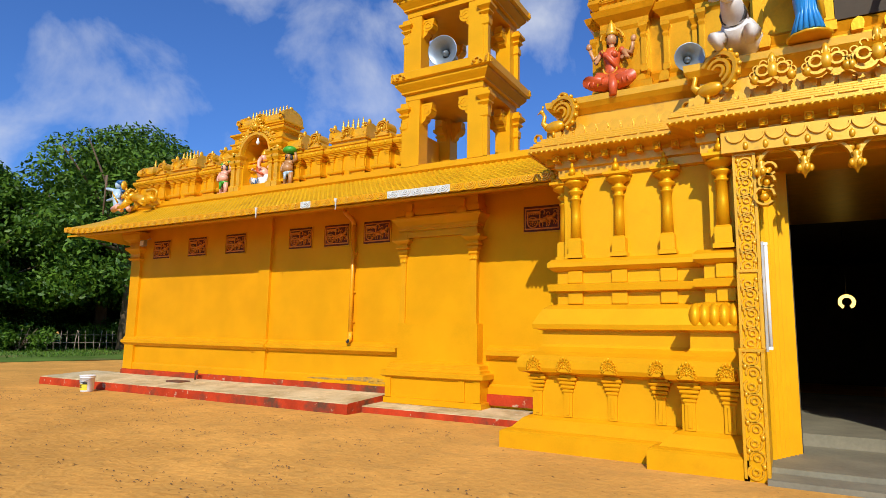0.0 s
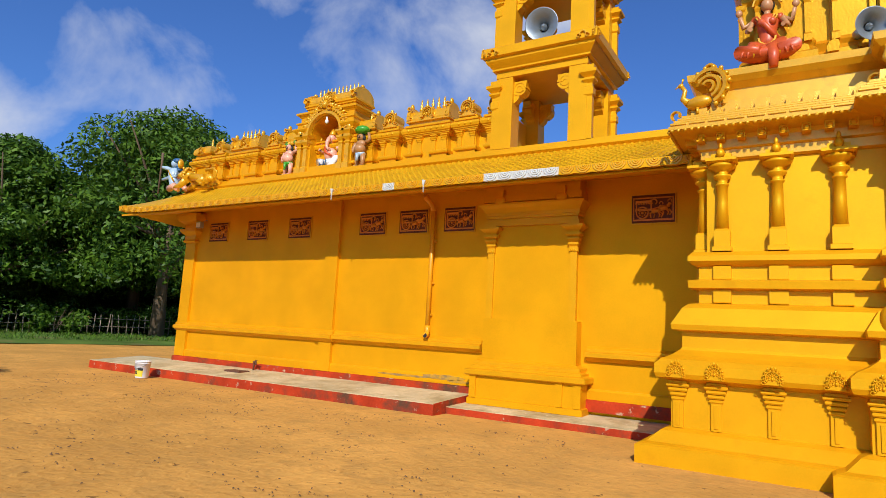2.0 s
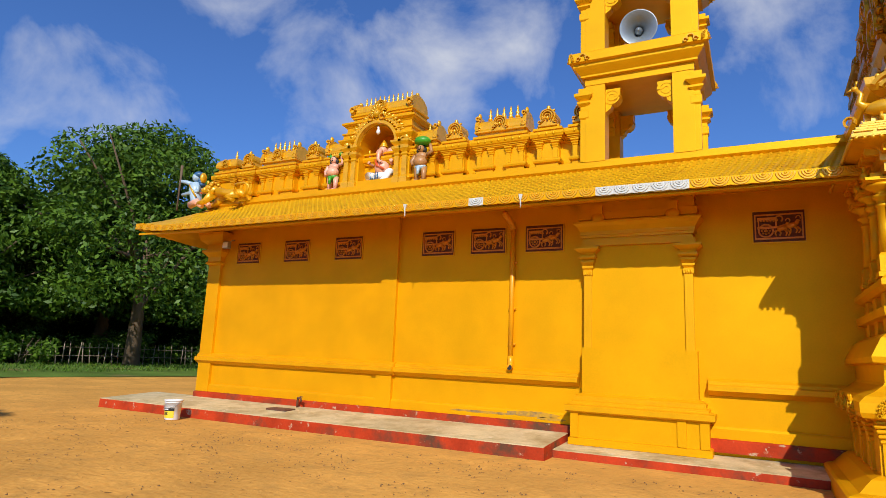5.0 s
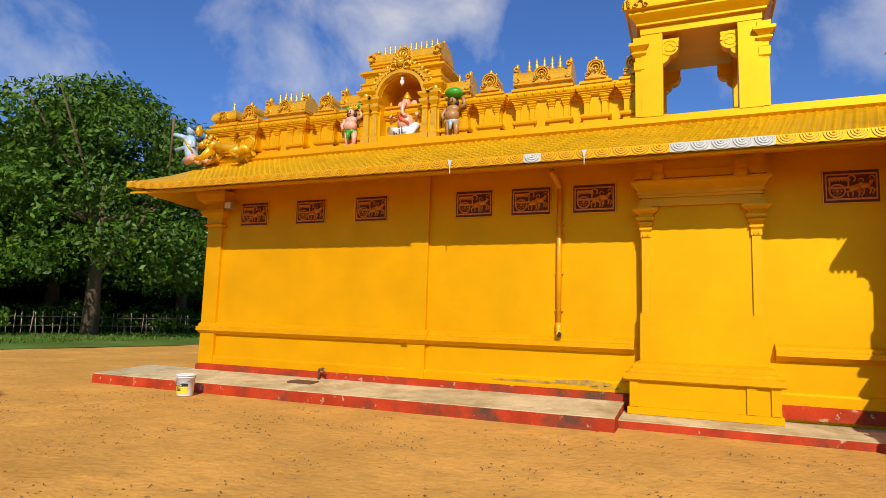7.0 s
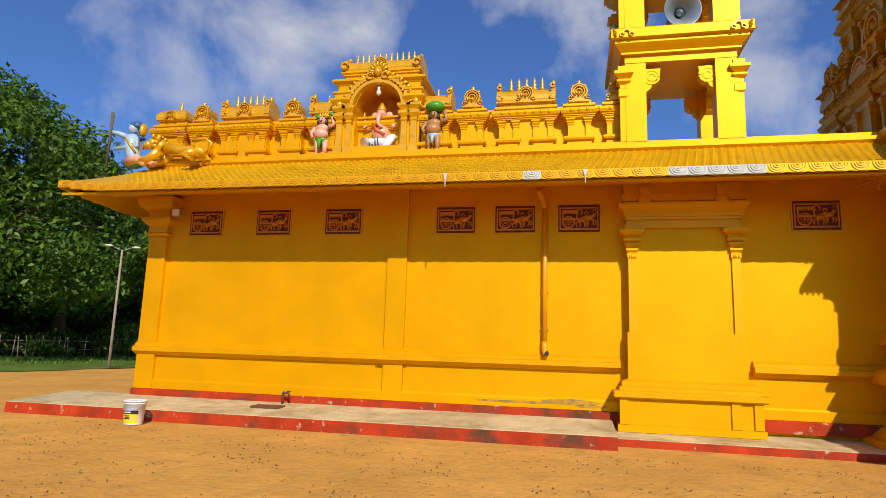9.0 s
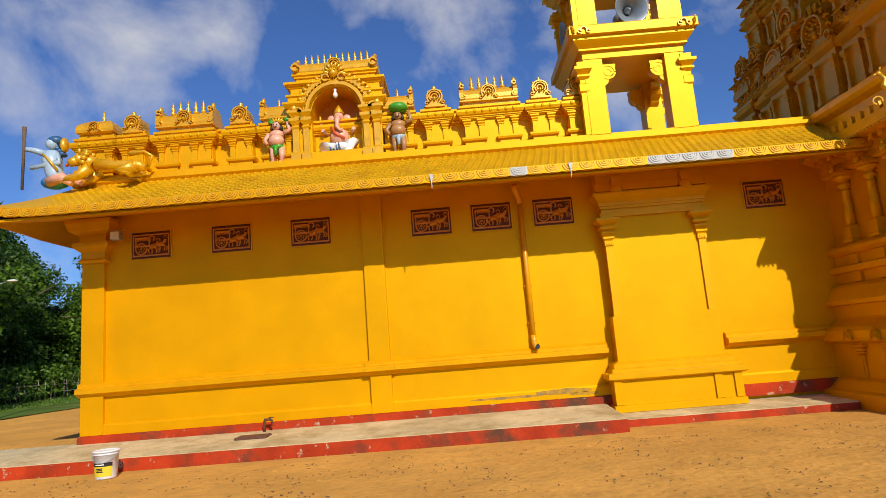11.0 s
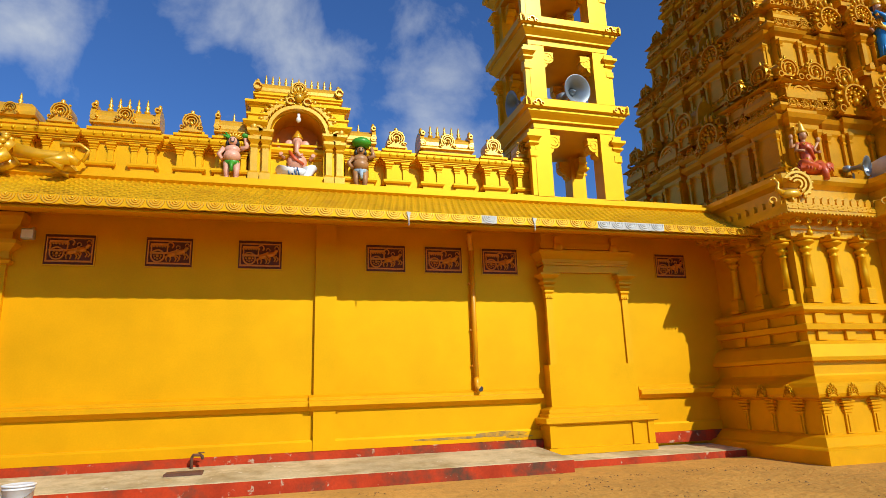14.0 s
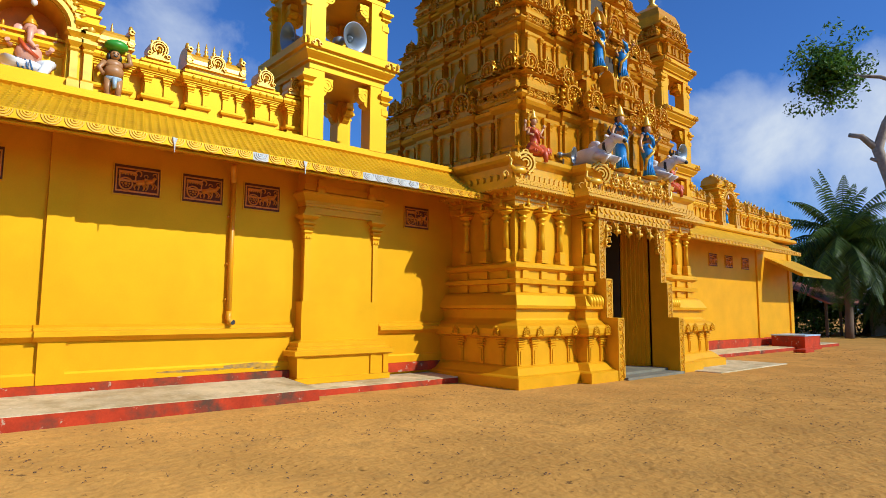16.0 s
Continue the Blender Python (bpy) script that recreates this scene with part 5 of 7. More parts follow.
# ---- bell towers ----
def bell_tower(cx, label):
    x0, x1, y0, y1 = cx - 0.86, cx + 0.86, -0.22, 1.36
    host = thing("bell_tower", (cx, 0.5, 4.65), label, "bell tower", "bell towers")
    levels = [(4.64, 5.98, 6.50), (6.50, 7.74, 8.24), (8.24, 9.42, 9.90)]
    bm = bmesh.new()
    ring(bm, -0.16, 0.16, -0.16, 0.16, [(0, 0), (0, 1.06), (0.0, 1.34)])
    PILL = mesh_of("pillar", bm, M_TRIM)
    bm = bmesh.new()
    ring(bm, -0.06, 0.06, -0.05, 0.05, [(0.0, 0), (0.0, 0.75), (0.02, 0.78), (0.02, 0.90), (0.0, 0.92), (0.0, 0.98), (0.05, 1.03), (0.05, 1.06), (0.02, 1.08), (0.09, 1.15), (0.09, 1.20), (0.03, 1.22), (0.03, 1.30)])
    HALF = mesh_of("half_column", bm, M_TRIM)
    bm = bmesh.new()
    for r, w in ((0.12, 0.05), (0.06, 0.05)):
        arc(bm, (0.10, 0.09, 1.12), r, w, 0.18, 0, 350, 12)
    prism(bm, [(0.0, 0.86), (0.08, 0.92), (0.12, 1.02), (0.22, 1.12), (0.24, 1.26), (0.0, 1.26)], -0.08, 0.08)
    BRACK = mesh_of("bracket", bm, M_TRIM)
    bm = bmesh.new()
    arc(bm, (0, 0, -0.10), 0.05, 0.03, 0.03, -30, 210, 10)
    for q in (-0.075, 0.075):
        arc(bm, (q, 0, -0.13), 0.03, 0.02, 0.03, 0, 300, 8)
    ORN = mesh_of("slab_ornament", bm, M_GOLD)
    for i, (za, zb, zc) in enumerate(levels):
        hs = (zb - za) / 1.34
        for sx, px in ((-1, x0 + 0.17), (1, x1 - 0.17)):
            for sy, py in ((-1, y0 + 0.17), (1, y1 - 0.17)):
                place("pillar", PILL, host, pose(px, py, za) @ Matrix.Diagonal((1, 1, hs, 1)))
                place("half_column", HALF, host, pose(px + sx * 0.19, py - (0.10 if sy < 0 else -0.10), za) @ Matrix.Diagonal((1, 1, hs, 1)))
                place("bracket", BRACK, host, pose(px - sx * 0.16, py, za, 0, 0, 0 if sx < 0 else 180) @ Matrix.Diagonal((1, 1, hs, 1)))
                place("bracket", BRACK, host, pose(px, py - sy * 0.16, za, 0, 0, 90 if sy < 0 else -90) @ Matrix.Diagonal((1, 1, hs, 1)))
        bm = bmesh.new()
        ring(bm, x0, x1, y0, y1, [(0.0, zb), (0.0, zb + 0.12), (0.06, zb + 0.13), (0.06, zb + 0.16), (0.13, zb + 0.24), (0.16, zb + 0.28), (0.16, zb + 0.33), (0.22, zb + 0.35), (0.22, zc - 0.02), (0.20, zc)])
        part("slab_cornice", bm, M_TRIM, host)
        for px in (x0 + 0.02, x1 - 0.02):
            place("slab_ornament", ORN, host, pose(px, y0 - 0.225, zc))
        horn_me = nasi_mesh("corner_ornament", 0.07, M_GOLD)
        for px, py, rz in ((x0 - 0.2, y0 - 0.2, -45), (x1 + 0.2, y0 - 0.2, 45), (x1 + 0.2, y1 + 0.2, 135)):
            place("corner_ornament", horn_me, host, pose(px, py, zc - 0.15, 0, 0, rz))
    z = levels[-1][2]
    bm = bmesh.new()
    ring(bm, x0, x1, y0, y1, [(0.0, z), (0.05, z + 0.1), (-0.05, z + 0.14), (-0.05, z + 0.6), (0.08, z + 0.7), (0.08, z + 0.8), (-0.1, z + 0.85), (-0.15, z + 1.2), (0.0, z + 1.28), (0.0, z + 1.36), (-0.2, z + 1.4),
                             (-0.15, z + 1.7), (-0.25, z + 2.0), (-0.55, z + 2.25), (-0.75, z + 2.3)])
    part("domed_roof", bm, M_TOWER, host)
    bm = bmesh.new()
    lathe(bm, (cx, 0.57, z + 2.28), [(0.12, 0), (0.2, 0.12), (0.08, 0.25), (0.13, 0.36), (0.01, 0.65)], 10)
    part("finial", bm, M_GOLD, host)
    kp = pavilion_mesh("roof_pavilion", 0.45, 0.12, 0.62, 0.5, "nasi", M_TOWER)
    for d in (-0.5, 0.0, 0.5):
        place("roof_pavilion", kp, host, pose(cx + d, y0 + 0.04, z + 0.12))
        place("roof_pavilion", kp, host, pose(x0 + 0.04, 0.57 + d, z + 0.12, 0, 0, -90))
        place("roof_pavilion", kp, host, pose(cx + d * 0.8, y0 + 0.16, z + 0.86) @ Matrix.Diagonal((0.8, 0.8, 0.7, 1)))
    return host


bell_tower(-4.31, "open three-storey yellow bell tower with bracketed pillars")
bell_tower(8.75, "open three-storey yellow bell tower with bracketed pillars")


def horn(at, rz, label, size=1.0):
    """A loudspeaker horn whose mouth faces -y before it is turned."""
    host = thing("horn_loudspeaker", at, label, "loudspeaker", "horn loudspeakers")
    m = pose(*at, 8, 0, rz) @ Matrix.Scale(size, 4)

    def turned(bm):
        bmesh.ops.transform(bm, matrix=m @ Matrix.Rotation(math.pi / 2, 4, 'X'), verts=bm.verts[:])
        return bm
    bm = bmesh.new()
    prof = [(0.05, -0.38), (0.06, -0.22), (0.09, -0.12), (0.15, -0.03), (0.22, 0.03), (0.285, 0.06), (0.30, 0.065), (0.295, 0.05), (0.22, 0.015), (0.14, -0.05), (0.08, -0.14), (0.05, -0.24)]
    n = 28
    rows = [[bm.verts.new((r * math.cos(2 * math.pi * k / n), r * math.sin(2 * math.pi * k / n), z)) for k in range(n)] for r, z in prof]
    for a, b in zip(rows, rows[1:]):
        for i in range(n):
            bm.faces.new((a[i], a[(i + 1) % n], b[(i + 1) % n], b[i]))
    part("bell", turned(bm), M_HORN, host, smooth=True)
    bm = bmesh.new()
    lathe(bm, (0, 0, -0.20), [(0.02, 0.0), (0.06, 0.02), (0.065, 0.10), (0.03, 0.16), (0.01, 0.18)], 12)
    part("throat", turned(bm), M_HORN, host)
    bm = bmesh.new()
    lathe(bm, (0, 0, -0.56), [(0.08, 0), (0.10, 0.03), (0.10, 0.16), (0.05, 0.20)], 14)
    part("driver", turned(bm), M_HORN, host)
    bm = bmesh.new()
    tube(bm, [(at[0], at[1] + 0.25, at[2] - 0.05), (at[0], at[1] + 0.25, at[2] - 0.30)], [0.02, 0.02], 8)
    part("bracket", bm, M_STEEL, host)
    return host


horn((-4.27, -0.30, 6.80), 8, "grey metal horn loudspeaker on the bell tower")
horn((-5.20, 0.55, 6.80), -90, "grey metal horn loudspeaker on the bell tower")
horn((8.79, -0.30, 6.80), 0, "grey metal horn loudspeaker on the bell tower")
horn((0.34, -2.10, 4.90), 20, "pale horn loudspeaker standing on the gateway cornice", 0.62)

# ---- vent grilles with a bullock cart in relief ----
def vent_mats():
    # flat plate whose dark brown stands for the shaded openings of the grille
    bm = bmesh.new()
    box(bm, -0.335, 0.335, -0.006, 0.0, -0.24, 0.24)
    back = mesh_of("backing", bm, M_BROWN)
    bm = bmesh.new()
    for x0, x1, z0, z1 in ((-0.348, 0.348, 0.228, 0.246), (-0.348, 0.348, -0.246, -0.228), (-0.348, -0.332, -0.228, 0.228), (0.332, 0.348, -0.228, 0.228)):
        box(bm, x0, x1, -0.022, -0.006, z0, z1)
    frame_me = mesh_of("frame", bm, M_TRIM)
    bm = bmesh.new()
    for x0, x1, z0, z1 in ((-0.31, 0.31, 0.165, 0.185), (-0.31, 0.31, -0.190, -0.165), (-0.31, -0.292, -0.165, 0.165), (0.292, 0.31, -0.165, 0.165)):
        box(bm, x0, x1, -0.026, -0.006, z0, z1)
    border = mesh_of("border", bm, M_ORANGE)
    # cart body with a fringed canopy on posts
    bm = bmesh.new()
    box(bm, -0.27, -0.02, -0.03, -0.006, 0.10, 0.135)
    for k in range(7):
        blob(bm, (-0.26 + 0.04 * k, -0.02, 0.09), (0.018, 0.012, 0.02), 0, 6)
    for x in (-0.265, -0.04):
        box(bm, x, x + 0.018, -0.026, -0.006, -0.01, 0.10)
    box(bm, -0.275, 0.0, -0.03, -0.006, -0.03, 0.0)
    arc(bm, (0.01, -0.006, 0.11), 0.045, 0.022, 0.022, -60, 200, 10)
    relief = [("cart_relief", mesh_of("cart_relief", bm, M_ORANGE))]
    bm = bmesh.new()
    arc(bm, (-0.165, -0.006, -0.06), 0.092, 0.026, 0.03, 0, 359, 18)
    blob(bm, (-0.165, -0.02, -0.06), (0.025, 0.02, 0.025), 0, 8)
    for k in range(8):
        a = 2 * math.pi * k / 8
        blob(bm, (-0.165 + 0.05 * math.cos(a), -0.016, -0.06 + 0.05 * math.sin(a)), (0.016, 0.012, 0.016), 0, 6)
    relief.append(("wheel_relief", mesh_of("wheel_relief", bm, M_ORANGE)))
    # shaft and two prancing bullocks
    bm = bmesh.new()
    tube(bm, [(-0.04, -0.015, -0.02), (0.08, -0.018, 0.02), (0.26, -0.015, 0.05)], [0.011] * 3, 6)
    relief.append(("yoke_relief", mesh_of("yoke_relief", bm, M_ORANGE)))
    for x, z in ((0.06, -0.045), (0.19, -0.01)):
        bm = bmesh.new()
        tube(bm, [(x - 0.08, -0.014, z), (x - 0.02, -0.018, z + 0.012), (x + 0.03, -0.016, z + 0.025)], [0.034, 0.036, 0.034], 8)
        tube(bm, [(x + 0.03, -0.016, z + 0.03), (x + 0.055, -0.018, z + 0.085), (x + 0.085, -0.016, z + 0.075)], [0.03, 0.022, 0.014], 8)
        for lx, bend in ((-0.085, -0.02), (-0.055, 0.02), (0.015, 0.03), (0.045, 0.045)):
            tube(bm, [(x + lx, -0.014, z - 0.01), (x + lx + bend, -0.014, z - 0.055), (x + lx + bend * 0.3, -0.014, z - 0.10)], [0.016, 0.012, 0.010], 6)
        arc(bm, (x + 0.06, -0.006, z + 0.125), 0.028, 0.014, 0.02, -40, 200, 8)
        arc(bm, (x - 0.105, -0.006, z + 0.0), 0.03, 0.014, 0.02, 60, 300, 8)
        relief.append(("bullock_relief", mesh_of("bullock_relief", bm, M_ORANGE)))
    return back, frame_me, border, relief


VB, VF, VO, VR = vent_mats()


def vent(x, z, host_label="brown framed vent grille with an orange bullock-cart relief"):
    ob = thing("vent_grille", (x, 0, z), host_label, "vent", "vent grilles")
    for nm, me in (("backing", VB), ("frame", VF), ("border", VO), *VR):
        place(nm, me, ob, pose(x, -0.001, z))


for x in (-12.71, -11.345, -10.0, -7.965, -6.955, -5.915, -2.40):
    vent(x, 3.43)

# ---- drain pipe ----
pipe = thing("drain_pipe", (-6.45, -0.07, 1.2), "yellow painted drain pipe with an open elbow end", "pipe")
bm = bmesh.new()
tube(bm, [(-6.55, -0.28, 3.86), (-6.53, -0.20, 3.80), (-6.48, -0.08, 3.70), (-6.46, -0.07, 3.60)], [0.05] * 4, 10)
tube(bm, [(-6.46, -0.07, 3.60), (-6.46, -0.07, 1.36)], [0.042, 0.042], 12)
tube(bm, [(-6.46, -0.07, 1.42), (-6.46, -0.07, 1.30), (-6.45, -0.09, 1.25), (-6.43, -0.18, 1.235)], [0.05, 0.05, 0.05, 0.052], 12)
part("tube", bm, M_PVC, pipe, smooth=True)
# black disc on the capped elbow, the hollow's shade put into colour
bm = bmesh.new()
tube(bm, [(-6.43, -0.182, 1.235), (-6.43, -0.186, 1.235)], [0.042, 0.042], 12)
part("mouth_shade_disc", bm, M_BLACK, pipe, "black disc coloured as the shaded pipe mouth")
for z in (3.0, 2.2, 1.6):
    bm = bmesh.new()
    ring(bm, -6.52, -6.40, -0.05, -0.002, [(0, z), (0.005, z + 0.005), (0.005, z + 0.03), (0, z + 0.035)])
    part("pipe_clip", bm, M_PVC, pipe)

# small drips of lime under the fringe
for x in (-7.87, -5.84):
    bm = bmesh.new()
    prism(bm, [(x - 0.03, 3.84), (x + 0.035, 3.83), (x + 0.02, 3.78), (x + 0.008, 3.74), (x + 0.005, 3.64), (x - 0.002, 3.62), (x - 0.007, 3.74), (x - 0.022, 3.79)], EY1 - 0.075, EY1 - 0.05)
    solo("lime_drip", bm, M_PRIMER, "white lime drip on the eaves fringe", "drip", "lime drips")

# flood lamp under the eaves corner
lamp = thing("flood_lamp", (-13.2, -0.15, 3.6), "small pale flood lamp under the eaves corner", "lamp")
bm = bmesh.new()
ring(bm, -13.28, -13.12, -0.26, -0.16, [(-0.01, 3.52), (0, 3.53), (0, 3.66), (-0.02, 3.68)])
part("housing", bm, M_STEEL, lamp)
bm = bmesh.new()
box(bm, -13.27, -13.13, -0.266, -0.26, 3.535, 3.65)
part("lens", bm, M_WHITE, lamp)
bm = bmesh.new()
tube(bm, [(-13.2, -0.16, 3.66), (-13.2, -0.05, 3.74), (-13.2, 0.0, 3.74)], [0.012] * 3, 6)
part("arm", bm, M_STEEL, lamp)

# ---- paint bucket ----
bucket = thing("paint_bucket", (-12.42, -1.79, 0), "white plastic paint bucket with yellow label standing on sand", "bucket")
bx, by = -12.42, -1.79
bm = bmesh.new()
lathe(bm, (bx, by, 0.005), [(0.125, 0), (0.13, 0.01), (0.150, 0.30), (0.158, 0.302), (0.158, 0.315), (0.150, 0.317), (0.151, 0.335)], 32)
part("body", bm, M_WHITE, bucket, smooth=True)
bm = bmesh.new()
lathe(bm, (bx, by, 0.335), [(0.162, 0), (0.166, 0.01), (0.166, 0.022), (0.15, 0.026), (0.14, 0.018), (0.02, 0.018)], 32)
part("lid", bm, M_WHITE, bucket, smooth=True)
for z0, z1, mat, nm in ((0.04, 0.165, M_YLABEL, "yellow_label"), (0.165, 0.215, M_BLACK, "black_band")):
    bm = bmesh.new()
    lo, hi = [], []
    for k in range(17):
        a = radians(-150 + 120 * k / 16)
        r0, r1 = 0.1318 + 0.0667 * (z0), 0.1318 + 0.0667 * z1
        lo.append(bm.verts.new((bx + r0 * math.cos(a), by + r0 * math.sin(a), z0)))
        hi.append(bm.verts.new((bx + r1 * math.cos(a), by + r1 * math.sin(a), z1)))
    for k in range(16):
        bm.faces.new((lo[k], lo[k + 1], hi[k + 1], hi[k]))
    part(nm, bm, mat, bucket, smooth=True)
for k, (z, w) in enumerate(((0.19, 0.16), (0.14, 0.12), (0.12, 0.10), (0.10, 0.13))):
    bm = bmesh.new()
    r = 0.1335 + 0.0667 * z
    n = 8
    lo = [bm.verts.new((bx + r * math.cos(radians(-95 + 300 * w * (i / n - 0.5))), by + r * math.sin(radians(-95 + 300 * w * (i / n - 0.5))), z - 0.006)) for i in range(n + 1)]
    hi = [bm.verts.new((v.co.x, v.co.y, z + 0.008)) for v in lo]
    for i in range(n):
        bm.faces.new((lo[i], lo[i + 1], hi[i + 1], hi[i]))
    part("print_bar", bm, M_WHITE if k == 0 else M_BLACK, bucket)
bm = bmesh.new()
tube(bm, [(bx + 0.158 * math.cos(radians(a)), by + 0.158 * math.sin(radians(a)), 0.31 - 0.10 * math.sin(radians((a + 180)))) for a in range(-180, 1, 15)], [0.005] * 13, 6)
part("handle", bm, M_STEEL, bucket, "thin wire handle")

# ---- drain cover and tap by the wall ----
cover = thing("drain_cover", (-10.8, -0.75, 0.23), "grey metal plate lying on the concrete walk", "drain cover")
bm = bmesh.new()
ring(bm, -11.10, -10.62, -0.78, -0.50, [(0, 0.225), (0, 0.255), (-0.02, 0.262)])
part("plate", bm, M_RUSTIRON, cover)
tap = thing("stand_pipe", (-10.78, -0.25, 0.26), "short rusty stand pipe with a tap beside the wall", "tap")
bm = bmesh.new()
tube(bm, [(-10.82, -0.22, 0.24), (-10.82, -0.22, 0.40), (-10.80, -0.24, 0.44), (-10.70, -0.28, 0.44)], [0.022] * 4, 8)
part("riser", bm, M_RUSTIRON, tap)
bm = bmesh.new()
tube(bm, [(-10.70, -0.28, 0.44), (-10.67, -0.30, 0.42), (-10.67, -0.30, 0.38)], [0.02] * 3, 8)
tube(bm, [(-10.73, -0.27, 0.47), (-10.65, -0.29, 0.47)], [0.009] * 2, 6)
part("spout", bm, M_RUSTIRON, tap)

# ---- painted cement statues, each one plain mesh ----
def local(at, turn, scale):
    m = pose(*at, 0, 0, turn) @ Matrix.Scale(scale, 4)
    return m


def finish(name, bm, m, mats, label, category, group=""):
    bmesh.ops.transform(bm, matrix=m, verts=bm.verts[:])
    return solo(name, bm, mats, label, category, group)


def head_with_crown(bm, z, skin, crown, hair=None):
    blob(bm, (0, 0, z), (0.060, 0.068, 0.078), skin, 10)
    if hair is not None:
        blob(bm, (0, 0.035, z + 0.01), (0.075, 0.055, 0.085), hair, 10)
    lathe(bm, (0, 0.01, z + 0.045), [(0.070, 0), (0.075, 0.03), (0.058, 0.06), (0.060, 0.08), (0.042, 0.12), (0.044, 0.135), (0.018, 0.18), (0.004, 0.21)], 10, crown)


def standing_lady(at, h, turn, mats, label, lean=1):
    """mats: skin, dress, blouse, gold, hair; built 1 m tall and scaled."""
    bm = bmesh.new()
    lathe(bm, (0, 0, 0), [(0.14, 0), (0.15, 0.015), (0.12, 0.03)], 12, 3)
    # draped skirt with a flared hem and a swayed hip
    rows = [(0.0, 0.03, 0.105), (0.0, 0.07, 0.082), (-0.005, 0.18, 0.072), (-0.012, 0.30, 0.080), (0.012, 0.42, 0.100), (0.018, 0.49, 0.098), (0.008, 0.55, 0.070)]
    tube(bm, [(lean * x, 0, z) for x, z, r in rows], [r for x, z, r in rows], 14, 1)
    for i in range(7):
        q = -1.1 + 2.2 * i / 6
        tube(bm, [(0.07 * math.sin(q), -0.07 * math.cos(q), 0.40), (0.062 * math.sin(q), -0.064 * math.cos(q), 0.20), (0.105 * math.sin(q), -0.10 * math.cos(q), 0.035)], [0.010, 0.014, 0.02], 6, 1)
    tube(bm, [(-0.09 * lean, -0.06, 0.50), (0.0, -0.105, 0.40), (0.085 * lean, -0.05, 0.30), (0.095 * lean, -0.02, 0.12)], [0.022, 0.026, 0.024, 0.018], 8, 3)
    arc(bm, (0, -0.07, 0.53), 0.07, 0.025, 0.03, 180, 360, 8, 3)
    # torso, blouse, shoulder cloth
    tube(bm, [(0, 0, 0.53), (-0.006 * lean, 0, 0.59), (-0.01 * lean, 0, 0.66), (-0.008 * lean, 0, 0.72)], [0.062, 0.058, 0.085, 0.06], 12, 0)
    tube(bm, [(-0.01 * lean, 0, 0.61), (-0.01 * lean, 0, 0.66), (-0.01 * lean, 0, 0.70)], [0.075, 0.09, 0.08], 12, 2)
    for s in (-1, 1):
        blob(bm, (s * 0.04, -0.065, 0.655), (0.036, 0.036, 0.038), 2, 8)
        blob(bm, (s * 0.105, 0, 0.70), (0.036, 0.04, 0.042), 2, 8)
    tube(bm, [(-0.09, -0.05, 0.72), (0.0, -0.10, 0.62), (0.07, -0.07, 0.52)], [0.03, 0.03, 0.026], 8, 1)
    # arms held away from the body, with bangles
    tube(bm, [(-0.115, 0, 0.69), (-0.185, -0.01, 0.58), (-0.215, -0.05, 0.45), (-0.20, -0.08, 0.38)], [0.030, 0.027, 0.022, 0.018], 8, 0)
    tube(bm, [(0.115, 0, 0.69), (0.195, -0.03, 0.60), (0.14, -0.13, 0.64)], [0.030, 0.027, 0.021], 8, 0)
    for p in ((-0.212, -0.045, 0.46), (0.155, -0.105, 0.63), (-0.15, 0, 0.635), (0.155, -0.015, 0.645)):
        blob(bm, p, (0.032, 0.032, 0.016), 3, 8)
    blob(bm, (0.13, -0.145, 0.65), (0.026, 0.026, 0.03), 0, 8)
    blob(bm, (0.13, -0.15, 0.70), (0.035, 0.03, 0.03), 3, 8)
    tube(bm, [(0, 0, 0.70), (0, 0, 0.78)], [0.03, 0.028], 8, 0)
    for r in (0.06, 0.085):
        arc(bm, (0, -0.045, 0.70), r, 0.018, 0.04, 195, 345, 8, 3)
    head_with_crown(bm, 0.80, 0, 3, 4)
    tube(bm, [(0.03, 0.06, 0.80), (0.05, 0.07, 0.68), (0.04, 0.07, 0.55)], [0.05, 0.035, 0.02], 8, 4)
    return finish("deity_statue", bm, local(at, turn, h), mats, label, "statue", "gateway statues")


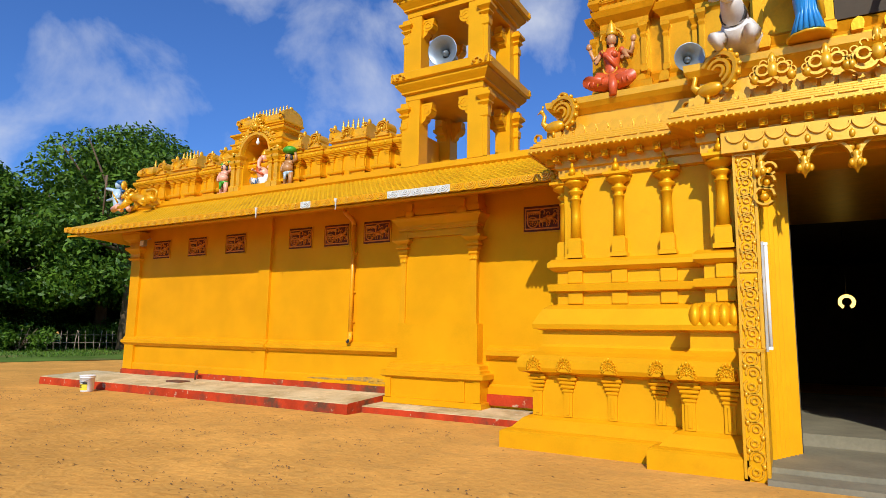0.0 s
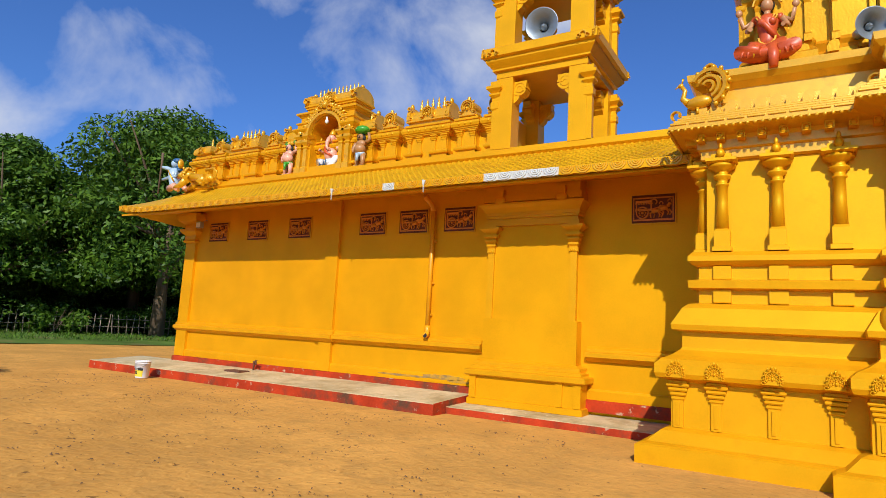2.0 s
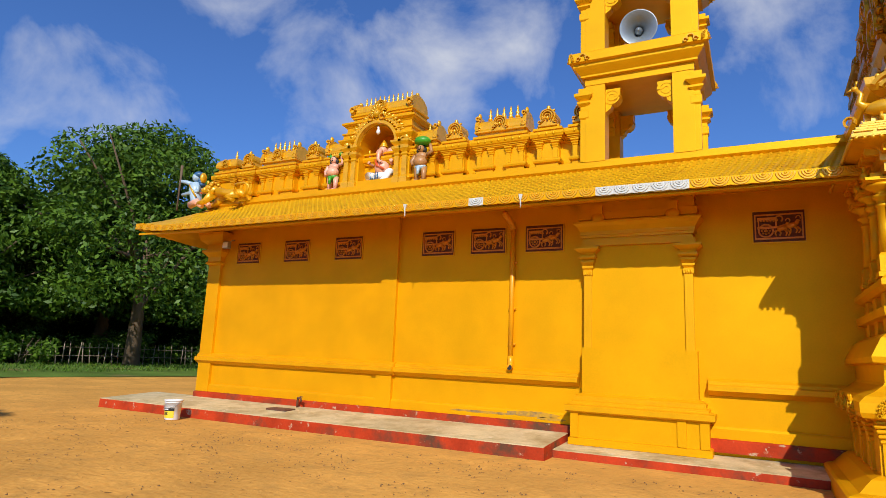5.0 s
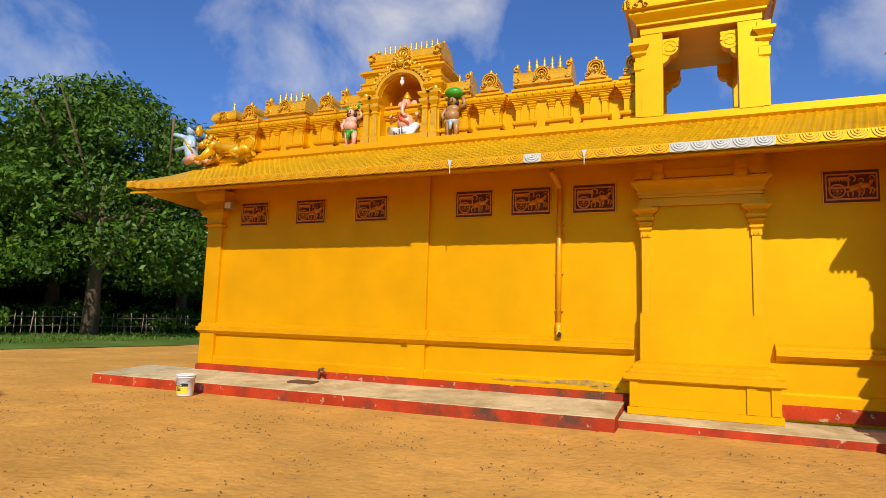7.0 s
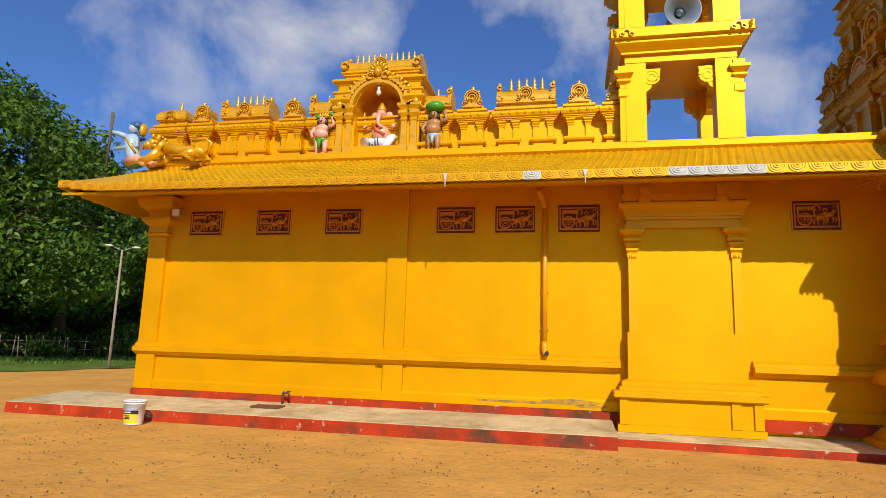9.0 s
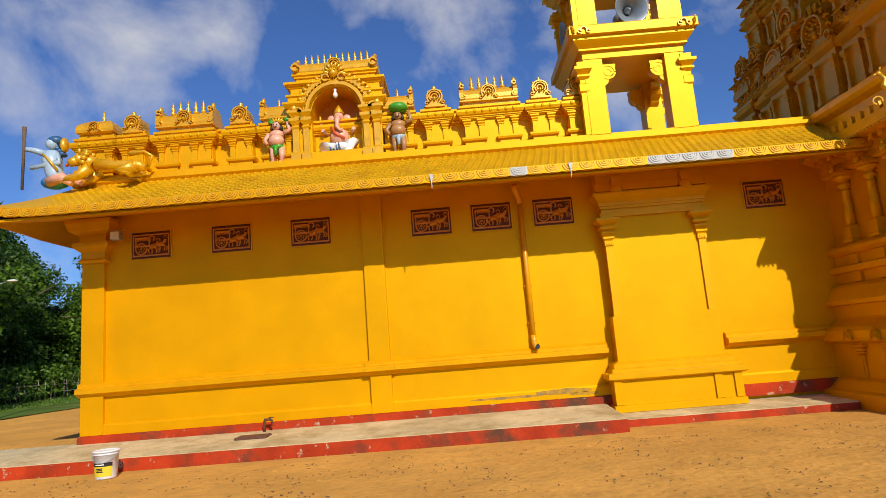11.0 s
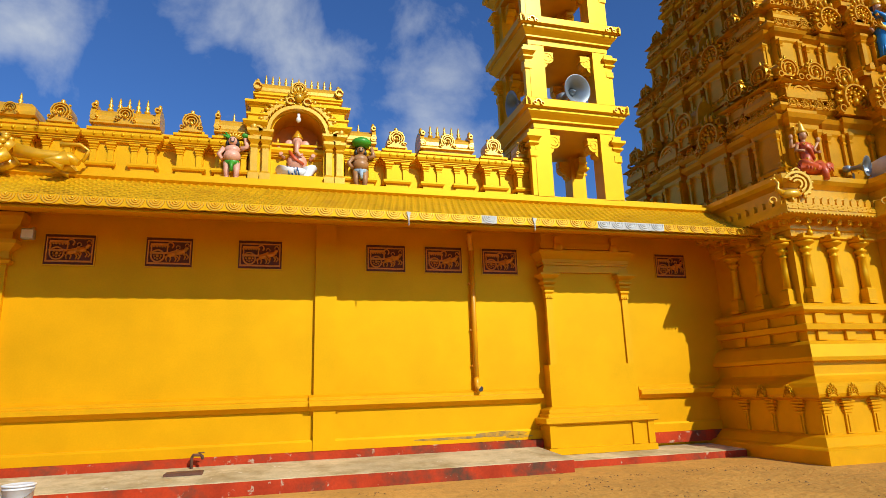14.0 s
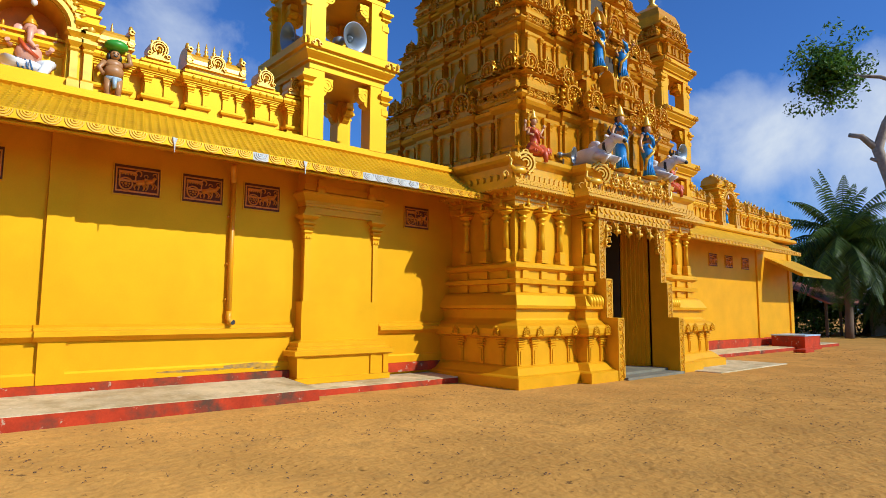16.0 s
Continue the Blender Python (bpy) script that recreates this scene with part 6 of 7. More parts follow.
def seated_lady(at, h, turn, mats, label):
    bm = bmesh.new()
    # folded legs under a draped skirt, one foot hanging down
    tube(bm, [(0.02, 0.0, 0.16), (0.18, -0.10, 0.16), (0.28, -0.16, 0.12), (0.10, -0.24, 0.07)], [0.11, 0.10, 0.085, 0.05], 12, 1)
    tube(bm, [(-0.02, 0.0, 0.16), (-0.18, -0.10, 0.16), (-0.28, -0.16, 0.12), (-0.06, -0.25, 0.07)], [0.11, 0.10, 0.085, 0.05], 12, 1)
    blob(bm, (0, -0.02, 0.13), (0.22, 0.15, 0.11), 1, 14)
    tube(bm, [(0.06, -0.20, 0.12), (0.07, -0.26, -0.02), (0.07, -0.27, -0.16)], [0.075, 0.06, 0.045], 10, 1)
    for k in range(9):
        x = -0.30 + 0.075 * k
        tube(bm, [(x * 0.7, -0.19, 0.16), (x * 0.85, -0.25, 0.06), (x * 0.9, -0.25, 0.0)], [0.012, 0.015, 0.008], 6, 3 if k % 4 == 2 else 1)
    blob(bm, (0, -0.14, 0.06), (0.31, 0.13, 0.09), 1, 16)
    # waist, chest and shoulders
    tube(bm, [(0, 0, 0.18), (0, 0, 0.30), (0, 0, 0.40), (0, 0, 0.52), (0, 0, 0.60)], [0.13, 0.095, 0.10, 0.125, 0.075], 14, 2)
    arc(bm, (0, -0.09, 0.29), 0.09, 0.03, 0.03, 180, 360, 8, 3)
    tube(bm, [(-0.12, -0.04, 0.58), (-0.02, -0.13, 0.44), (0.12, -0.06, 0.26)], [0.03, 0.035, 0.03], 8, 1)
    for s in (-1, 1):
        blob(bm, (s * 0.055, -0.085, 0.49), (0.05, 0.05, 0.05), 2, 8)
        blob(bm, (s * 0.135, 0, 0.565), (0.045, 0.05, 0.05), 2, 8)
        tube(bm, [(s * 0.14, 0, 0.57), (s * 0.21, -0.02, 0.44), (s * 0.17, -0.15, 0.40)], [0.038, 0.034, 0.026], 8, 0)
        tube(bm, [(s * 0.14, 0.03, 0.57), (s * 0.26, 0.03, 0.52), (s * 0.29, -0.03, 0.64)], [0.036, 0.032, 0.025], 8, 0)
        blob(bm, (s * 0.30, -0.04, 0.68), (0.04, 0.03, 0.05), 0, 8)
    tube(bm, [(0, 0, 0.58), (0, 0, 0.68)], [0.04, 0.036], 8, 0)
    for r in (0.09, 0.12):
        arc(bm, (0, -0.05, 0.60), r, 0.02, 0.05, 200, 340, 8, 3)
    bmh = bmesh.new()
    head_with_crown(bmh, 0, 0, 3, 4)
    bmesh.ops.transform(bmh, matrix=Matrix.Translation((0, 0, 0.74)) @ Matrix.Scale(1.15, 4), verts=bmh.verts[:])
    tmp = bpy.data.meshes.new("head")
    bmh.to_mesh(tmp)
    bmh.free()
    bm.from_mesh(tmp)
    bpy.data.meshes.remove(tmp)
    arc(bm, (0, 0.03, 0.76), 0.15, 0.03, 0.03, 0, 180, 12, 3)
    return finish("deity_statue", bm, local(at, turn, h), mats, label, "statue", "gateway statues")


LADY = [M_TAN, M_BLUE, M_NAVY, M_GOLD, M_BLACK]
RED = [M_TAN, M_CRIM, M_CRIM, M_GOLD, M_BLACK]
standing_lady((1.62, -2.52, 4.66), 1.52, -12, LADY, "standing deity statue in a bright blue draped dress", 1)
standing_lady((2.78, -2.52, 4.66), 1.52, -8, LADY, "standing deity statue in blue and yellow drapery", -1)
standing_lady((1.70, -1.92, 7.28), 1.42, -10, LADY, "standing deity statue in a bright blue draped dress", 1)
standing_lady((2.72, -1.92, 7.28), 1.42, -6, LADY, "standing deity statue in blue and dark drapery", -1)
seated_lady((-0.68, -1.85, 4.74), 1.02, 0, RED, "seated deity statue in crimson dress with gold crown")
seated_lady((5.08, -1.85, 4.74), 1.02, 0, RED, "seated deity statue in crimson dress with gold crown")


def bull(at, turn):
    bm = bmesh.new()
    tube(bm, [(0, 0.55, 0.28), (0, 0.40, 0.34), (0, 0.0, 0.36), (0, -0.32, 0.36), (0, -0.50, 0.42)], [0.12, 0.25, 0.28, 0.27, 0.17], 14)
    blob(bm, (0, -0.20, 0.66), (0.10, 0.15, 0.14), 0, 10)
    tube(bm, [(0, -0.42, 0.46), (0, -0.58, 0.62), (0, -0.66, 0.70)], [0.19, 0.15, 0.12], 12)
    tube(bm, [(0, -0.62, 0.74), (0, -0.76, 0.66), (0, -0.90, 0.56)], [0.13, 0.11, 0.075], 12)
    blob(bm, (0, -0.92, 0.55), (0.07, 0.04, 0.06), 1, 8)
    for s in (-1, 1):
        tube(bm, [(s * 0.08, -0.64, 0.82), (s * 0.15, -0.63, 0.92), (s * 0.12, -0.65, 1.03)], [0.035, 0.028, 0.008], 8, 1)
        blob(bm, (s * 0.20, -0.62, 0.76), (0.10, 0.03, 0.045), 0, 8)
        blob(bm, (s * 0.09, -0.75, 0.72), (0.02, 0.02, 0.022), 1, 6)
        tube(bm, [(s * 0.20, -0.36, 0.30), (s * 0.24, -0.62, 0.16), (s * 0.20, -0.50, 0.06)], [0.12, 0.09, 0.06], 10)
        tube(bm, [(s * 0.20, 0.40, 0.26), (s * 0.28, 0.15, 0.14), (s * 0.25, 0.40, 0.06)], [0.15, 0.10, 0.06], 10)
    arc(bm, (0, -0.50, 0.52), 0.17, 0.04, 0.05, 0, 359, 14, 1)
    tube(bm, [(0.05, 0.60, 0.36), (0.16, 0.62, 0.20), (0.26, 0.45, 0.10)], [0.025, 0.02, 0.03], 6)
    return finish("bull_statue", bm, local(at, turn, 1.0) @ Matrix.Diagonal((0.78, 1.2, 0.80, 1)), [M_BULL, M_BLACK], "white painted bull statue lying on the gateway cornice", "statue", "bull statues")


bull((0.98, -2.02, 4.66), -8)
bull((3.45, -1.98, 4.66), 8)


def elephant_head_deity(at, h):
    bm = bmesh.new()
    blob(bm, (0, 0.02, 0.14), (0.28, 0.20, 0.12), 1, 14)
    tube(bm, [(-0.12, 0, 0.18), (-0.30, -0.10, 0.16), (-0.05, -0.22, 0.10)], [0.10, 0.10, 0.07], 10, 1)
    tube(bm, [(0.12, 0, 0.18), (0.28, -0.12, 0.20), (0.16, -0.20, 0.0), (0.12, -0.26, -0.04)], [0.10, 0.10, 0.07, 0.05], 10, 1)
    for i in range(4):
        tube(bm, [(-0.18 + 0.06 * i, -0.20, 0.20), (-0.14 + 0.06 * i, -0.26, 0.02)], [0.012, 0.016], 6, 4)
    blob(bm, (0, -0.02, 0.36), (0.19, 0.15, 0.18), 0, 14)
    blob(bm, (0, 0.02, 0.55), (0.18, 0.11, 0.11), 0, 12)
    tube(bm, [(-0.15, -0.1, 0.55), (-0.05, -0.17, 0.38), (0.12, -0.14, 0.28)], [0.03, 0.035, 0.03], 8, 3)
    for s in (-1, 1):
        tube(bm, [(s * 0.17, 0, 0.58), (s * 0.27, -0.03, 0.44), (s * 0.30, -0.14, 0.48)], [0.055, 0.05, 0.04], 8, 0)
        tube(bm, [(s * 0.17, 0.03, 0.60), (s * 0.32, 0.02, 0.54), (s * 0.36, -0.02, 0.70)], [0.05, 0.045, 0.035], 8, 0)
        blob(bm, (s * 0.365, -0.02, 0.76), (0.025, 0.03, 0.07), 2, 8)
        blob(bm, (s * 0.15, 0.02, 0.74), (0.085, 0.02, 0.095), 0, 10)
    blob(bm, (0, -0.03, 0.76), (0.10, 0.10, 0.11), 0, 12)
    tube(bm, [(0, -0.12, 0.75), (-0.01, -0.18, 0.64), (-0.02, -0.18, 0.52), (0.05, -0.20, 0.44), (0.10, -0.20, 0.47)], [0.055, 0.05, 0.04, 0.03, 0.022], 10, 0)
    lathe(bm, (0, 0, 0.84), [(0.10, 0), (0.105, 0.03), (0.075, 0.06), (0.08, 0.08), (0.05, 0.12), (0.03, 0.16), (0.005, 0.19)], 12, 2)
    return finish("seated_deity_statue", bm, local(at, 0, h), [M_SKIN, M_WHITE, M_GOLD, M_CRIM, M_NAVY], "pink elephant-headed seated statue with white cloth in a niche", "statue")


elephant_head_deity((-9.46, 0.22, 4.80), 0.90)


def guard(at, h, mats, label, basket):
    bm = bmesh.new()
    for s in (-1, 1):
        tube(bm, [(s * 0.08, 0, 0.0), (s * 0.09, 0, 0.16), (s * 0.08, 0, 0.34)], [0.045, 0.055, 0.075], 8, 0)
        blob(bm, (s * 0.085, -0.05, 0.02), (0.045, 0.08, 0.025), 0, 8)
    blob(bm, (0, 0, 0.34), (0.15, 0.11, 0.08), 1, 12)
    tube(bm, [(0, -0.11, 0.33), (0, -0.12, 0.14)], [0.045, 0.03], 8, 1)
    blob(bm, (0, -0.03, 0.46), (0.16, 0.14, 0.13), 0, 12)
    blob(bm, (0, 0, 0.60), (0.15, 0.10, 0.10), 0, 12)
    tube(bm, [(-0.15, 0, 0.63), (-0.24, 0, 0.50), (-0.17, -0.06, 0.38)], [0.05, 0.045, 0.035], 8, 0)
    tube(bm, [(0.15, 0, 0.63), (0.27, 0, 0.68), (0.22, 0, 0.86)], [0.05, 0.045, 0.035], 8, 0)
    blob(bm, (0, -0.02, 0.77), (0.085, 0.085, 0.09), 0, 10)
    blob(bm, (0, 0.025, 0.805), (0.10, 0.095, 0.085), 3, 10)
    for q in (-1, 1):
        blob(bm, (q * 0.09, 0.02, 0.74), (0.04, 0.06, 0.07), 3, 8)
        blob(bm, (q * 0.032, -0.10, 0.785), (0.016, 0.012, 0.013), 3, 6)
    arc(bm, (0, -0.09, 0.755), 0.03, 0.016, 0.03, 180, 360, 6, 3)
    if basket:
        blob(bm, (0.02, 0, 0.95), (0.20, 0.17, 0.11), 2, 14)
    else:
        for i in range(7):
            a = radians(20 + 140 * i / 6)
            tube(bm, [(0.06 * math.cos(a), 0, 0.84), (0.20 * math.cos(a), 0, 0.86 + 0.13 * math.sin(a))], [0.04, 0.012], 6, 4 if i < 5 else 2)
        blob(bm, (0.22, -0.02, 0.90), (0.07, 0.05, 0.05), 2, 8)
    return finish("attendant_statue", bm, local(at, 0, h), mats, label, "statue", "rooftop attendants")


guard((-10.50, -0.06, 4.65), 0.86, [M_SKIN, M_GREEN, M_GREEN, M_BLACK, M_GOLD], "stout pink attendant statue with a raised arm", False)
guard((-8.40, -0.06, 4.65), 0.86, [M_BSKIN, M_GREY, M_GREEN, M_BLACK, M_GOLD], "stout brown attendant statue carrying a green bundle", True)

# lion on the roof corner
bm = bmesh.new()
tube(bm, [(0.62, 0, 0.18), (0.50, 0, 0.24), (0.1, 0, 0.27), (-0.22, 0, 0.32)], [0.05, 0.095, 0.085, 0.105], 14)
tube(bm, [(-0.25, 0, 0.30), (-0.42, -0.02, 0.42)], [0.125, 0.115], 14)
for k in range(14):
    a = 2 * math.pi * k / 14
    blob(bm, (-0.36 + 0.03 * math.sin(a * 3), 0.14 * math.cos(a), 0.40 + 0.15 * math.sin(a)), (0.06, 0.045, 0.045), 0, 6)
blob(bm, (-0.50, -0.03, 0.42), (0.10, 0.10, 0.10), 0, 10)
tube(bm, [(-0.52, -0.04, 0.40), (-0.66, -0.05, 0.36)], [0.09, 0.07], 10)
blob(bm, (-0.70, -0.05, 0.33), (0.02, 0.04, 0.03), 1, 6)
for s in (-1, 1):
    blob(bm, (-0.46, s * 0.10, 0.54), (0.03, 0.03, 0.05), 0, 6)
    tube(bm, [(-0.25, s * 0.14, 0.22), (-0.45, s * 0.16, 0.08), (-0.68, s * 0.15, 0.04)], [0.10, 0.07, 0.055], 10)
    tube(bm, [(0.50, s * 0.13, 0.20), (0.28, s * 0.18, 0.10), (0.46, s * 0.17, 0.04)], [0.12, 0.08, 0.05], 10)
tube(bm, [(0.66, 0, 0.20), (0.74, -0.02, 0.38), (0.62, -0.04, 0.46), (0.36, -0.05, 0.43)], [0.03, 0.028, 0.028, 0.04], 8)
finish("lion_statue", bm, local((-13.20, -0.42, 4.47), 0, 0.98), [M_GOLD, M_CRIM], "gold painted lion statue crouching on the eaves", "statue")

# fallen demon with a club beside the lion
bm = bmesh.new()
tube(bm, [(0.10, 0, 0.12), (0.02, 0, 0.30), (-0.02, 0, 0.52), (-0.04, 0, 0.66)], [0.13, 0.13, 0.15, 0.12], 12, 0)
blob(bm, (0.05, 0, 0.14), (0.24, 0.16, 0.12), 1, 12)
tube(bm, [(0.0, -0.10, 0.12), (0.26, -0.16, 0.16), (0.42, -0.14, 0.04)], [0.09, 0.085, 0.05], 10, 2)
tube(bm, [(0.0, 0.10, 0.12), (0.24, 0.10, 0.22), (0.44, 0.06, 0.10)], [0.09, 0.085, 0.05], 10, 2)
tube(bm, [(-0.12, 0, 0.64), (-0.28, -0.05, 0.70), (-0.40, -0.10, 0.72)], [0.06, 0.05, 0.04], 8, 0)
tube(bm, [(0.06, 0, 0.62), (0.16, -0.08, 0.46), (-0.30, -0.12, 0.38)], [0.06, 0.05, 0.035], 8, 0)
blob(bm, (-0.02, 0, 0.80), (0.10, 0.11, 0.11), 0, 10)
blob(bm, (0.02, 0.03, 0.86), (0.14, 0.13, 0.09), 3, 10)
blob(bm, (0.17, 0.02, 0.78), (0.06, 0.09, 0.13), 4, 8)
tube(bm, [(-0.43, -0.12, 0.02), (-0.42, -0.12, 0.75), (-0.42, -0.12, 1.10)], [0.022, 0.024, 0.034], 8, 5)
for k in range(7):
    blob(bm, (0.05 + 0.04 * (k % 3), 0.05, 0.88 - 0.05 * k), (0.06, 0.09, 0.05), 3, 6)
tube(bm, [(-0.10, -0.12, 0.60), (0.05, -0.15, 0.45), (0.14, -0.10, 0.30)], [0.02, 0.022, 0.02], 6, 4)
finish("demon_statue", bm, local((-14.16, -0.40, 4.40), 0, 1.0), [M_GREY, M_BLUE, M_SKIN, M_NAVY, M_GOLD, M_BARK], "blue-grey kneeling demon statue holding a tall club", "statue")


def peacock(at, turn, s, label):
    bm = bmesh.new()
    blob(bm, (0, 0, 0.22), (0.24, 0.11, 0.12), 0, 12)
    tube(bm, [(-0.18, 0, 0.25), (-0.30, 0, 0.36), (-0.26, 0, 0.50), (-0.32, 0, 0.60)], [0.08, 0.05, 0.04, 0.035], 10)
    blob(bm, (-0.34, 0, 0.62), (0.055, 0.04, 0.045), 0, 8)
    tube(bm, [(-0.38, 0, 0.62), (-0.46, 0, 0.59)], [0.02, 0.004], 6)
    tube(bm, [(-0.32, 0, 0.66), (-0.30, 0, 0.74)], [0.01, 0.02], 6)
    for r, w in ((0.30, 0.10), (0.19, 0.08), (0.10, 0.07)):
        arc(bm, (0.18, 0.05, 0.46), r, w, 0.10, -70, 150, 16)
    for k in range(10):
        a = radians(-70 + 220 * k / 9)
        blob(bm, (0.18 + 0.35 * math.cos(a), 0, 0.46 + 0.35 * math.sin(a)), (0.045, 0.045, 0.045), 0, 6)
    arc(bm, (0.20, 0.05, 0.78), 0.08, 0.05, 0.08, 0, 300, 10)
    for q in (-0.05, 0.05):
        tube(bm, [(0, q, 0.12), (0, q, 0.0)], [0.025, 0.03], 6)
    arc(bm, (-0.44, 0.03, 0.08), 0.08, 0.04, 0.06, -30, 250, 10)
    return finish("peacock_ornament", bm, local(at, turn, s), [M_GOLD], label, "ornament", "eaves birds")


peacock((-1.42, -2.10, 4.12), -20, 0.70, "gold peacock ornament on the eaves corner")
peacock((0.60, -2.50, 4.12), -30, 0.72, "gold swan ornament on the bay eaves corner")
peacock((3.80, -2.50, 4.12), 200, 0.72, "gold swan ornament on the bay eaves corner")

# scrollwork crest along the bay eaves
for i, x in enumerate((1.25, 1.75, 2.2, 2.65, 3.15)):
    bm = bmesh.new()
    big = 1.05 if i == 2 else 0.8
    for s in (-1, 1):
        arc(bm, (x + s * 0.11 * big, -2.58, 4.30), 0.11 * big, 0.045, 0.07, -40 if s > 0 else 100, 240 if s > 0 else 400, 14)
        arc(bm, (x + s * 0.12 * big, -2.58, 4.34), 0.06, 0.04, 0.09, 0, 350, 10)
        blob(bm, (x + s * 0.22 * big, -2.62, 4.26), (0.05, 0.05, 0.06), 0, 6)
    blob(bm, (x, -2.63, 4.34), (0.07, 0.06, 0.10), 0, 8)
    blob(bm, (x, -2.62, 4.46 + (0.08 if i == 2 else 0)), (0.04, 0.04, 0.09), 0, 8)
    for k in range(7):
        a = radians(10 + 160 * k / 6)
        arc(bm, (x + 0.24 * big * math.cos(a), -2.60, 4.28 + 0.20 * big * math.sin(a)), 0.035, 0.02, 0.05, math.degrees(a) - 120, math.degrees(a) + 120, 7)
    solo("scroll_crest", bm, M_GOLD, "gold scrollwork crest on the gateway eaves", "ornament", "scroll crests")

# ---- wall east of the gateway ----
WE = 18.9
east = thing("wall_3", (12.5, 0, 0), "yellow painted plaster wall beyond the gateway", "wall", kind="structure")
bm = bmesh.new()
box(bm, 5.4, WE, 0, 0.35, 0, 4.4)
box(bm, WE - 0.35, WE, 0.35, 14, 0, 4.4)
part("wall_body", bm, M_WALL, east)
bm = bmesh.new()
moulding(bm, 6.0, WE, [(0.002, 0.0), (-0.09, 0.0), (-0.09, 0.42), (0.002, 0.44)])
part("red_skirting", bm, M_RED, east)
for x0, x1 in ((15.2, 15.55), (WE - 0.32, WE + 0.03)):
    bm = bmesh.new()
    moulding(bm, x0, x1, [(0.003, 0.2), (-0.06, 0.2), (-0.06, 4.3), (0.003, 4.3)])
    part("pilaster", bm, M_WALL, east)
eave_b = thing("eaves_roof_2", (12, -0.7, 3.7), "plain sloping yellow eaves beyond the gateway", "eaves", kind="structure")
bm = bmesh.new()
moulding(bm, 6.0, 16.1, [(-0.1, 4.5), (-0.5, 4.24), (-1.0, 3.98), (-1.36, 3.82), (-1.40, 3.80), (-1.40, 3.68), (-1.34, 3.68), (0, 3.98)])
part("roof_slab", bm, M_ROOF, eave_b)
bm = bmesh.new()
moulding(bm, 6.0, WE + 0.2, [(0.6, 4.48), (-0.20, 4.48), (-0.26, 4.52), (-0.26, 4.58), (-0.20, 4.65), (0.6, 4.65)])
part("ledge", bm, M_TRIM, eave_b)
x = 6.2
while x < 16.0:
    place("fringe_scallop", FR, eave_b, pose(x, -1.405, 3.685))
    x += 0.25
bm = bmesh.new()
moulding(bm, 16.15, 19.5, [(0.0, 3.74), (-1.38, 3.00), (-1.42, 2.98), (-1.42, 2.89), (-1.34, 2.89), (0.0, 3.62)])
solo("sun_shade", bm, M_ROOF, "yellow sloping concrete sun shade", "awning", kind="structure")
for x in (11.45, 12.75, 14.2):
    vent(x, 3.35)
parapet("parapet", 7.2, 19.2, [(10.6, 0.94, "sala"), (11.6, 0.40, "nasi"), (14.3, 0.40, "nasi"), (15.3, 0.94, "sala"), (16.3, 0.40, "nasi"), (17.2, 0.62, "kuta"), (18.2, 0.62, "kuta"), (19.0, 0.5, "kuta")],
        "gold painted parapet of miniature temple pavilions")
shrine(12.9, "gold shrine with arched niche holding a blue figure")
standing_lady((12.9, 0.10, 4.8), 0.95, 0, LADY, "small blue deity statue in a rooftop niche")
slab = thing("raised_walk", (12, -0.6, 0), "pale concrete walk with red edge beyond the gateway", "walkway", kind="structure")
bm = bmesh.new()
box(bm, 6.2, 20.5, -1.25, 0, -0.1, 0.13)
part("slab", bm, M_CONC, slab)
bm = bmesh.new()
box(bm, 6.2, 20.5, -1.28, -1.25, -0.1, 0.11)
part("red_edge", bm, M_RED, slab)
bm = bmesh.new()
ring(bm, 4.1, 8.2, -3.5, -1.4, [(0.05, -0.1), (0, 0.018), (-0.03, 0.024)])
solo("concrete_apron", bm, M_CONC, "pale worn concrete apron sunk in the sand", "paving", kind="structure")
tank = thing("masonry_tank", (16.4, -1.0, 0), "low red masonry tank with pale blue rim", "tank")
bm = bmesh.new()
ring(bm, 15.4, 17.1, -1.6, -0.4, [(0.03, 0.0), (0.03, 0.08), (0, 0.1), (0, 0.54)])
part("body", bm, M_RED, tank)
bm = bmesh.new()
ring(bm, 15.4, 17.1, -1.6, -0.4, [(0.02, 0.54), (0.02, 0.58), (-0.02, 0.59)])
part("rim", bm, M_GREY, tank, "pale blue rim")
bm = bmesh.new()
ring(bm, 13.9, 14.8, -2.1, -1.7, [(0, 0.0), (0, 0.10), (-0.03, 0.12)])
solo("low_block", bm, M_RED, "low weathered red masonry block on the sand", "block")

# ---- sheds far to the east ----
shed = thing("shed", (36, 5, 0), "open shed with dark red tiled roof", "shed", "far sheds")
bm = bmesh.new()
moulding(bm, 30.5, 39.0, [(2.0, 2.05), (5.0, 3.5), (8.0, 2.05), (8.0, 1.95), (5.0, 3.38), (2.0, 1.95)])
part("roof", bm, M_RUST, shed)
# the back wall's dark colour carries the shade under the roof
bm = bmesh.new()
box(bm, 30.8, 38.7, 6.5, 6.7, 0, 2.5)
part("back_wall", bm, M_DARK, shed)
for x in (30.9, 33.5, 36.1, 38.6):
    bm = bmesh.new()
    box(bm, x - 0.07, x + 0.07, 2.2, 2.34, 0, 2.1)
    part("post", bm, M_BARK, shed)
shed2 = thing("shed", (37, -3, 0), "low shed with grey zinc sheet roof", "shed", "far sheds")
bm = bmesh.new()
moulding(bm, 34.0, 46.0, [(-4.2, 1.9), (1.2, 2.7), (1.2, 2.64), (-4.2, 1.84)])
part("roof", bm, M_ZINC, shed2)
bm = bmesh.new()
box(bm, 35.0, 45.8, 0.9, 1.1, 0, 2.6)
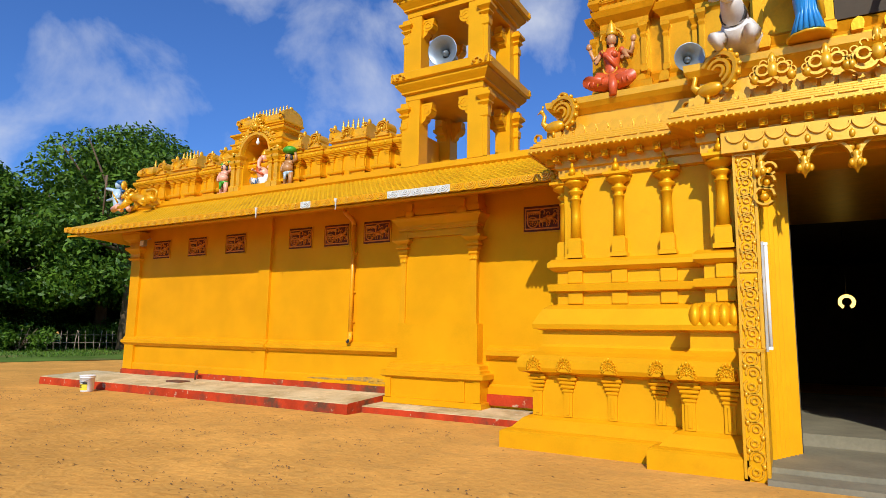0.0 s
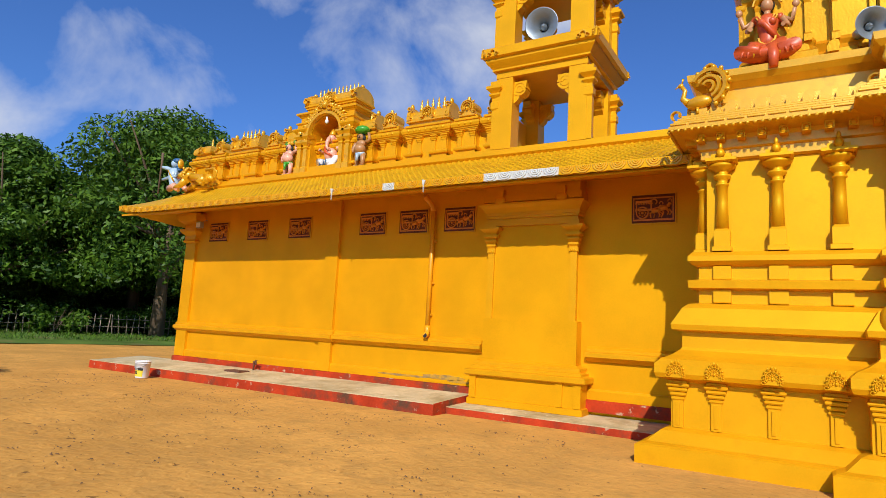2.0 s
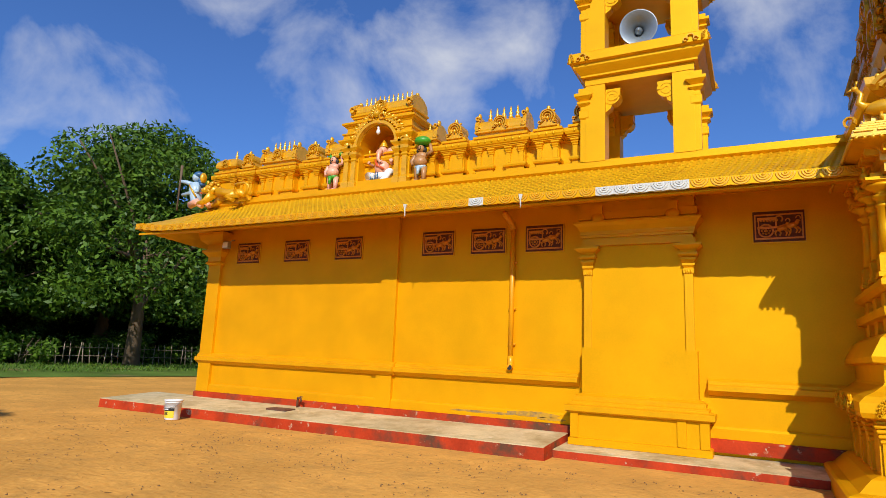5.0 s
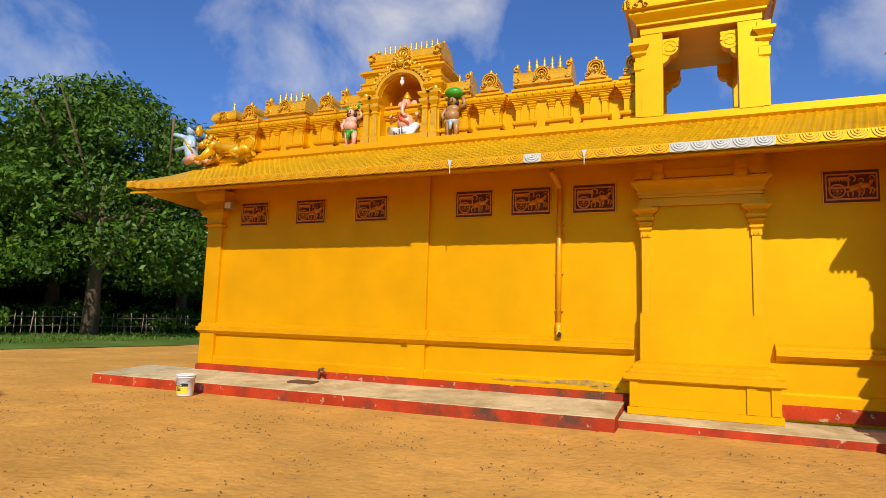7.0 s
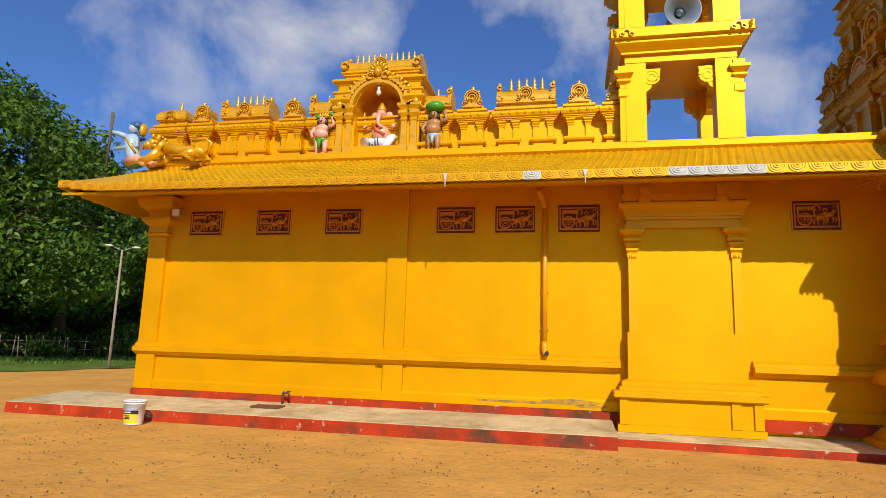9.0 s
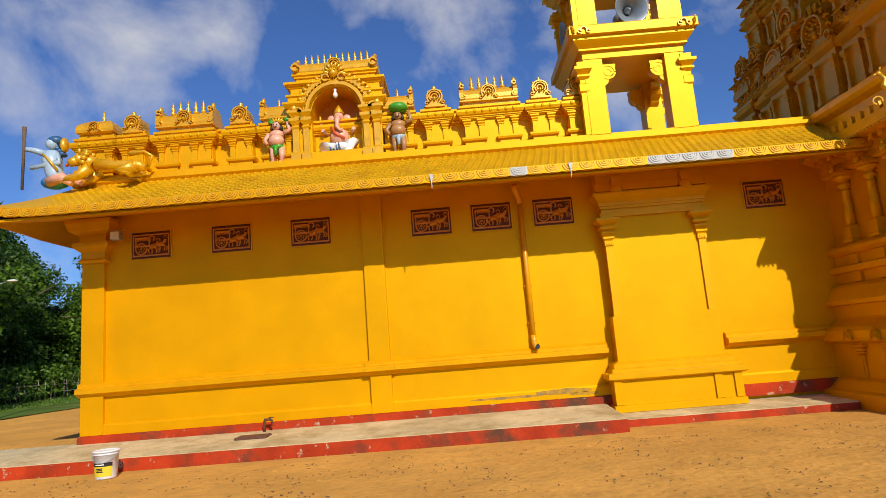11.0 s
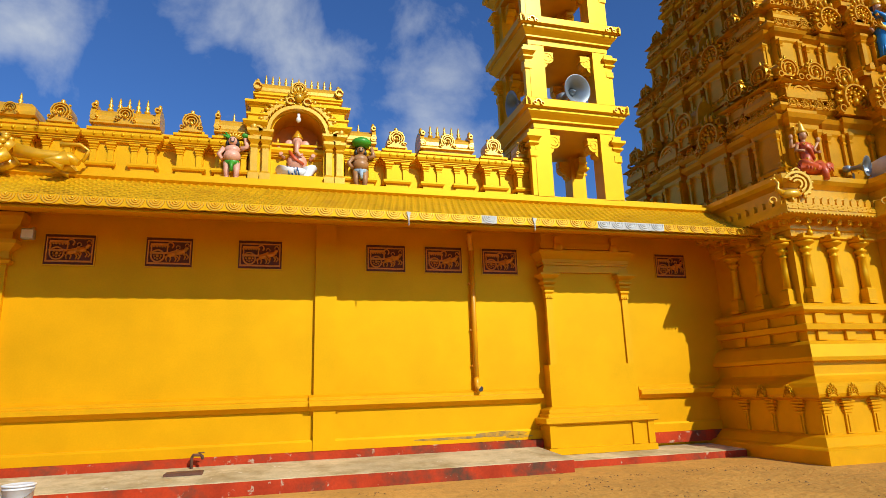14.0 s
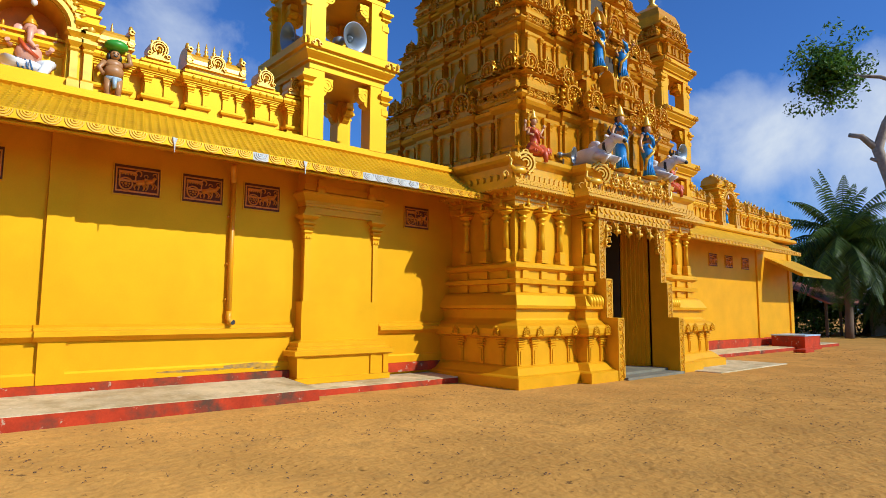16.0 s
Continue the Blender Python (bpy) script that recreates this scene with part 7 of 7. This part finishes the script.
box(bm, 39.0, 45.8, -3.8, -3.7, 0.0, 1.3)
part("wall", bm, M_SLAB, shed2)
for x in (34.2, 38.0, 42.0, 45.8):
    bm = bmesh.new()
    box(bm, x - 0.06, x + 0.06, -4.0, -3.88, 0, 1.9)
    part("post", bm, M_STEEL, shed2)

# ---- trees ----
def leaf_cloud(centres, per, spread, size, seed, droop=0.0):
    """Leaf quads round clump centres; returns vertices and faces."""
    rng = np.random.default_rng(seed)
    c = np.repeat(np.array(centres), per, axis=0)
    n = len(c)
    d = rng.normal(size=(n, 3))
    d /= np.linalg.norm(d, axis=1)[:, None] + 1e-9
    r = spread * rng.uniform(0.35, 1.0, n) ** 0.6
    p = c + d * r[:, None] * np.array([1.0, 1.0, 0.62])
    p[:, 2] -= droop * rng.uniform(0, 1, n)
    nor = d * 0.7 + rng.normal(size=(n, 3)) * 0.55 + np.array([0, 0, 0.55])
    nor /= np.linalg.norm(nor, axis=1)[:, None]
    ref = rng.normal(size=(n, 3))
    a = np.cross(nor, ref)
    a /= np.linalg.norm(a, axis=1)[:, None] + 1e-9
    b = np.cross(nor, a)
    s = size * rng.uniform(0.6, 1.35, n)[:, None]
    v = np.stack([p - a * s * 0.9, p + b * s * 0.42, p + a * s * 0.9, p - b * s * 0.42], axis=1).reshape(-1, 3)
    f = np.arange(n * 4).reshape(n, 4)
    return v, f


def leaves(name, v, f, mat, parent):
    me = bpy.data.meshes.new(name)
    me.from_pydata(v.tolist(), [], f.tolist())
    me.materials.append(mat)
    return place(name, me, parent)


def tree(x, y, h, spread, seed, mat, label, clumps=110, per=75, size=0.24, low=0.22, name="tree"):
    rng = random.Random(seed)
    host = thing(name, (x, y, 0), label, "tree", "yard trees")
    bm = bmesh.new()
    lean = (rng.uniform(-0.6, 0.6), rng.uniform(-0.6, 0.6))
    top = Vector((x + lean[0], y + lean[1], h * 0.62))
    base_r = 0.022 * h + 0.06
    tube(bm, [(x, y, -0.2), (x + lean[0] * 0.3, y + lean[1] * 0.3, h * 0.25), tuple(top)], [base_r * 1.25, base_r * 0.85, base_r * 0.3], 10)
    cent = []
    for k in range(9):
        a = 2 * math.pi * k / 9 + rng.uniform(-0.3, 0.3)
        z0 = h * rng.uniform(0.22, 0.5)
        s = Vector((x + lean[0] * z0 / h, y + lean[1] * z0 / h, z0))
        e = Vector((x + spread * 0.75 * math.cos(a), y + spread * 0.75 * math.sin(a), h * rng.uniform(0.45, 0.85)))
        m = (s + e) / 2 + Vector((rng.uniform(-0.5, 0.5), rng.uniform(-0.5, 0.5), rng.uniform(0, 0.6)))
        tube(bm, [s, m, e], [base_r * 0.42, base_r * 0.25, base_r * 0.08], 7)
    part("trunk", bm, M_BARK, host)
    tries = 0
    while len(cent) < clumps and tries < clumps * 30:
        tries += 1
        u = rng.uniform(low, 1.0)
        prof = math.sin(math.pi * min(1, max(0.04, (u - low * 0.5) / (1.0 - low * 0.5))) ** 0.8)
        rad = spread * (0.35 + 0.65 * prof) * (1.0 if u < 0.85 else (1.12 - u) / 0.27)
        a = rng.uniform(0, 2 * math.pi)
        wob = 0.75 + 0.35 * noise.noise((math.cos(a) * 1.7 + seed, math.sin(a) * 1.7, u * 4))
        q = rad * wob * rng.uniform(0.45, 1.0) ** 0.5
        cent.append((x + lean[0] * u + q * math.cos(a), y + lean[1] * u + q * math.sin(a), h * u * 0.95))
    v, f = leaf_cloud(cent, per, spread * 0.17 + 0.22, size, seed)
    leaves("crown", v, f, mat, host)
    return host


TREES = [(-34.0, 13.0, 14.0, 8.2, M_LEAF), (-43, 5, 11.4, 7.0, M_LEAF), (-46, -5, 10.5, 6.0, M_LEAF), (-40, 15, 14.5, 6.0, M_LEAF), (-37, 22, 13.5, 6.0, M_LEAF),
         (-41, 31, 13.5, 6.5, M_LEAF2), (-34, 38, 12.5, 6.0, M_LEAF), (-52, -15, 12.5, 6.5, M_LEAF2), (-26, 46, 12, 6.0, M_LEAF2), (-50, 20, 15, 7.0, M_LEAF), (-38.5, 6.0, 11.0, 5.5, M_LEAF), (-58, 8, 12.5, 7, M_LEAF2), (-56, 30, 15, 7, M_LEAF2), (-48, 42, 14, 7, M_LEAF2), (-60, -8, 14, 7, M_LEAF2), (-38, 52, 13, 7, M_LEAF2), (-42, 24, 7, 4, M_LEAF2), (-44, 12, 10.8, 5, M_LEAF), (-47, 1, 7, 4, M_LEAF2), (-40, 37, 7, 4, M_LEAF2)]
for i, (x, y, h, s, m) in enumerate(TREES):
    tree(x, y, h, s, 11 + i, m, "tall broadleaf tree with a dense green crown" if m is M_LEAF else "dark green broadleaf tree with spreading crown", 190, 175, 0.175, 0.22 if m is M_LEAF else 0.16)
for i, (x, y, h, s) in enumerate(((36.5, 6.5, 6.5, 3.0), (42, 3, 9, 4.0), (47, 12, 8, 4.5), (52, 2, 10, 4.5), (33.0, 14, 6.0, 3.0), (48, -6, 7, 4), (41, -4, 5.5, 3.5), (38, 11, 7, 3.5), (44, 7, 7, 4))):
    tree(x, y, h, s, 60 + i, M_LEAF2, "dark broadleaf tree behind the sheds", 70, 70, 0.26, 0.2)
for i in range(26):
    tree(-62 + 0.6 * i + 5 * (i % 2), -34 + 4.25 * i, 6.2 + (i * 7 % 5) * 0.4, 5.6, 120 + i, M_LEAF2, "low dark broadleaf tree in the far thicket", 80, 70, 0.40, 0.03)
tree(10.6, 5.5, 8.2, 1.6, 90, M_LEAF, "leafy tree showing above the parapet", 40, 60, 0.16, 0.35)


tree(-11.6, -13.6, 7.6, 1.7, 95, M_LEAF, "slender tree whose shade falls on the sand", 34, 60, 0.16, 0.62)


def shrub(x, y, h, seed, mat, label):
    rng = random.Random(seed)
    host = thing("shrub", (x, y, 0), label, "shrub", "fence shrubs")
    bm = bmesh.new()
    for k in range(6):
        a = rng.uniform(0, 6.28)
        tube(bm, [(x, y, 0), (x + 0.5 * h * math.cos(a), y + 0.5 * h * math.sin(a), h * 0.8)], [0.03, 0.01], 5)
    part("stems", bm, M_BARK, host)
    cent = [(x + rng.gauss(0, 0.45 * h), y + rng.gauss(0, 0.45 * h), h * rng.uniform(0.2, 0.9)) for _ in range(26)]
    v, f = leaf_cloud(cent, 48, 0.32 * h, 0.13, seed)
    leaves("foliage", v, f, mat, host)


rng = random.Random(5)
for i in range(34):
    u = i / 33
    x = -39.5 + 7.0 * u + rng.uniform(-1.2, 1.2) - (3 if i % 3 == 0 else 0)
    y = -14 + 54 * u + rng.uniform(-0.8, 0.8)
    shrub(x, y, rng.uniform(1.3, 2.6), 200 + i, M_LEAF if i % 3 else M_LEAF2, "leafy green shrub along the fence")

for i, (x, y, h) in enumerate(((31.5, 9.5, 2.6), (29.0, 10.0, 2.2), (33.0, 3.6, 1.6), (40.5, 1.8, 3.0), (38.0, 2.4, 3.2), (43.0, 1.6, 3.0), (35.5, 9.4, 3.2))):
    shrub(x, y, h, 300 + i, M_LEAF2, "dark leafy bush beside the sheds")

# grass verge
bm = bmesh.new()
n = 30
edge = [(-28.0 + 1.2 * noise.noise((k * 0.35, 1, 0)) + 0.30 * k, -30 + 3.6 * k) for k in range(n)]
inner = [bm.verts.new((x, y, 0.02)) for x, y in edge]
outer = [bm.verts.new((-120, y, 0.10)) for x, y in edge]
mid = [bm.verts.new((x - 1.5, y, 0.07)) for x, y in edge]
for k in range(n - 1):
    bm.faces.new((inner[k], inner[k + 1], mid[k + 1], mid[k]))
    bm.faces.new((mid[k], mid[k + 1], outer[k + 1], outer[k]))
solo("grass_verge", bm, M_GRASS, "rough green grass verge beyond the sand", "grass", kind="structure")
rngn = np.random.default_rng(3)
n = 16000
gx = rngn.uniform(-40, -27.5, n)
gy = rngn.uniform(-16, 44, n)
hh = rngn.uniform(0.08, 0.26, n)
ang = rngn.uniform(0, 6.28, n)
w = 0.035
dx, dy = np.cos(ang) * w, np.sin(ang) * w
v = np.stack([np.stack([gx - dx, gy - dy, np.full(n, 0.03)], 1), np.stack([gx + dx, gy + dy, np.full(n, 0.03)], 1), np.stack([gx + dy * 3, gy + dx * 3, hh], 1)], 1).reshape(-1, 3)
me = bpy.data.meshes.new("grass_blades")
me.from_pydata(v.tolist(), [], np.arange(n * 3).reshape(n, 3).tolist())
me.materials.append(M_LEAF)
tagged(new("grass_blades", me), "short green grass blades on the verge", "grass", kind="stuff")

# stake fence in front of the trees
fence = thing("stake_fence", (-36, 10, 0), "weathered grey fence of thin wooden stakes", "fence")
bm = bmesh.new()
tube(bm, [(0, 0, 0), (0.01, 0, 0.7), (0.0, 0.01, 1.25)], [0.032, 0.028, 0.018], 5)
STAKE = mesh_of("stake", bm, M_PALEBARK)
for i in range(130):
    u = i / 129
    if rng.random() < 0.12:
        continue
    place("stake", STAKE, fence, pose(-38.4 + 6.0 * u, -12 + 46 * u + rng.uniform(-0.08, 0.08), 0, rng.uniform(-6, 6), rng.uniform(-6, 6), rng.uniform(0, 360)))
for zz in (0.5, 0.95):
    bm = bmesh.new()
    tube(bm, [(-38.4 + 6.0 * k / 20, -12 + 46 * k / 20, zz + 0.02 * (k % 3)) for k in range(21)], [0.018] * 21, 5)
    part("rail", bm, M_PALEBARK, fence)

# street lamp
sl = thing("street_lamp", (-24.7, 12.1, 0), "tall pale street lamp with two short arms", "street lamp")
bm = bmesh.new()
tube(bm, [(-24.7, 12.1, 0), (-24.7, 12.1, 4.95)], [0.06, 0.04], 10)
part("pole", bm, M_PALEBARK, sl)
for s in (-1, 1):
    bm = bmesh.new()
    tube(bm, [(-24.7, 12.1, 4.9), (-24.7 + s * 0.25, 12.1 + s * 0.18, 5.05)], [0.02, 0.02], 6)
    part("arm", bm, M_STEEL, sl)
    bm = bmesh.new()
    blob(bm, (-24.7 + s * 0.42, 12.1 + s * 0.3, 5.09), (0.20, 0.15, 0.05), 0, 10)
    part("lamp_head", bm, M_WHITE, sl)


# ---- coconut palms ----
def palm(x, y, h, seed, fronds=22, ln=3.6):
    rng = random.Random(seed)
    host = thing("coconut_palm", (x, y, 0), "coconut palm with drooping green fronds", "palm", "palms")
    bm = bmesh.new()
    pts = [(x + 0.25 * math.sin(k * 0.5), y, h * k / 8) for k in range(9)]
    tube(bm, pts, [0.24 - 0.012 * k for k in range(9)], 10)
    part("trunk", bm, M_BARK, host)
    top = Vector(pts[-1])
    for i in range(fronds):
        a = 2.4 * i + rng.uniform(-0.2, 0.2)
        el = radians(82 - 130 * (i / fronds) + rng.uniform(-8, 8))
        L = ln * rng.uniform(0.85, 1.1)
        p, verts, faces = top.copy(), [], []
        d = Vector((math.cos(a) * math.cos(el), math.sin(a) * math.cos(el), math.sin(el)))
        side = Vector((-math.sin(a), math.cos(a), 0))
        spine = []
        nseg = 30
        for k in range(nseg):
            spine.append(p.copy())
            p = p + d * (L / nseg)
            d = (d + Vector((0, 0, -0.055))).normalized()
        for k in range(3, nseg):
            u = k / nseg
            ll = 0.75 * math.sin(math.pi * min(1, 0.12 + 0.9 * u)) + 0.10
            for s in (-1, 1):
                q = spine[k]
                tip = q + side * s * ll * 0.75 + d * ll * 0.35 + Vector((0, 0, -ll * (0.45 + 0.25 * rng.random())))
                b = len(verts)
                wv = (spine[k] - spine[k - 1]).normalized() * 0.05
                mid = q * 0.5 + tip * 0.5 + Vector((0, 0, 0.07))
                verts += [q - wv, q + wv, mid + wv, tip, mid - wv]
                faces.append((b, b + 1, b + 2, b + 3, b + 4))
        me = bpy.data.meshes.new("frond")
        me.from_pydata([tuple(t) for t in verts], [], faces)
        me.materials.append(M_PALM)
        fr = place("frond", me, host)
        bm = bmesh.new()
        tube(bm, spine[::5] + [spine[-1]], [0.03 - 0.0035 * k for k in range(len(spine[::5]) + 1)], 5)
        part("midrib", bm, M_PALM, fr)


palm(30.0, 0.9, 5.5, 7, 52, 4.6)
palm(34.5, -1.0, 4.0, 8, 56, 4.4)
palm(27.5, 14.0, 6.2, 9, 16, 2.6)

# tall pruned tree with one leafy branch
tt = thing("pruned_tree", (38.5, 0.6, 0), "tall pale-barked pruned tree with one leafy branch", "tree")
bm = bmesh.new()
tube(bm, [(39.5, -0.2, -1.6), (39.4, -0.2, 5.0), (39.0, 0.4, 9.0), (38.6, 0.9, 11.2), (38.9, 0.4, 13.0), (39.6, -0.8, 15.5)], [0.55, 0.45, 0.36, 0.34, 0.26, 0.18], 12)
tube(bm, [(38.6, 0.9, 11.2), (38.2, 1.7, 12.2), (38.0, 2.4, 12.4)], [0.26, 0.2, 0.14], 8)
tube(bm, [(38.8, 0.6, 10.2), (38.4, 1.3, 10.6)], [0.16, 0.10], 7)
tube(bm, [(39.6, -0.8, 15.5), (39.2, 0.6, 16.4), (38.6, 2.2, 16.8), (38.3, 3.6, 17.3), (38.2, 4.6, 17.2)], [0.16, 0.13, 0.10, 0.07, 0.04], 8)
tube(bm, [(38.6, 2.2, 16.8), (38.4, 3.2, 16.2), (38.2, 4.4, 15.8)], [0.07, 0.05, 0.03], 6)
tube(bm, [(38.3, 3.6, 17.3), (38.2, 4.6, 18.6), (38.0, 5.2, 19.2)], [0.06, 0.04, 0.02], 6)
bmesh.ops.translate(bm, vec=(0, 0, 1.4), verts=bm.verts[:])
part("trunk", bm, M_PALEBARK, tt)
rr = random.Random(77)
cent = [(38.2 + rr.gauss(0, 0.8), 3.6 + rr.gauss(0, 0.95), 19.0 + rr.gauss(0, 1.35)) for _ in range(120)]
v, f = leaf_cloud(cent, 48, 0.75, 0.17, 31, 0.5)
leaves("crown", v, f, M_LEAF, tt)

# dry leaf crumbs and pebbles on the sand
rngn = np.random.default_rng(9)
n = 14000
px = rngn.uniform(-14, 18, n)
py = -1.9 - 7.6 * rngn.uniform(0, 1, n) ** 1.1
keep = ~((px > -2.8) & (px < 10) & (py > -4.8))
keep &= np.array([noise.noise((x * 1.1, y * 1.6, 3)) + 0.5 * noise.noise((x * 3.5, y * 3.5, 8)) > 0.12 for x, y in zip(px, py)])
px, py = px[keep], py[keep]
verts, faces = [], []
for x, y in zip(px, py):
    z = ground_z(x, y) + 0.004
    a, s = rngn.uniform(0, 6.28), rngn.uniform(0.006, 0.021)
    b = len(verts)
    c, d = math.cos(a) * s, math.sin(a) * s
    verts += [(x - c, y - d, z), (x + d * 0.5, y - c * 0.5, z + s * 0.5), (x + c, y + d, z + s * 0.2), (x - d * 0.5, y + c * 0.5, z + s * 0.35), (x, y, z + s * 0.8)]
    faces += [(b, b + 1, b + 4), (b + 1, b + 2, b + 4), (b + 2, b + 3, b + 4), (b + 3, b, b + 4)]
me = bpy.data.meshes.new("dry_litter")
me.from_pydata(verts, [], faces)
me.materials.append(M_LITTER)
tagged(new("dry_litter", me), "dry leaf crumbs scattered on the sand", "litter", kind="stuff")

# loose clods of sand
n = 3500
px = rngn.uniform(-14, 17, n)
py = -1.8 - 7.8 * rngn.uniform(0, 1, n)
keep = ~((px > -2.8) & (px < 10) & (py > -4.3))
px, py = px[keep], py[keep]
verts, faces = [], []
for x, y in zip(px, py):
    s = rngn.uniform(0.012, 0.05) * (1 if rngn.random() < 0.8 else 1.6)
    z = ground_z(x, y) - 0.004
    b = len(verts)
    a0 = rngn.uniform(0, 6.28)
    for k in range(5):
        r = s * rngn.uniform(0.7, 1.2)
        verts.append((x + r * math.cos(a0 + 1.2566 * k), y + r * math.sin(a0 + 1.2566 * k), z))
    verts.append((x + rngn.uniform(-0.3, 0.3) * s, y + rngn.uniform(-0.3, 0.3) * s, z + s * rngn.uniform(0.25, 0.42)))
    for k in range(5):
        faces.append((b + k, b + (k + 1) % 5, b + 5))
me = bpy.data.meshes.new("sand_clods")
me.from_pydata(verts, [], faces)
me.materials.append(M_SAND)
for p in me.polygons:
    p.use_smooth = True
tagged(new("sand_clods", me), "small loose clods of kicked-up sand", "sand", kind="stuff")
